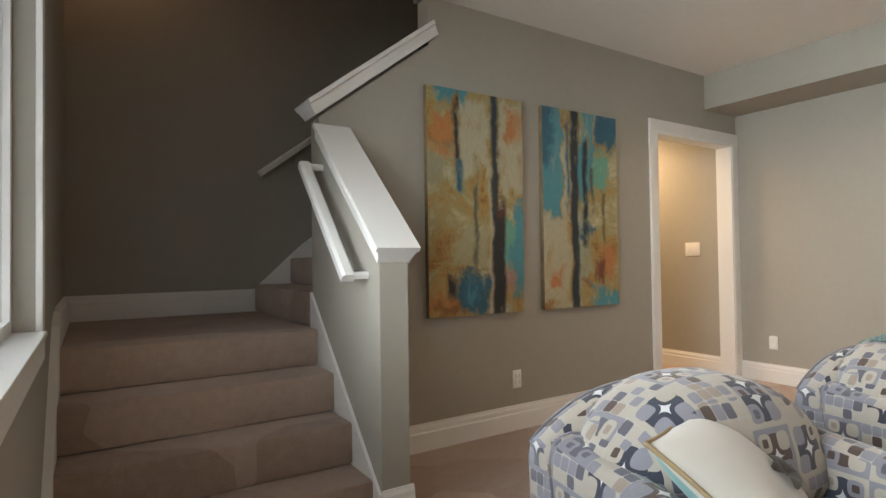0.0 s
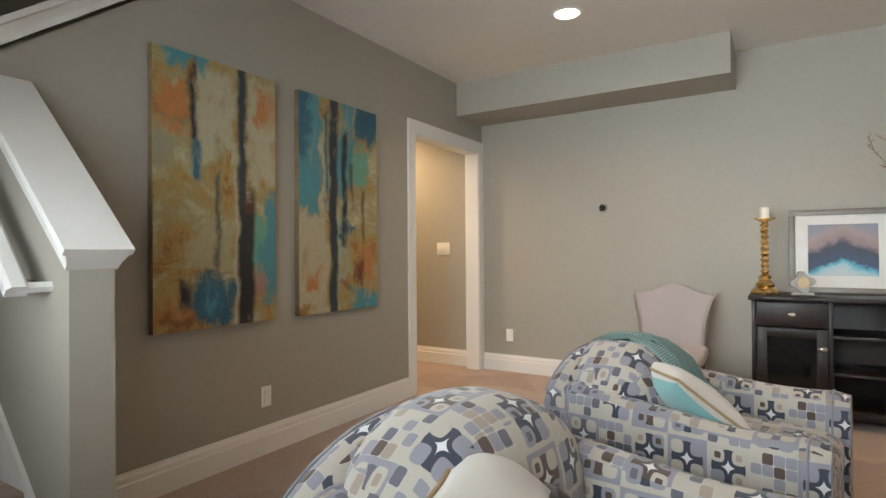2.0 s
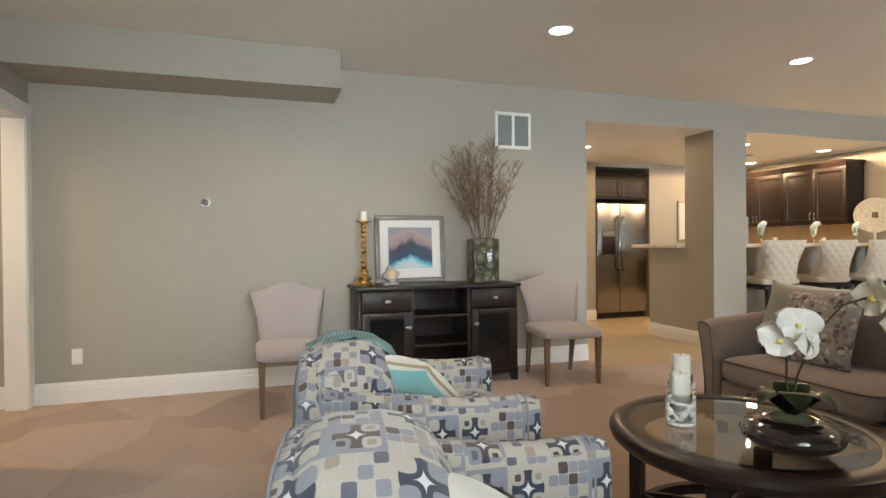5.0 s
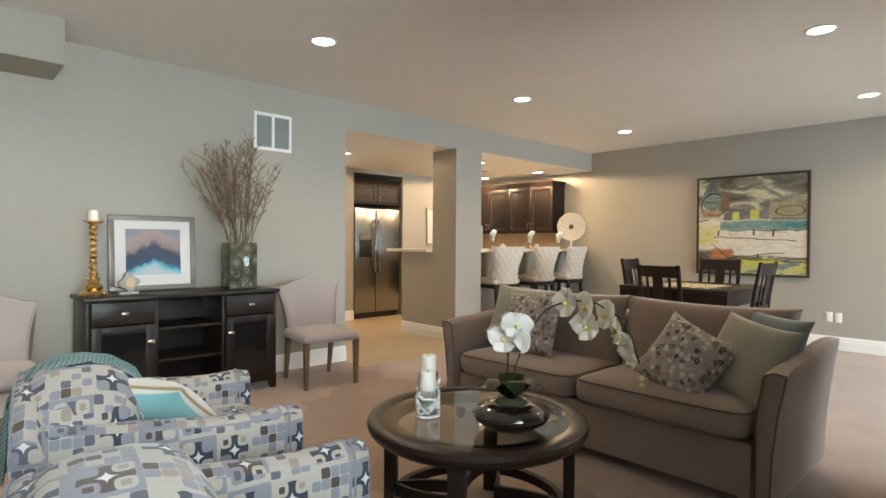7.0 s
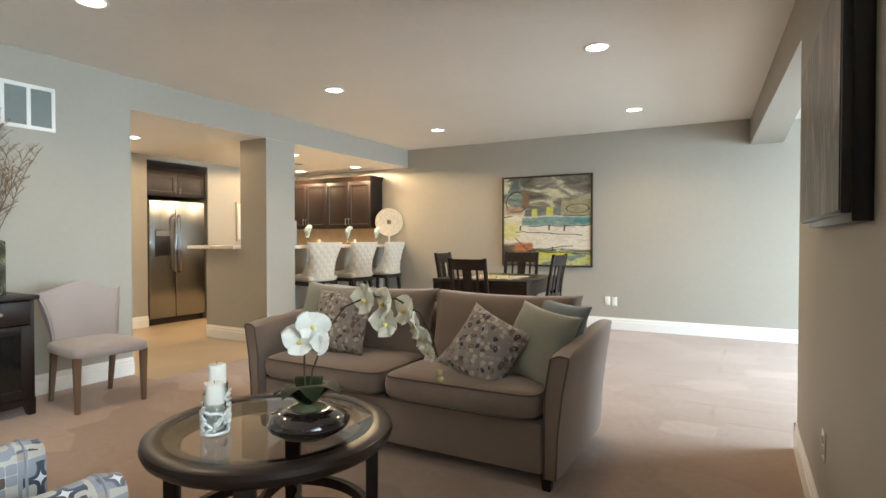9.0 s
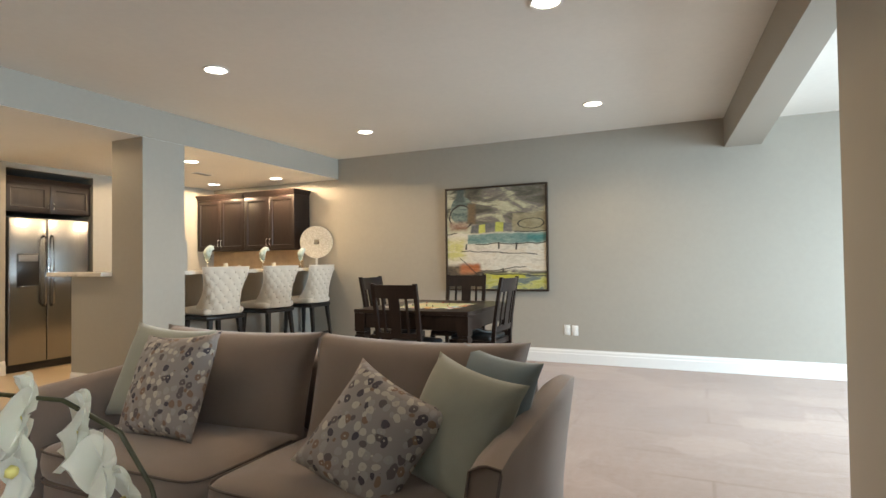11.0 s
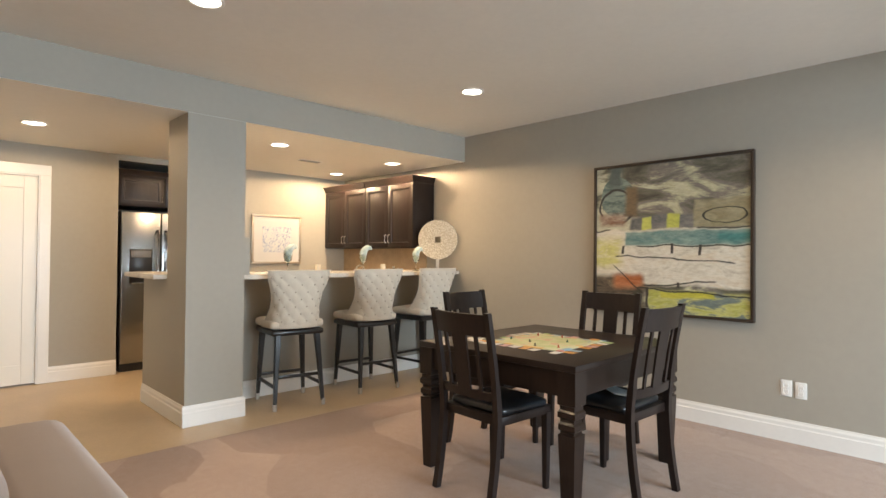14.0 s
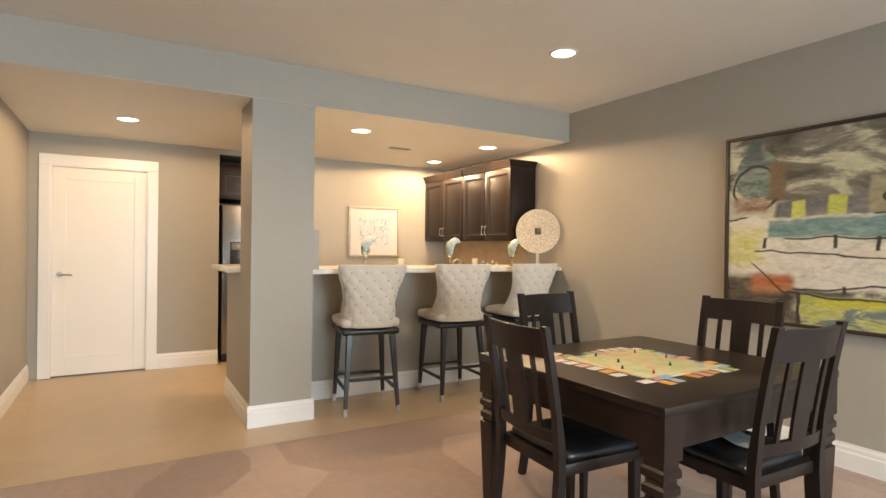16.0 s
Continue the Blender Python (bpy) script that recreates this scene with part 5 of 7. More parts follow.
# ---- upholstered side chairs ----
def side_chair(m, label):
    """Faces local -y."""
    ob = thing("side_chair", m, label, "side chair", "upholstered side chairs by the cabinet")
    part("seat", cushion_mesh(-0.255, 0.255, -0.27, 0.24, 0.375, 0.47, 0.03), M_SIDECLOTH, ob, smooth=True)
    bm = bmesh.new()
    rings = []
    n = 20
    for k in range(n + 1):
        u = -1 + 2 * k / n
        ring = []
        cam_ = 0.87 + 0.035 * math.cos(u * 2.2) ** 2 * (1 if abs(u) < 0.72 else 1) - 0.055 * abs(u) ** 1.5 + (0.012 if abs(u) > 0.9 else 0)
        for q in range(20):
            f = q / 9 if q < 10 else (19 - q) / 9
            z = 0.42 + (cam_ - 0.42) * f
            wid = 0.225 + 0.07 * f ** 1.7 - 0.012 * math.sin(f * math.pi)
            back = 0.22 + 0.10 * f ** 1.4 - 0.035 * (1 - u * u) * 0 + 0.02 * u * u * -1
            th = 0.028 if abs(u) < 0.95 else 0.016
            ring.append((wid * u, back + (th if q < 10 else -th), z - (0.010 if q in (9, 10) and abs(u) > 0.9 else 0)))
        rings.append(ring)
    loft(bm, rings)
    part("backrest", bm, M_SIDECLOTH, ob, smooth=50)
    for sx in (-1, 1):
        nails = bmesh.new()
        for i in range(24):
            f = i / 23
            z = 0.45 + 0.40 * f
            wid = 0.225 + 0.07 * f ** 1.7 - 0.012 * math.sin(f * math.pi) - 0.012
            bmesh.ops.create_icosphere(nails, subdivisions=1, radius=0.005, matrix=Matrix.Translation((sx * wid, 0.22 + 0.10 * f ** 1.4 - 0.045, z)))
        part("nail_trim", nails, bpy.data.materials.get("dark_nickel_nail") or plain("dark_nickel_nail", (0.25, 0.23, 0.21, 1), 0.35, 1.0), ob, "dark nickel nail trim")
    for x in (-0.22, 0.22):
        part("leg", round_post(bmesh.new(), (x, -0.23, 0), (x, -0.23, 0.40), 0.030, 0.046), M_OAK, ob, "brown wooden leg")
        part("leg", round_post(bmesh.new(), (x * 0.92, 0.28, 0), (x * 0.92, 0.21, 0.42), 0.028, 0.044), M_OAK, ob, "brown wooden leg")
    return ob


side_chair(pose(4.57, -1.05, 0, 0, 0, -97) @ Matrix.Diagonal((1, 1, 0.97, 1)), "pale greige upholstered side chair between cabinet and kitchen opening")
side_chair(pose(4.50, 1.16, 0, 0, 0, -88) @ Matrix.Diagonal((0.95, 1, 0.96, 1)), "pale greige upholstered side chair beside the cabinet behind an armchair")


# ---- paintings ----
def drip_painting(name, seed, blocks, drips):
    """Loose overlapping patches of colour (u0, u1, z0, z1, colour), then dark drips on top."""
    n = Nodes(name)
    g = n.coord("Generated")
    u, _, z = n.sep(g)
    v = n.coord("Object", (1, 1, 1), (seed, 0, seed))
    va = n.coord("Object", (1, 1, 0.4), (seed, 2, seed))
    n1, n2 = n.noise(v, 4.0, 5.0, 0.65), n.noise(v, 4.7, 6.0, 0.7, 0.6)
    n3 = n.noise(va, 9.0, 5.0, 0.62)
    uu = n.math("ADD", u, n.math("ADD", n.math("MULTIPLY", n.math("SUBTRACT", n1, 0.5), 0.42), n.math("MULTIPLY", n.math("SUBTRACT", n3, 0.5), 0.20)))
    zz = n.math("ADD", z, n.math("ADD", n.math("MULTIPLY", n.math("SUBTRACT", n2, 0.5), 0.34), n.math("MULTIPLY", n.math("SUBTRACT", n3, 0.5), 0.22)))
    col = n.ramp(n2, [(0.36, (0.22, 0.10, 0.03, 1)), (0.44, (0.36, 0.22, 0.06, 1)), (0.52, (0.32, 0.27, 0.12, 1)), (0.64, (0.46, 0.42, 0.28, 1))])
    for u0, u1, z0, z1, c in blocks:
        f = n.math("MULTIPLY", n.math("MULTIPLY", n.band(uu, u0, u1, 0.028), n.band(zz, z0, z1, 0.022)), n.ramp(n3, [(0.36, (0.5, 0.5, 0.5, 1)), (0.46, (1, 1, 1, 1))]))
        col = n.mix(f, col, c + (1,))
    thin = n.math("ADD", u, n.math("ADD", n.math("MULTIPLY", n.math("SUBTRACT", n1, 0.5), 0.10), n.math("MULTIPLY", n.math("SUBTRACT", n3, 0.5), 0.10)))
    for u0, u1, z0, z1, c in drips:
        f = n.math("MULTIPLY", n.math("MULTIPLY", n.band(thin, u0, u1, 0.018), n.band(zz, z0, z1, 0.03)), n.ramp(n3, [(0.34, (0.2, 0.2, 0.2, 1)), (0.46, (1, 1, 1, 1))]))
        col = n.mix(f, col, c + (1,))
    fine = n.noise(n.coord("Object", (1, 1, 0.5)), 60.0, 4.0, 0.6)
    col = n.mix(0.08, col, n.ramp(fine, [(0.35, (0.1, 0.1, 0.1, 1)), (0.65, (0.9, 0.88, 0.8, 1))]), "OVERLAY")
    n.bump(n.math("ADD", n3, fine), 0.35, 0.002)
    return n.done(col, 0.45)


CRM, ORG, TEAL, BLU, INK, GRN = (0.40, 0.365, 0.25), (0.42, 0.17, 0.05), (0.06, 0.24, 0.29), (0.02, 0.11, 0.17), (0.012, 0.018, 0.024), (0.12, 0.32, 0.24)
AMBER = [(0.30, 0.62, 0.62, 0.97, CRM), (0.0, 0.25, 0.72, 0.90, ORG), (0.0, 0.22, 0.60, 0.70, (0.28, 0.27, 0.18)), (0.12, 0.42, 0.95, 1.1, TEAL),
         (0.30, 0.60, 0.24, 0.40, (0.36, 0.33, 0.19)), (0.28, 0.64, 0.03, 0.19, BLU), (0.38, 0.52, 0.08, 0.15, (0.05, 0.22, 0.33)), (0.72, 1.2, 0.55, 0.97, CRM), (0.80, 1.2, 0.80, 0.92, ORG),
         (0.74, 0.95, 0.24, 0.42, GRN), (0.86, 1.2, 0.03, 0.50, TEAL), (0.72, 0.86, 0.08, 0.2, (0.36, 0.20, 0.18)), (0.0, 0.3, 0.0, 0.05, ORG)]
AMBER_D = [(0.26, 0.31, 0.68, 0.95, INK), (0.28, 0.34, 0.55, 0.70, BLU), (0.45, 0.49, 0.2, 0.68, (0.07, 0.09, 0.07)), (0.17, 0.27, 0.06, 0.16, INK),
           (0.635, 0.655, -0.2, 0.62, (0.50, 0.46, 0.38)), (0.655, 0.72, 0.30, 1.2, (0.02, 0.035, 0.045)), (0.66, 0.79, -0.2, 0.5, INK), (0.70, 0.79, 0.42, 0.53, (0.07, 0.025, 0.015))]
TEALS = [(-0.2, 0.22, 0.45, 1.2, TEAL), (-0.2, 0.10, 0.72, 1.0, BLU), (-0.2, 0.32, 0.02, 0.45, CRM), (0.05, 0.25, 0.10, 0.2, ORG), (0.24, 0.36, 0.45, 0.85, CRM), (0.46, 0.66, 0.55, 1.2, TEAL),
         (0.46, 0.60, 0.10, 0.5, (0.30, 0.33, 0.24)), (0.70, 1.2, 0.84, 1.2, BLU), (0.66, 0.9, 0.62, 0.8, GRN), (0.62, 1.2, -0.1, 0.08, TEAL), (0.72, 0.95, 0.16, 0.28, ORG), (0.5, 0.7, 0.36, 0.44, BLU)]
TEALS_D = [(0.36, 0.46, -0.2, 1.2, (0.016, 0.028, 0.04)), (0.30, 0.34, 0.5, 0.95, (0.03, 0.12, 0.17)), (0.52, 0.58, 0.30, 0.86, INK), (0.62, 0.66, 0.5, 0.75, (0.05, 0.07, 0.06)), (0.78, 0.82, 0.3, 0.6, (0.12, 0.09, 0.03)), (0.66, 0.80, 0.12, 0.2, (0.14, 0.03, 0.012))]


M_EDGE = plain("canvas_edge", (0.24, 0.17, 0.09, 1), 0.7, var=0.4, vs=7)


def canvas(x0, x1, z0, z1, mt, label):
    ob = thing("canvas_painting", ((x0 + x1) / 2, N, (z0 + z1) / 2), label, "painting", "pair of canvases on the stair wall")
    w, h = (x1 - x0) / 2, (z1 - z0) / 2
    part("stretcher", boxes((-w, w, -0.036, -0.001, -h, h), bevel=0.002), M_EDGE, ob, "painted canvas edge")
    part("painted_face", boxes((-w, w, -0.0385, -0.0362, -h, h)), mt, ob)


canvas(1.868, 2.575, 0.748, 2.088, drip_painting("drip_painting_amber", 3.0, AMBER, AMBER_D), "tall abstract canvas in amber and teal with black vertical stroke")
canvas(2.753, 3.476, 0.745, 2.090, drip_painting("drip_painting_teal", 7.4, TEALS, TEALS_D), "tall abstract canvas in teal and gold with dark vertical stroke")


def field_painting():
    n = Nodes("abstract_boat_painting")
    g = n.coord("Generated")
    x, y, z = n.sep(g)
    u = n.math("SUBTRACT", 1.0, x)
    cmb = n.add("CombineXYZ")
    n.put(cmb.inputs[0], n.math("MULTIPLY", u, 2.2))
    n.put(cmb.inputs[2], n.math("MULTIPLY", z, 6.0))
    v = cmb.outputs[0]
    a = n.noise(v, 1.1, 6.0, 0.6, 0.8)
    b = n.noise(v, 2.6, 6.0, 0.65, 1.0)
    w = n.math("MULTIPLY", n.math("SUBTRACT", n.noise(g, 5.0, 4.0), 0.5), 0.06)
    zz = n.math("ADD", z, w)
    uu = n.math("ADD", u, n.math("MULTIPLY", n.math("SUBTRACT", n.noise(g, 4.0, 4.0), 0.5), 0.08))

    def block(col, c, u0, u1, z0, z1, s=0.008):
        return n.mix(n.math("MULTIPLY", n.band(uu, u0, u1, s), n.band(zz, z0, z1, s)), col, c)

    def oval(col, c, cu, cz, ru, rz, t):
        d = n.math("SQRT", n.math("ADD", n.math("POWER", n.math("ABSOLUTE", n.math("DIVIDE", n.math("SUBTRACT", uu, cu), ru)), 2.0), n.math("POWER", n.math("ABSOLUTE", n.math("DIVIDE", n.math("SUBTRACT", zz, cz), rz)), 2.0)))
        return n.mix(n.band(d, 1 - t, 1.0, 0.02), col, c)
    cloud = n.ramp(a, [(0.3, (0.045, 0.045, 0.035, 1)), (0.42, (0.12, 0.115, 0.085, 1)), (0.5, (0.20, 0.18, 0.16, 1)), (0.56, (0.46, 0.45, 0.30, 1)), (0.66, (0.56, 0.55, 0.40, 1))])
    shift = n.math("ADD", a, n.math("MULTIPLY", n.math("SUBTRACT", 0.5, u), 0.35))
    cloud = n.mix(n.ramp(shift, [(0.55, (0, 0, 0, 1)), (0.66, (1, 1, 1, 1))]), cloud, (0.52, 0.52, 0.38, 1))
    col = cloud
    col = block(col, n.ramp(b, [(0.35, (0.10, 0.105, 0.11, 1)), (0.6, (0.21, 0.20, 0.19, 1))]), 0.25, 0.72, 0.56, 0.65)
    col = block(col, n.ramp(b, [(0.4, (0.25, 0.22, 0.13, 1)), (0.6, (0.33, 0.30, 0.20, 1))]), 0.68, 1.2, 0.56, 0.74)
    col = block(col, (0.50, 0.52, 0.12, 1), 0.335, 0.405, 0.555, 0.645, 0.006)
    col = block(col, (0.46, 0.48, 0.10, 1), 0.51, 0.585, 0.555, 0.65, 0.006)
    col = oval(col, n.ramp(b, [(0.4, (0.06, 0.10, 0.10, 1)), (0.55, (0.20, 0.26, 0.23, 1))]), 0.16, 0.79, 0.12, 0.14, 1.0)
    col = block(col, (0.07, 0.10, 0.10, 1), 0.10, 0.19, 0.86, 1.1, 0.02)
    col = oval(col, (0.03, 0.03, 0.03, 1), 0.15, 0.72, 0.125, 0.13, 0.12)
    col = block(col, n.ramp(b, [(0.4, (0.20, 0.10, 0.06, 1)), (0.6, (0.36, 0.28, 0.22, 1))]), 0.02, 0.22, 0.58, 0.67, 0.02)
    col = block(col, (0.16, 0.11, 0.06, 1), 0.22, 0.30, 0.66, 0.86, 0.015)
    col = oval(col, (0.04, 0.04, 0.03, 1), 0.86, 0.64, 0.13, 0.055, 0.10)
    low = n.ramp(b, [(0.35, (0.50, 0.46, 0.38, 1)), (0.5, (0.66, 0.63, 0.55, 1)), (0.7, (0.60, 0.52, 0.40, 1))])
    col = block(col, low, -1, 2, 0.18, 0.555)
    col = block(col, n.ramp(b, [(0.35, (0.10, 0.20, 0.20, 1)), (0.6, (0.24, 0.34, 0.31, 1))]), 0.22, 2, 0.45, 0.545)
    col = block(col, (0.06, 0.20, 0.20, 1), 0.82, 2, 0.47, 0.525, 0.015)
    col = block(col, n.ramp(b, [(0.4, (0.56, 0.54, 0.20, 1)), (0.6, (0.64, 0.60, 0.40, 1))]), -1, 0.20, 0.30, 0.50, 0.03)
    col = block(col, n.ramp(b, [(0.4, (0.04, 0.04, 0.03, 1)), (0.55, (0.13, 0.10, 0.07, 1)), (0.65, (0.22, 0.18, 0.12, 1))]), -1, 0.34, -1, 0.235, 0.02)
    col = block(col, n.ramp(b, [(0.4, (0.34, 0.10, 0.03, 1)), (0.6, (0.45, 0.18, 0.08, 1))]), 0.13, 0.34, 0.16, 0.245, 0.02)
    col = block(col, n.ramp(b, [(0.4, (0.40, 0.41, 0.10, 1)), (0.5, (0.50, 0.50, 0.20, 1)), (0.6, (0.16, 0.20, 0.19, 1))]), 0.37, 2, -1, 0.15, 0.012)
    col = block(col, (0.48, 0.46, 0.06, 1), 0.46, 0.80, 0.105, 0.145, 0.008)
    # thin dark strokes
    for z0, u0, u1, slope in ((0.552, -1, 0.10, 0.0), (0.555, 0.70, 2, 0.0), (0.445, 0.30, 1.0, 0.0), (0.375, 0.16, 0.92, -0.05), (0.155, 0.30, 2, -0.03), (0.17, 0.34, 0.80, 0.10), (0.30, 0.14, 0.34, -0.9)):
        line = n.math("ADD", zz, n.math("MULTIPLY", u, -slope))
        col = n.mix(n.math("MULTIPLY", n.band(line, z0 - slope * u0 * (u0 > 0) - 0.005, z0 - slope * u0 * (u0 > 0) + 0.004, 0.003), n.band(uu, u0, u1, 0.01)), col, (0.03, 0.03, 0.025, 1))
    for u0, z0, z1 in ((0.205, 0.39, 0.45), (0.52, 0.385, 0.455), (0.70, 0.385, 0.455), (0.575, 0.17, 0.205), (0.355, -0.1, 0.16)):
        col = block(col, (0.04, 0.035, 0.03, 1), u0, u0 + 0.018, z0, z1, 0.004)
    fine = n.noise(n.coord("Object", (0.35, 1, 1)), 70.0, 4.0, 0.6)
    col = n.mix(0.18, col, n.ramp(fine, [(0.35, (0.12, 0.12, 0.12, 1)), (0.65, (0.88, 0.88, 0.8, 1))]), "OVERLAY")
    n.bump(n.math("ADD", b, fine), 0.3, 0.002)
    return n.done(col, 0.45)


px0, px1, pz0, pz1 = 2.175, 3.478, 0.815, 2.087
big = thing("framed_painting", ((px0 + px1) / 2, S, (pz0 + pz1) / 2), "large square abstract painting in cream, teal and lime, thin dark frame", "painting")
w_, h_ = (px1 - px0) / 2, (pz1 - pz0) / 2
part("frame", boxes((-w_, w_, 0.001, 0.05, h_ - 0.022, h_), (-w_, w_, 0.001, 0.05, -h_, -h_ + 0.022), (-w_, -w_ + 0.022, 0.001, 0.05, -h_ + 0.022, h_ - 0.022), (w_ - 0.022, w_, 0.001, 0.05, -h_ + 0.022, h_ - 0.022), bevel=0.003), plain("dark_bronze_frame", (0.05, 0.035, 0.025, 1), 0.4, 0.3), big)
part("painted_panel", boxes((-w_ + 0.023, w_ - 0.023, 0.004, 0.034, -h_ + 0.023, h_ - 0.023)), field_painting(), big)


# panel face: upright streaks from near-black to tan, with brown blotches
def blotched():
    n = Nodes("blotched_grey_panel")
    v = n.coord("Object", (1, 2.2, 0.6))
    a = n.noise(v, 4.5, 8.0, 0.7, 1.0)
    b = n.noise(n.coord("Object"), 3.0, 3.0)
    col = n.ramp(a, [(0.42, (0.012, 0.009, 0.007, 1)), (0.49, (0.05, 0.04, 0.03, 1)), (0.55, (0.13, 0.11, 0.09, 1)), (0.63, (0.32, 0.26, 0.19, 1))])
    col = n.mix(n.math("MULTIPLY", n.ramp(b, [(0.5, (0, 0, 0, 1)), (0.7, (1, 1, 1, 1))]), 0.45), col, (0.20, 0.11, 0.05, 1))
    n.bump(a, 0.3, 0.002)
    return n.done(col, 0.4)


tv = thing("wall_panel", (W, -0.93, 1.56), "blotched grey streaked flat panel on a thick black mount", "wall art")
part("mount", boxes((0.001, 0.045, -0.47, 0.53, -0.32, 0.26), bevel=0.002), M_BLACKWOOD, tv, "thick black mount")
part("frame", boxes((0.0452, 0.068, -0.51, 0.535, -0.30, 0.30), bevel=0.002), M_BLACKWOOD, tv, "black edge frame")
part("panel_face", boxes((0.0682, 0.071, -0.505, 0.525, -0.292, 0.296)), blotched(), tv, "blotched grey streaked face")

# ---- bar, counters and kitchen ----
BAR_Z = 1.12
structure("wall_bar", boxes((5.62, 5.74, S, COL1, 0, BAR_Z - 0.04)), M_WALL)
structure("wall_bar_return", boxes((E + 0.42, 6.15, COL0 - 0.13, COL0, 0, BAR_Z - 0.04)), M_WALL)
structure("wall_bar_stub", boxes((E + 0.02, E + 0.42, COL1 - 0.055, COL1, BAR_Z, BAR_Z + 0.30), bevel=0.003), M_WALL)


def quartz():
    n = Nodes("cream_speckled_quartz")
    v = n.coord("Object")
    a = n.noise(v, 160.0, 3.0, 0.7)
    b = n.noise(v, 9.0, 4.0)
    col = n.ramp(n.math("MULTIPLY_ADD", a, 0.6, n.math("MULTIPLY", b, 0.4)), [(0.36, (0.30, 0.25, 0.19, 1)), (0.46, (0.66, 0.61, 0.53, 1)), (0.7, (0.76, 0.72, 0.65, 1))])
    return n.done(col, 0.22)


M_QUARTZ = quartz()
bt = thing("bar_counter", (0, 0, 0), "cream speckled quartz bar top on the half wall", "bar counter")
bm = prism(bmesh.new(), [(5.20, S + 0.002), (5.20, COL1 - 0.002), (5.80, COL1 - 0.002), (5.80, S + 0.002)], BAR_Z - 0.04, BAR_Z)
bmesh.ops.bevel(bm, geom=bm.edges[:], offset=0.006, segments=2, affect="EDGES")
part("slab", bm, M_QUARTZ, bt)
bt2 = thing("return_counter", (0, 0, 0), "cream quartz counter over the low return wall beside the column", "bar counter")
part("slab", boxes((E + 0.425, 6.38, COL0 - 0.22, COL0 + 0.10, BAR_Z - 0.04, BAR_Z), bevel=0.006), M_QUARTZ, bt2)


def panel_door(bm, x0, x1, y, z0, z1, out=1.0, r=0.06, t=0.02):
    """A framed cabinet door in the xz plane at y, facing out: one shell with a recessed, raised-field panel."""
    rings = []
    for ins, d in ((0, 0), (0, t * 0.9), (0.003, t), (r, t), (r + 0.006, t * 0.5), (r + 0.02, t * 0.45), (r + 0.035, t * 0.7)):
        rings.append([(a, y + out * d, b) for a, b in ((x0 + ins, z0 + ins), (x1 - ins, z0 + ins), (x1 - ins, z1 - ins), (x0 + ins, z1 - ins))])
    return loft(bm, rings)


def wall_cabinet(x0, x1, label):
    ob = thing("wall_cabinet", ((x0 + x1) / 2, S, 1.375), label, "wall cabinet", "espresso cabinets above the bar sink")
    w = (x1 - x0) / 2
    part("body", boxes((-w + 0.001, w - 0.001, 0.001, 0.31, 0, 0.76), bevel=0.002), M_ESPRESSO, ob)
    for s in (-1, 1):
        a, b = sorted((s * 0.002, s * (w - 0.003)))
        d = part("door", panel_door(bmesh.new(), a, b, 0.311, 0.005, 0.755), M_ESPRESSO, ob)
        part("handle", tube(bmesh.new(), [(s * 0.03, 0.331, 0.06), (s * 0.03, 0.355, 0.07), (s * 0.03, 0.355, 0.15), (s * 0.03, 0.331, 0.16)], 0.005, 8), M_NICKEL, d, "nickel bar handle")
    lo, hi = -w - (0.03 if x0 < 5.7 else 0), w
    part("crown", loft(bmesh.new(), [[(lo + c, 0.0 + 0.001, z), (hi, 0.001, z), (hi, 0.335 + k, z), (lo + c, 0.335 + k, z)] for z, k, c in ((0.76, 0.0, 0.03), (0.785, 0.004, 0.026), (0.82, 0.03, 0.005), (0.835, 0.034, 0.0))]), M_ESPRESSO, ob)
    return ob


wall_cabinet(5.63, 6.54, "espresso double-door wall cabinet with a flared crown, beside a white wall")
wall_cabinet(6.54, 7.48, "espresso double-door wall cabinet with a flared crown, in the corner")

# base cabinets with a lower counter, sink tap and bottles
for x0 in (5.745, 6.325, 6.905):
    ob = thing("base_cabinet", (x0 + 0.288, S, 0), "espresso base cabinet under the lower bar counter", "base cabinet", "espresso base cabinets under the counter")
    part("body", boxes((-0.287, 0.287, 0.001, 0.58, 0.1, 0.88), bevel=0.002), M_ESPRESSO, ob)
    part("toe_kick", boxes((-0.287, 0.287, 0.06, 0.52, 0, 0.1)), M_BLACKWOOD, ob)
    d = part("door", panel_door(bmesh.new(), -0.284, 0.284, 0.581, 0.11, 0.87), M_ESPRESSO, ob)
lc = thing("counter_top", (0, 0, 0), "cream quartz lower counter along the back of the bar", "counter")
part("slab", boxes((5.742, K_E - 0.002, S + 0.002, S + 0.61, 0.88, 0.92), bevel=0.004), M_QUARTZ, lc)
structure("backsplash", boxes((5.742, K_E, S, S + 0.008, 0.92, 1.375)), plain("tan_backsplash", (0.42, 0.31, 0.19, 1), 0.35, var=0.15, vs=9, gs=60))

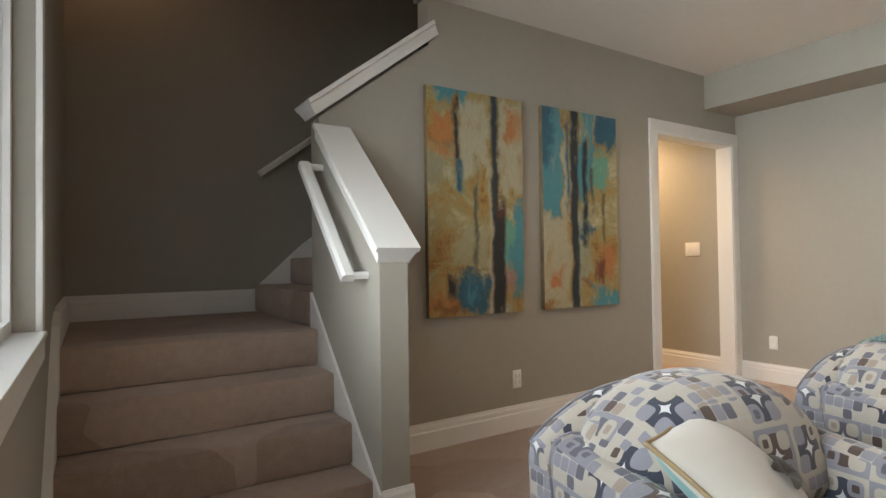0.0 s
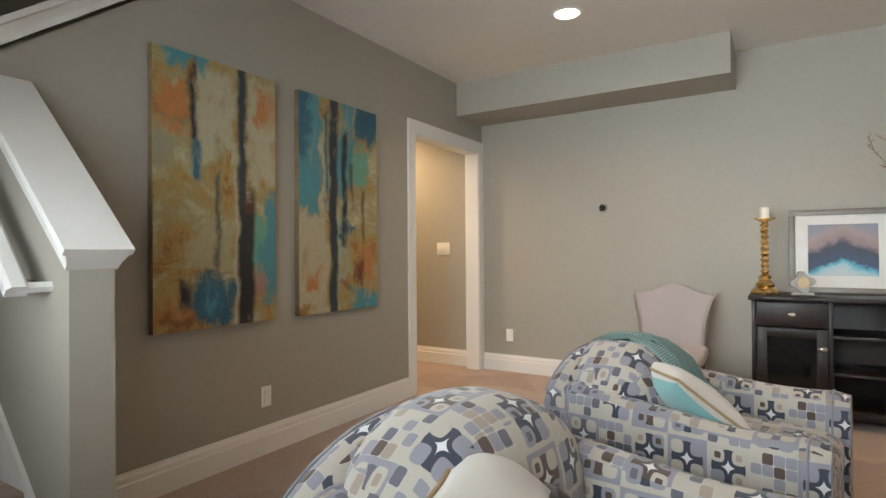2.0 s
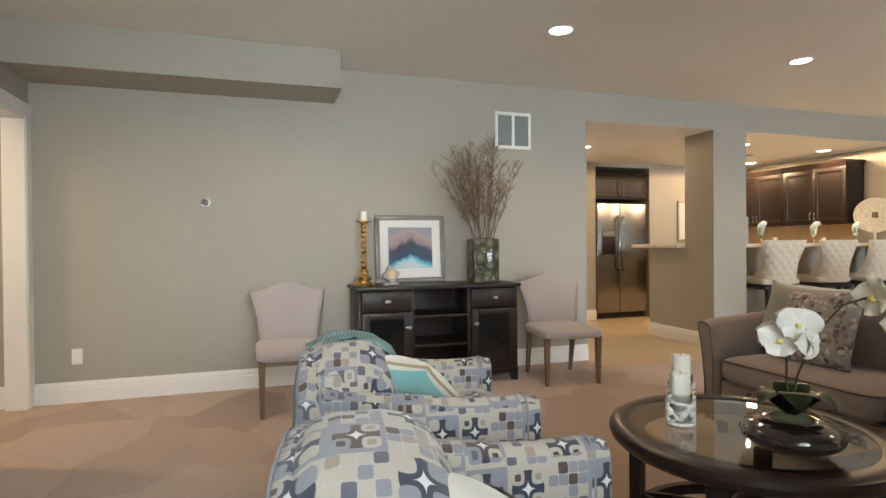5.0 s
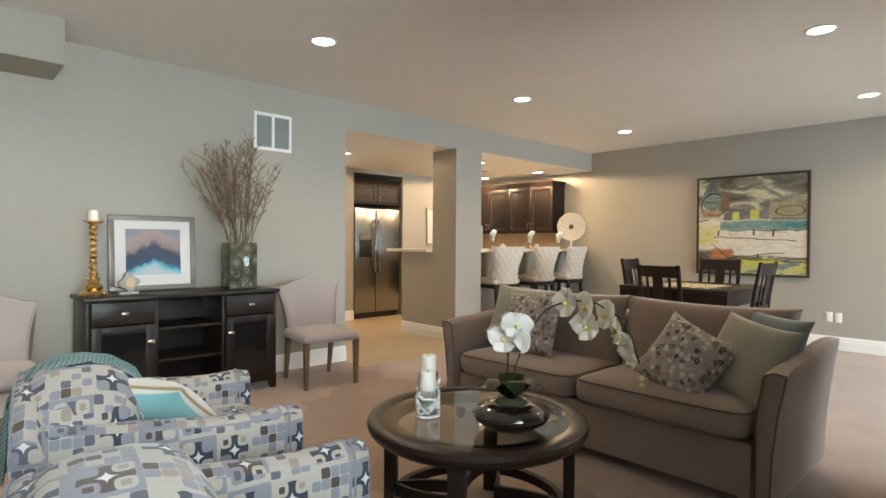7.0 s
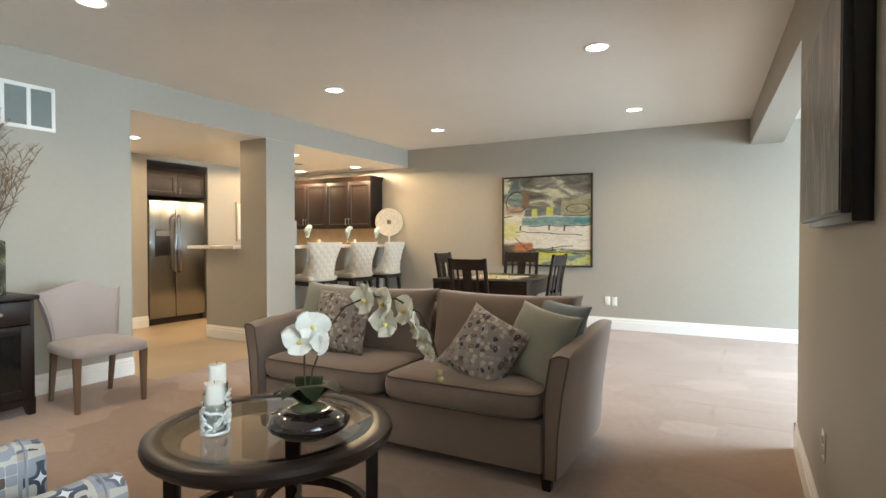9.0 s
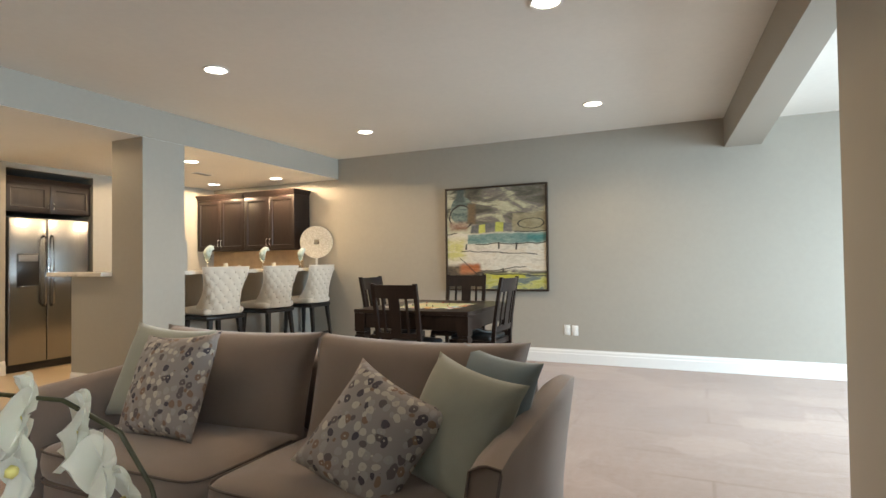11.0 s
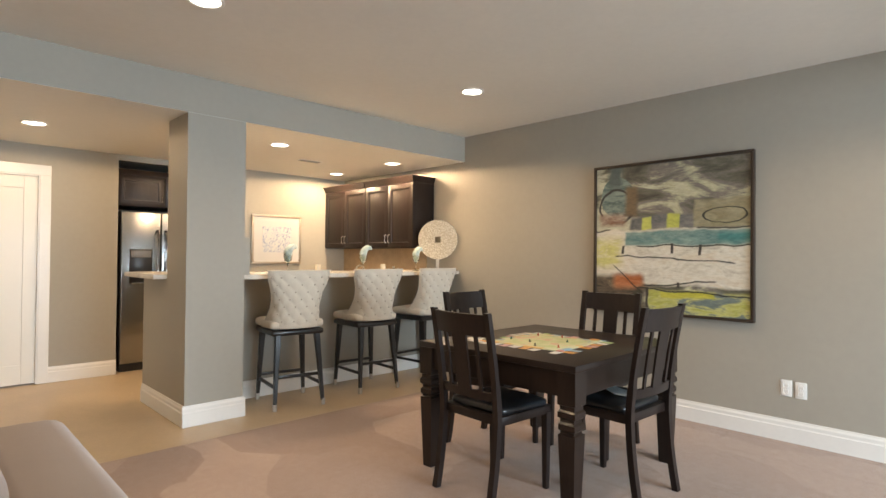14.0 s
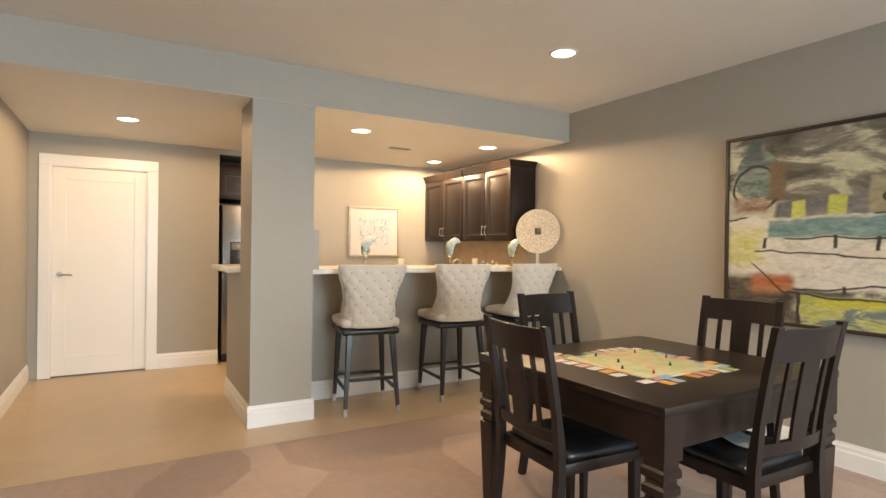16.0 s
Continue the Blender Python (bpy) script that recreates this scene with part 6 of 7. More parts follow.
tap = thing("sink_tap", (6.62, S + 0.30, 0.921), "small chrome bar sink tap with a curved spout", "tap")
part("spout", tube(bmesh.new(), [(0, -0.02, 0), (0, -0.02, 0.16), (0, 0.0, 0.215), (0, 0.05, 0.235), (0, 0.10, 0.215), (0, 0.115, 0.18)], 0.011, 10), M_NICKEL, tap, smooth=True)
part("lever", tube(bmesh.new(), [(0.0, -0.02, 0.12), (0.05, -0.03, 0.19)], 0.007, 8), M_NICKEL, tap)
part("base_ring", lathe(bmesh.new(), [(0.026, 0), (0.026, 0.012), (0.013, 0.02)], 20, (0, -0.02, 0)), M_NICKEL, tap)
M_GREENGLASS = plain("green_glass", (0.03, 0.07, 0.05, 1), 0.08, coat=0.6, bump=0.0)
for k, (x, h) in enumerate([(6.10, 0.19), (6.18, 0.21), (6.28, 0.18), (6.36, 0.20)]):
    b = thing("bottle", (x, S + 0.16, 0.921), "small green glass bottle on the lower counter", "bottle", "bottles on the lower counter")
    part("body", lathe(bmesh.new(), [(0.0001, 0), (0.03, 0), (0.032, 0.01), (0.032, h * 0.55), (0.014, h * 0.75), (0.012, h)], 20), M_GREENGLASS, b, smooth=50)
    part("cap", lathe(bmesh.new(), [(0.014, h - 0.002), (0.014, h + 0.02), (0.0001, h + 0.021)], 16), M_NICKEL, b, "metal cap")


# glasses with folded napkins on the bar
M_NAPKIN = cloth("aqua_napkin", (0.36, 0.56, 0.54, 1), (0.74, 0.80, 0.76, 1), var=0.35, big=14.0)
def napkin_glass():
    ob = thing("napkin_glass", (0, 0, 0), "stemmed glass holding an aqua and white napkin", "wine glass", "napkin glasses on the bar")
    part("glass", lathe(bmesh.new(), [(0.0001, 0), (0.034, 0), (0.032, 0.003), (0.005, 0.008), (0.004, 0.075), (0.012, 0.085), (0.034, 0.115), (0.038, 0.15), (0.034, 0.19), (0.0325, 0.19), (0.036, 0.15), (0.031, 0.117), (0.0001, 0.09)], 24), M_TGLASS, ob, smooth=True)
    bm = bmesh.new()
    rings = []
    for i in range(9):
        f = i / 8
        r = (0.018 + 0.022 * math.sin(min(1, f * 1.5) * math.pi / 2)) * (1.0 if f < 0.75 else 1.0 - (f - 0.75) * 1.3)
        cy = -0.0 - 0.06 * max(0, f - 0.55) ** 1.0 * 2
        rings.append([((r + 0.004 * math.sin(5 * a + i)) * math.cos(a), cy + (r * (1 + 0.5 * max(0, f - 0.5)) + 0.004 * math.cos(4 * a + i)) * math.sin(a), 0.10 + 0.165 * f - 0.04 * max(0, f - 0.8)) for a in [2 * math.pi * k / 16 for k in range(16)]])
    loft(bm, rings)
    part("napkin", bm, M_NAPKIN, ob, "folded aqua and white napkin", smooth=True)
    bm = bmesh.new()
    loft(bm, [[(0.022 * math.cos(a) * s, -0.035 - 0.065 * f, 0.245 - 0.02 * f * f + 0.022 * math.sin(a) * s) for a in [2 * math.pi * k / 12 for k in range(12)]] for f, s in ((0, 1.0), (0.3, 1.1), (0.6, 0.95), (0.85, 0.75), (1.0, 0.3))])
    part("napkin_fold", bm, M_NAPKIN, ob, "drooping napkin point", smooth=True)
    return ob


g0 = napkin_glass()
g0.matrix_basis = pose(5.42, -4.20, BAR_Z + 0.001, 0, 0, 10)
copy_thing(g0, pose(5.42, -5.03, BAR_Z + 0.001, 0, 0, -8))
copy_thing(g0, pose(5.42, -5.74, BAR_Z + 0.001, 0, 0, 4))


def shell_disc():
    ob = thing("disc_sculpture", pose(5.385, -6.035, BAR_Z, 0, 0, -50), "round cream shell disc with a square hole on a stand", "sculpture")
    n = Nodes("cream_shell")
    v = n.coord("Object")
    vo = n.add("TexVoronoi")
    vo.inputs["Scale"].default_value = 60
    n.put(vo.inputs["Vector"], v)
    col = n.ramp(vo.outputs["Distance"], [(0.1, (0.74, 0.68, 0.56, 1)), (0.6, (0.50, 0.43, 0.31, 1))])
    n.bump(vo.outputs["Distance"], 0.8, 0.006)
    ms = n.done(col, 0.5)
    bm = bmesh.new()
    nseg, R, q = 48, 0.222, 0.034
    rows = []
    for x in (-0.011, 0.011):
        outer = [(x, R * math.cos(2 * math.pi * k / nseg), 0.35 + R * math.sin(2 * math.pi * k / nseg)) for k in range(nseg)]
        inner = []
        for k in range(nseg):
            c, s = math.cos(2 * math.pi * k / nseg), math.sin(2 * math.pi * k / nseg)
            m_ = q / max(abs(c), abs(s))
            inner.append((x, m_ * c, 0.35 + m_ * s))
        rows.append((outer, inner))
    loft(bm, [rows[0][0], rows[1][0], rows[1][1], rows[0][1], rows[0][0]], caps=False)
    bmesh.ops.remove_doubles(bm, verts=bm.verts, dist=1e-5)
    part("disc", bm, ms, ob, smooth=40)
    bm = bmesh.new()
    box(bm, -0.045, 0.045, -0.07, 0.07, 0, 0.018, 0.003)
    part("stand", bm, plain("clear_grey_stand", (0.55, 0.52, 0.46, 1), 0.2), ob, "pale stand")
    part("stem", boxes((-0.008, 0.008, -0.015, 0.015, 0.018, 0.145)), bpy.data.materials["clear_grey_stand"], ob, "pale stem")


shell_disc()

for k, y in enumerate((-4.62, -5.42)):
    c = thing("tumbler", (5.60, y, BAR_Z + 0.001), "short frosted tumbler with a pale candle", "tumbler", "tumblers on the bar")
    part("cup", lathe(bmesh.new(), [(0.0001, 0), (0.026, 0), (0.030, 0.07), (0.027, 0.07), (0.024, 0.006), (0.0001, 0.005)], 20), plain("frosted_cup_glass" if k == 0 else "frosted_cup_glass_b", (0.62, 0.55, 0.42, 1), 0.25), c, smooth=50)

pr = thing("framed_print", (K_E, -5.15, 1.478), "silver framed pale botanical print with a wide cream mat", "picture frame")
M_SILVERF = plain("champagne_frame", (0.38, 0.33, 0.26, 1), 0.4, 0.6, var=0.1, vs=20)
w_, h_ = 0.345, 0.315
part("frame", boxes((-0.025, -0.001, -w_, w_, h_ - 0.03, h_), (-0.025, -0.001, -w_, w_, -h_, -h_ + 0.03), (-0.025, -0.001, -w_, -w_ + 0.03, -h_ + 0.03, h_ - 0.03), (-0.025, -0.001, w_ - 0.03, w_, -h_ + 0.03, h_ - 0.03), bevel=0.003), M_SILVERF, pr)
part("mat_board", boxes((-0.014, -0.002, -w_ + 0.03, w_ - 0.03, -h_ + 0.03, h_ - 0.03)), bpy.data.materials["mat_white"], pr, "cream mat board")
n_ = Nodes("pale_branch_print")
_v = n_.coord("Object")
_nz = n_.noise(_v, 16.0, 6.0, 0.75, 1.5)
_m = n_.ramp(_nz, [(0.40, (0.22, 0.26, 0.38, 1)), (0.45, (0.42, 0.46, 0.54, 1)), (0.52, (0.56, 0.56, 0.54, 1))])
part("print", boxes((-0.0165, -0.0145, -0.20, 0.20, -0.165, 0.165)), n_.done(_m, 0.5), pr, "lilac and grey branch print")


# ---- fridge and its cabinet ----
def steel():
    n = Nodes("brushed_steel")
    a = n.noise(n.coord("Object", (1, 1, 60)), 8.0, 3.0, 0.6)
    n.bump(a, 0.06, 0.0005)
    n.b.inputs["Anisotropic"].default_value = 0.5
    return n.done(n.ramp(a, [(0.3, (0.26, 0.26, 0.26, 1)), (0.7, (0.34, 0.34, 0.33, 1))]), 0.26, 1.0)


M_STEEL = steel()
fr = thing("refrigerator", (K_E + 0.02, -3.81, 0), "side-by-side stainless steel refrigerator with a black water dispenser", "refrigerator")
part("cabinet", boxes((0.075, 0.74, -0.44, 0.44, 0.03, 1.74), bevel=0.004), plain("fridge_black_side", (0.02, 0.02, 0.02, 1), 0.5), fr)
part("toe_grille", boxes((0.05, 0.70, -0.43, 0.43, 0.0, 0.085), bevel=0.003), M_BLACKWOOD, fr, "black toe grille")
for y0, y1, nm in ((0.045, 0.44, "freezer"), (-0.44, 0.039, "fridge")):
    d = part("door", boxes((0.0, 0.07, y0, y1, 0.09, 1.74), bevel=0.012, segs=3), M_STEEL, fr, "brushed stainless door")
    hy = 0.085 if y0 > 0 else -0.002
    part("handle", tube(bmesh.new(), [(0.0, hy, 0.72), (-0.05, hy, 0.76), (-0.055, hy, 1.1), (-0.05, hy, 1.50), (0.0, hy, 1.54)], 0.013, 10), M_STEEL, d, "curved steel handle", smooth=True)
dp = part("dispenser", boxes((-0.006, 0.004, 0.13, 0.36, 0.95, 1.33), bevel=0.004), M_BLACKWOOD, fr, "glossy black water dispenser")
part("control_panel", boxes((-0.010, -0.0062, 0.145, 0.345, 1.24, 1.315), bevel=0.002), plain("grey_panel", (0.2, 0.2, 0.2, 1), 0.2), dp, "grey control panel")
part("drip_tray", boxes((-0.03, -0.0062, 0.14, 0.34, 0.945, 0.965), bevel=0.003), M_STEEL, dp, "steel drip tray")
fc = thing("wall_cabinet", (K_E + 0.04, -3.81, 1.80), "espresso double-door cabinet over the refrigerator", "wall cabinet")
part("body", boxes((0.022, 0.70, -0.475, 0.475, 0, 0.34), bevel=0.002), M_ESPRESSO, fc)
for s in (-1, 1):
    a, b = sorted((s * 0.002, s * 0.473))
    bm = panel_door(bmesh.new(), a, b, 0.0, 0.005, 0.335, out=1.0)
    for v in bm.verts:
        v.co = Vector((0.021 - v.co.y, v.co.x, v.co.z))
    d = part("door", bm, M_ESPRESSO, fc)
    part("handle", tube(bmesh.new(), [(0.0, s * 0.035, 0.05), (-0.022, s * 0.035, 0.06), (-0.022, s * 0.035, 0.12), (0.0, s * 0.035, 0.13)], 0.005, 8), M_NICKEL, d, "nickel handle")
part("crown", loft(bmesh.new(), [[(0.022 - k, -0.478, z), (0.5, -0.478, z), (0.5, 0.478, z), (0.022 - k, 0.478, z)] for z, k in ((0.34, 0.0), (0.36, 0.004), (0.39, 0.03), (0.40, 0.034))]), M_ESPRESSO, fc)


# ---- bar stools ----
def bar_stool():
    """Faces local +x, towards the bar."""
    ob = thing("bar_stool", (0, 0, 0), "cream button-tufted bar stool with black wooden legs", "bar stool", "three stools along the bar")
    part("seat", cushion_mesh(-0.205, 0.27, -0.24, 0.24, 0.655, 0.735, 0.02), M_CREAMCLOTH, ob, smooth=True)
    part("seat_frame", boxes((-0.21, 0.255, -0.228, 0.228, 0.605, 0.655), bevel=0.02, segs=3), M_BLACKWOOD, ob)

    def surf(u, f, off):
        """u: -1..1 round the back, f: 0..1 up; off: outwards."""
        z = 0.665 + 0.490 * f
        w = 0.212 - 0.038 * math.sin(math.pi * min(1.0, f * 1.15)) ** 1.2 + 0.03 * f ** 2
        wing = 0.20 * (1 - f) ** 1.6 + 0.05
        y = w * math.sin(u * 1.45) / math.sin(1.45) * 1.02
        x = -0.215 - 0.05 * f + wing * (abs(u) ** 3.0)
        nx, ny = -math.cos(u * 1.3), math.sin(u * 1.3)
        return Vector((x + nx * off, y + ny * off, z))
    bm = bmesh.new()
    nu, nf = 44, 40
    out, inn = [], []
    for j in range(nf + 1):
        f = j / nf
        ro, ri = [], []
        for i in range(nu + 1):
            u = -1 + 2 * i / nu
            a, b = u * 3.0 + f * 4.0, u * 3.0 - f * 4.0
            tuft = (abs(math.sin(math.pi * a)) * abs(math.sin(math.pi * b))) ** 0.5 if abs(u) < 0.93 and 0.05 < f < 0.95 else 0.5
            ro.append(bm.verts.new(surf(u, f, 0.022 + 0.012 * tuft)))
            ri.append(bm.verts.new(surf(u, f, -0.022)))
        out.append(ro)
        inn.append(ri)
    for g, fl_ in ((out, False), (inn, True)):
        for j in range(nf):
            for i in range(nu):
                q = (g[j][i], g[j][i + 1], g[j + 1][i + 1], g[j + 1][i])
                bm.faces.new(q[::-1] if fl_ else q)
    for j in range(nf):
        bm.faces.new((out[j][0], inn[j][0], inn[j + 1][0], out[j + 1][0]))
        bm.faces.new((inn[j][nu], out[j][nu], out[j + 1][nu], inn[j + 1][nu]))
    for i in range(nu):
        bm.faces.new((out[0][i + 1], inn[0][i + 1], inn[0][i], out[0][i]))
        bm.faces.new((out[nf][i], inn[nf][i], inn[nf][i + 1], out[nf][i + 1]))
    part("backrest", bm, M_CREAMCLOTH, ob, smooth=True)
    bt_ = bmesh.new()
    bmesh.ops.create_icosphere(bt_, subdivisions=1, radius=0.008)
    mb = bpy.data.materials.get("beige_button") or plain("beige_button", (0.36, 0.31, 0.24, 1), 0.6)
    first = None
    for ja in range(-8, 9):
        for jb in range(-8, 9):
            u, f = (ja + jb) / 6.0, (ja - jb) / 8.0
            if abs(u) < 0.9 and 0.06 < f < 0.94:
                if first is None:
                    first = part("button", bt_, mb, ob, "beige tufting button", smooth=True, m=Matrix.Translation(surf(u, f, 0.024)))
                else:
                    b2 = new("button", first.data)
                    b2.parent = ob
                    b2.matrix_basis = Matrix.Translation(surf(u, f, 0.024))
    for sgn in (-1, 1):
        part("piping", tube(bmesh.new(), [surf(sgn * 0.99, k / 10, 0.026) for k in range(11)], 0.006, 6), M_CREAMCLOTH, ob, smooth=True)
    for x0, x1, y0, y1 in ((0.23, 0.20, 0.21, 0.18), (0.23, 0.20, -0.21, -0.18), (-0.24, -0.18, 0.21, 0.17), (-0.24, -0.18, -0.21, -0.17)):
        lg = part("leg", round_post(bmesh.new(), (x0, y0, 0.0), (x1, y1, 0.61), 0.026, 0.046), M_BLACKWOOD, ob, "black tapered leg")
        part("foot_cap", round_post(bmesh.new(), (x0, y0, -0.0), (x0 * 0.995, y0 * 0.995, 0.055), 0.029, 0.031), M_NICKEL, lg, "nickel foot cap")
    for q in ((-0.205, -0.185, -0.19, 0.19, 0.25, 0.275), (0.205, 0.225, -0.19, 0.19, 0.21, 0.235)):
        part("stretcher", boxes(q, bevel=0.003), M_BLACKWOOD, ob)
    for y in (-0.195, 0.195):
        part("stretcher", boxes((-0.21, 0.21, y - 0.01, y + 0.01, 0.17, 0.195), bevel=0.003), M_BLACKWOOD, ob)
    return ob


st = bar_stool()
st.matrix_basis = pose(5.27, -4.15, 0, 0, 0, -9)
copy_thing(st, pose(5.295, -4.985, 0, 0, 0, -4))
copy_thing(st, pose(5.32, -5.76, 0, 0, 0, 3))


# ---- game table and its chairs ----
TB = pose(2.88, -4.63, 0, 0, 0, 1)


def game_table():
    ob = thing("dining_table", TB, "square espresso wooden table with turned block legs", "table")
    w, h = 0.548, 0.61
    part("tabletop", boxes((-w, w, -h, h, 0.728, 0.762), bevel=0.004), M_ESPRESSO2, ob)
    part("apron", boxes((-w + 0.03, w - 0.03, -h + 0.02, -h + 0.045, 0.60, 0.727)), M_ESPRESSO2, ob)
    part("apron", boxes((-w + 0.03, w - 0.03, h - 0.045, h - 0.02, 0.60, 0.727)), M_ESPRESSO2, ob)
    part("apron", boxes((-w + 0.02, -w + 0.045, -h + 0.046, h - 0.046, 0.60, 0.727)), M_ESPRESSO2, ob)
    part("apron", boxes((w - 0.045, w - 0.02, -h + 0.046, h - 0.046, 0.60, 0.727)), M_ESPRESSO2, ob)
    for sx in (-1, 1):
        for sy in (-1, 1):
            bm = bmesh.new()
            x, y = sx * (w - 0.055), sy * (h - 0.055)
            sizes = [(0.0, 0.062), (0.02, 0.066), (0.42, 0.094), (0.425, 0.074), (0.435, 0.074), (0.445, 0.092), (0.47, 0.092), (0.48, 0.074), (0.495, 0.074), (0.505, 0.098), (0.53, 0.098), (0.54, 0.082), (0.56, 0.082), (0.565, 0.100), (0.727, 0.100)]
            loft(bm, [[(x - s / 2, y - s / 2, z), (x + s / 2, y - s / 2, z), (x + s / 2, y + s / 2, z), (x - s / 2, y + s / 2, z)] for z, s in sizes])
            part("leg", bm, M_ESPRESSO2, ob, "square turned block leg")
    return ob


game_table()


def dining_chair():
    """Faces local +y, its back at -y."""
    ob = thing("dining_chair", (0, 0, 0), "espresso slat-back chair with a black leather seat", "dining chair", "chairs round the game table")
    part("seat_frame", boxes((-0.215, 0.215, -0.20, 0.22, 0.40, 0.445), bevel=0.004), M_ESPRESSO, ob)
    part("seat", cushion_mesh(-0.205, 0.205, -0.17, 0.225, 0.435, 0.485, 0.012), M_BLACKLEATHER, ob, "black leather seat pad", smooth=True)

    def back_y(z):
        return -0.205 - (0.20 * (z - 0.45) ** 1.35 if z > 0.45 else 0.22 * (0.45 - z) ** 1.8)
    for x in (-0.205, 0.205):
        bm = bmesh.new()
        rings = []
        for k in range(15):
            z = 0.965 * k / 14
            y = back_y(z)
            d = 0.026 if z > 0.6 else 0.034
            hw = 0.018
            rings.append([(x - hw, y - d / 2, z), (x + hw, y - d / 2, z), (x + hw, y + d / 2, z), (x - hw, y + d / 2, z)])
        loft(bm, rings)
        part("rear_leg", bm, M_ESPRESSO, ob, smooth=30)
        part("front_leg", round_post(bmesh.new(), (x * 0.98, 0.195, 0), (x * 0.98, 0.195, 0.41), 0.030, 0.042), M_ESPRESSO, ob)

    def curved_rail(z0, z1, bow, th):
        bm = bmesh.new()
        rings = []
        for k in range(9):
            u = -1 + k / 4
            x = 0.19 * u
            b = -bow * (1 - u * u)
            rings.append([(x, back_y(z) + b + s * th / 2, z) for z, s in ((z0, -1), (z0, 1), (z1, 1), (z1, -1))])
        return loft(bm, rings)
    part("crest_rail", curved_rail(0.845, 0.955, 0.03, 0.022), M_ESPRESSO, ob)
    part("lower_rail", curved_rail(0.52, 0.565, 0.02, 0.02), M_ESPRESSO, ob)
    for x, w in ((-0.115, 0.022), (0.0, 0.095), (0.115, 0.022), (-0.075, 0.0), (0.075, 0.0)):
        if not w:
            continue
        bm = bmesh.new()
        rings = []
        for k in range(7):
            z = 0.56 + 0.29 * k / 6
            ww = w * (1 + (0.10 if w > 0.05 else 0) * (k / 6))
            b = -0.025 * (1 - (x / 0.19) ** 2)
            rings.append([(x - ww / 2, back_y(z) + b - 0.006, z), (x + ww / 2, back_y(z) + b - 0.006, z), (x + ww / 2, back_y(z) + b + 0.006, z), (x - ww / 2, back_y(z) + b + 0.006, z)])
        loft(bm, rings)
        part("splat" if w > 0.05 else "slat", bm, M_ESPRESSO, ob)
    return ob


dc = dining_chair()
dc.matrix_basis = pose(2.895, -4.125, 0, 0, 0, 180 - 3) @ Matrix.Diagonal((1, 1, 1.035, 1))
copy_thing(dc, pose(2.435, -4.615, 0, 0, 0, -90 - 2) @ Matrix.Diagonal((1, 1, 1.035, 1)))
copy_thing(dc, pose(2.88, -5.12, 0, 0, 0, 3) @ Matrix.Diagonal((1, 1, 1.035, 1)))
copy_thing(dc, pose(3.35, -4.66, 0, 0, 0, 90 + 4) @ Matrix.Diagonal((1, 1, 1.035, 1)))

# board game on the table
gb = thing("board_game", TB @ pose(-0.015, 0.075, 0.7625, 0, 0, 3), "pastel green board game with coloured cards round its edge", "board game")
n_ = Nodes("game_board_face")
_x, _y, _z = n_.sep(n_.coord("Object"))
_d = n_.math("MAXIMUM", n_.math("ABSOLUTE", _x), n_.math("ABSOLUTE", _y))
_cell = n_.add("TexWhiteNoise", noise_dimensions="2D")
_fl = n_.add("VectorMath", operation="FLOOR")
n_.put(_fl.inputs[0], n_.coord("Object", (23, 23, 1)))
n_.put(_cell.inputs["Vector"], _fl.outputs[0])
_cc = n_.ramp(_cell.outputs["Value"], [(0.0, (0.62, 0.62, 0.40, 1)), (0.45, (0.70, 0.50, 0.20, 1)), (0.6, (0.62, 0.64, 0.42, 1)), (0.8, (0.28, 0.42, 0.48, 1)), (0.9, (0.60, 0.25, 0.20, 1))], "CONSTANT")
_in = n_.noise(n_.coord("Object"), 9.0, 3.0)
_ic = n_.ramp(_in, [(0.40, (0.50, 0.56, 0.26, 1)), (0.55, (0.62, 0.64, 0.38, 1)), (0.62, (0.66, 0.46, 0.30, 1))])
part("board", boxes((-0.25, 0.25, -0.25, 0.25, 0.0, 0.006), bevel=0.001), n_.done(n_.mix(n_.math("GREATER_THAN", _d, 0.205), _ic, _cc), 0.4), gb)
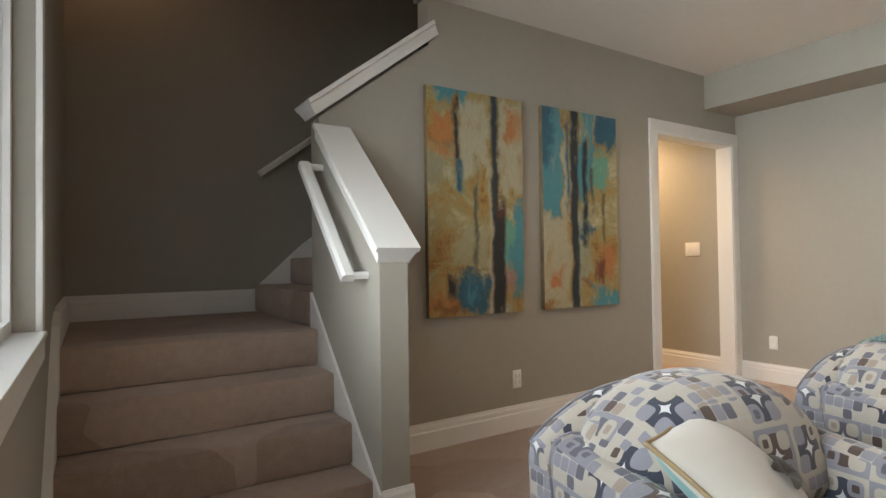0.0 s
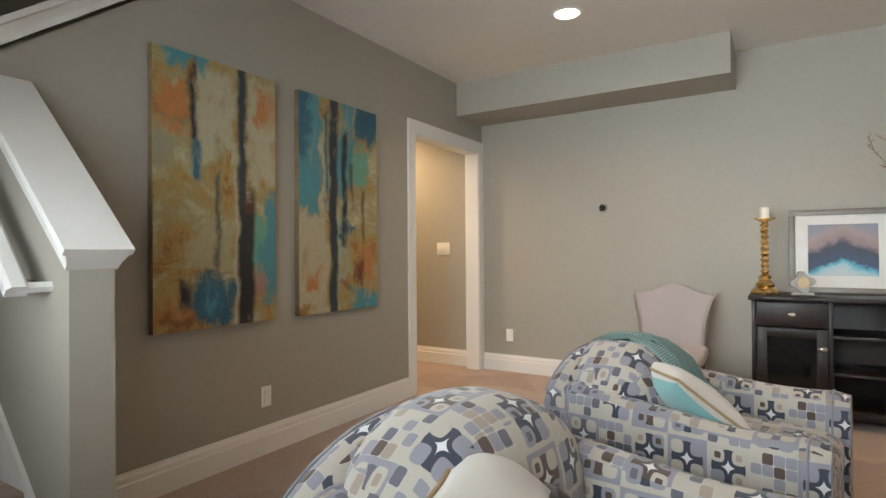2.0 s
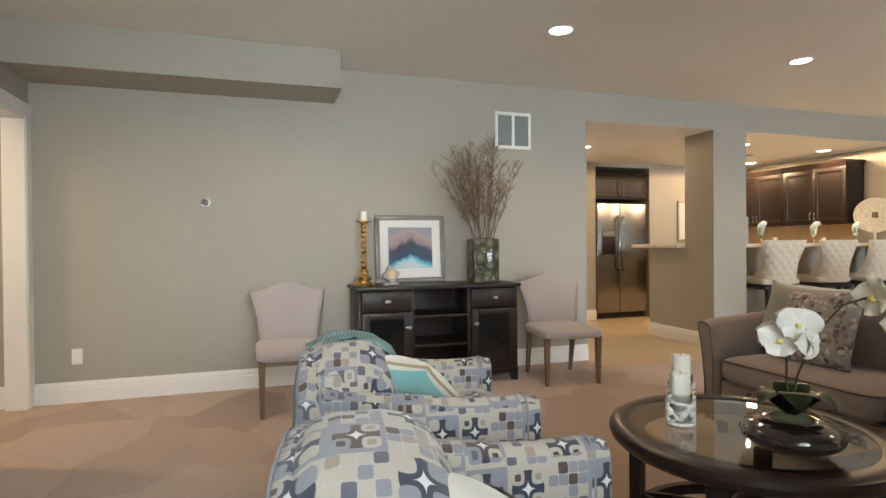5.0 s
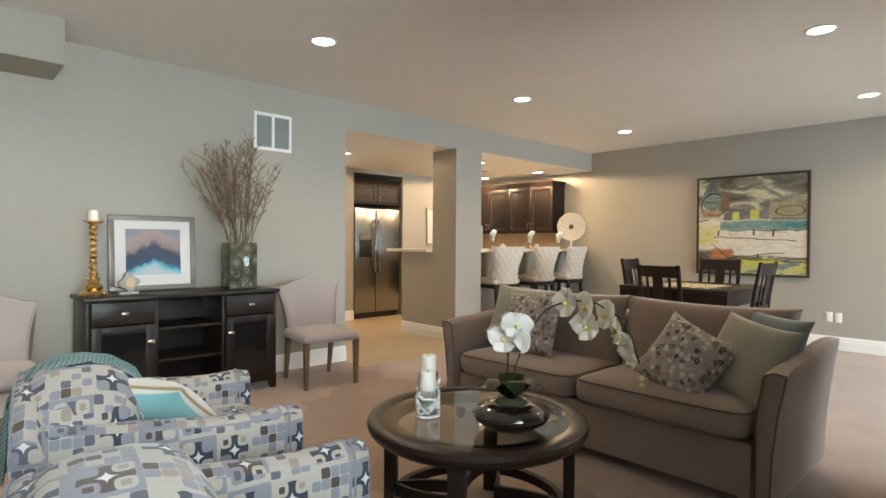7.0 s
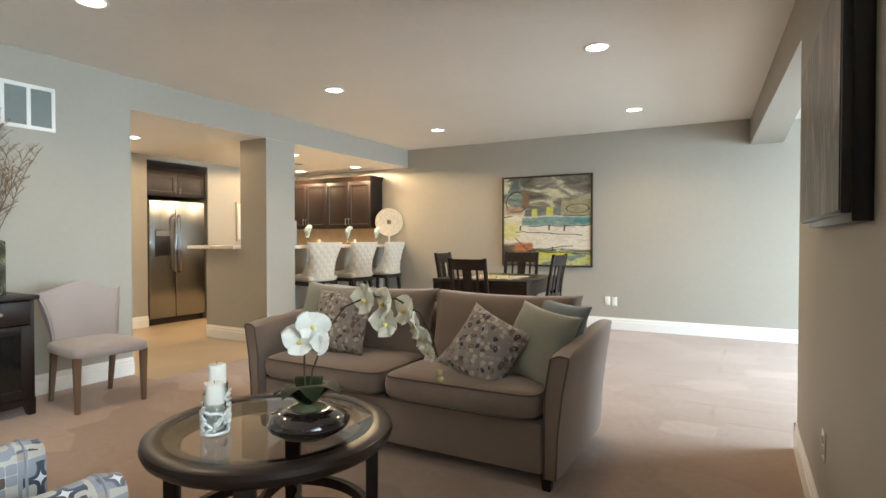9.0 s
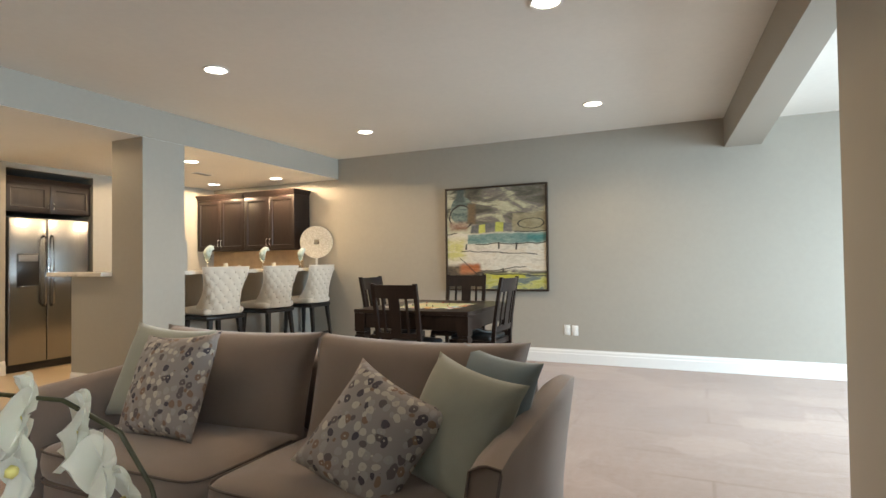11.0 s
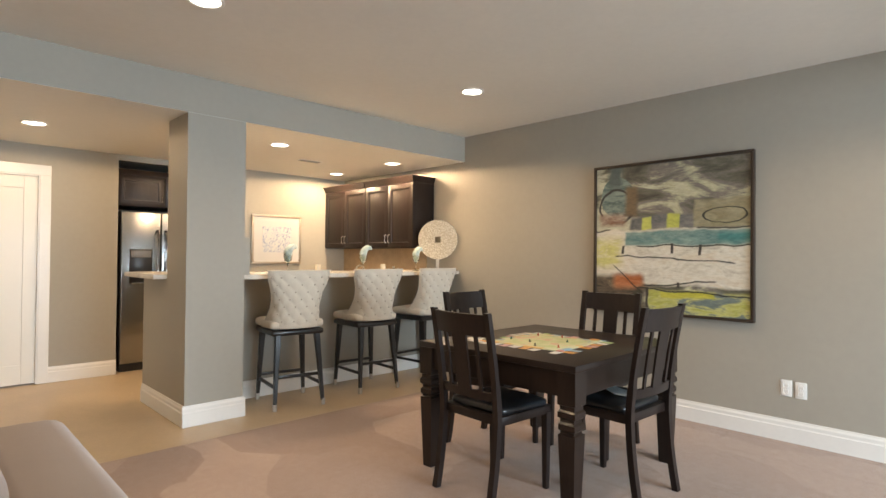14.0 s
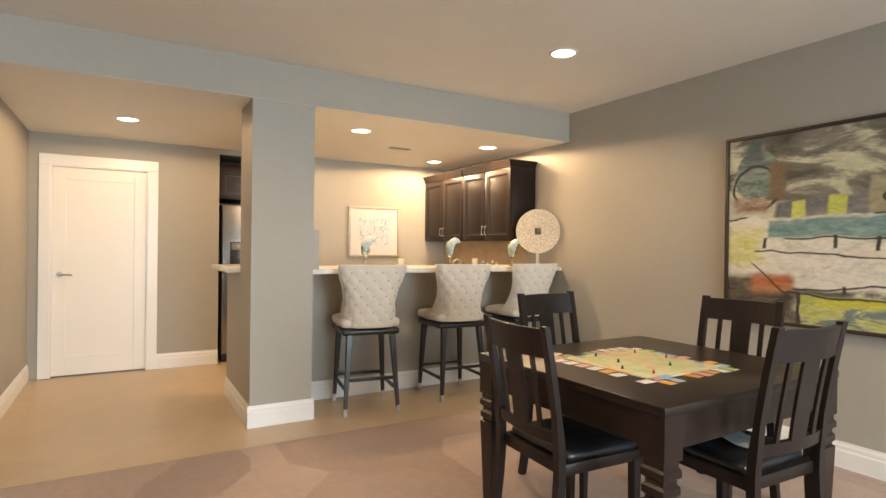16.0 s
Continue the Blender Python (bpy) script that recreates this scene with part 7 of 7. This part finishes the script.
cardm = [plain("card_" + nm, c, 0.5, var=0.03) for nm, c in (("white", (0.75, 0.73, 0.68, 1)), ("orange", (0.72, 0.36, 0.10, 1)), ("blue", (0.35, 0.48, 0.60, 1)), ("pink", (0.66, 0.42, 0.40, 1)), ("green", (0.42, 0.55, 0.25, 1)))]
rnd = random.Random(8)
for side in range(4):
    for k in range(8):
        if rnd.random() < 0.2:
            continue
        u = -0.24 + 0.068 * k
        m = pose(0, 0, 0, 0, 0, 90 * side) @ pose(u, 0.285 + rnd.uniform(-0.01, 0.012), 0.0005, 0, 0, rnd.uniform(-7, 7))
        part("card", boxes((-0.024, 0.024, -0.034, 0.034, 0, 0.0015)), rnd.choice(cardm), gb, "small coloured card", smooth=False, m=m)
pawns = [plain("token_" + nm, c, 0.3) for nm, c in (("red", (0.4, 0.04, 0.02, 1)), ("green", (0.03, 0.09, 0.04, 1)), ("black", (0.02, 0.02, 0.02, 1)))]
for k, (x, y) in enumerate([(0.16, -0.17), (-0.12, -0.05), (0.05, 0.10), (-0.18, 0.16), (0.2, 0.08), (-0.05, 0.2), (0.0, -0.2)]):
    part("token", lathe(bmesh.new(), [(0.0001, 0), (0.011, 0), (0.009, 0.006), (0.005, 0.014), (0.007, 0.02), (0.0001, 0.026)], 12), pawns[k % 3], gb, "small game token", m=Matrix.Translation((x, y, 0.0063)) @ Matrix.Scale(0.65, 4))
for k, (x, y, a) in enumerate([(0.36, 0.30, 20), (0.30, 0.36, -10)]):
    nt = thing("paper_note", TB @ pose(x, y, 0.7625, 0, 0, a), "small cream paper card on the table", "paper", "papers on the table")
    part("sheet", boxes((-0.05, 0.05, -0.035, 0.035, 0, 0.002)), cardm[0], nt)
mag = thing("magazine", pose(2.465, -4.595, 0.524, 4, 0, 20), "pale blue folded magazine on a black leather seat", "magazine")
bm = bmesh.new()
loft(bm, [[(x, -0.10, 0.002 + h), (x, 0.10, 0.002 + h), (x, 0.10, h + 0.005), (x, -0.10, h + 0.005)] for x, h in ((-0.14, 0.0), (-0.06, 0.004), (0.0, 0.028), (0.03, 0.012), (0.13, 0.0))])
part("cover", bm, plain("pale_blue_paper", (0.42, 0.50, 0.55, 1), 0.3, var=0.25, vs=16), mag)
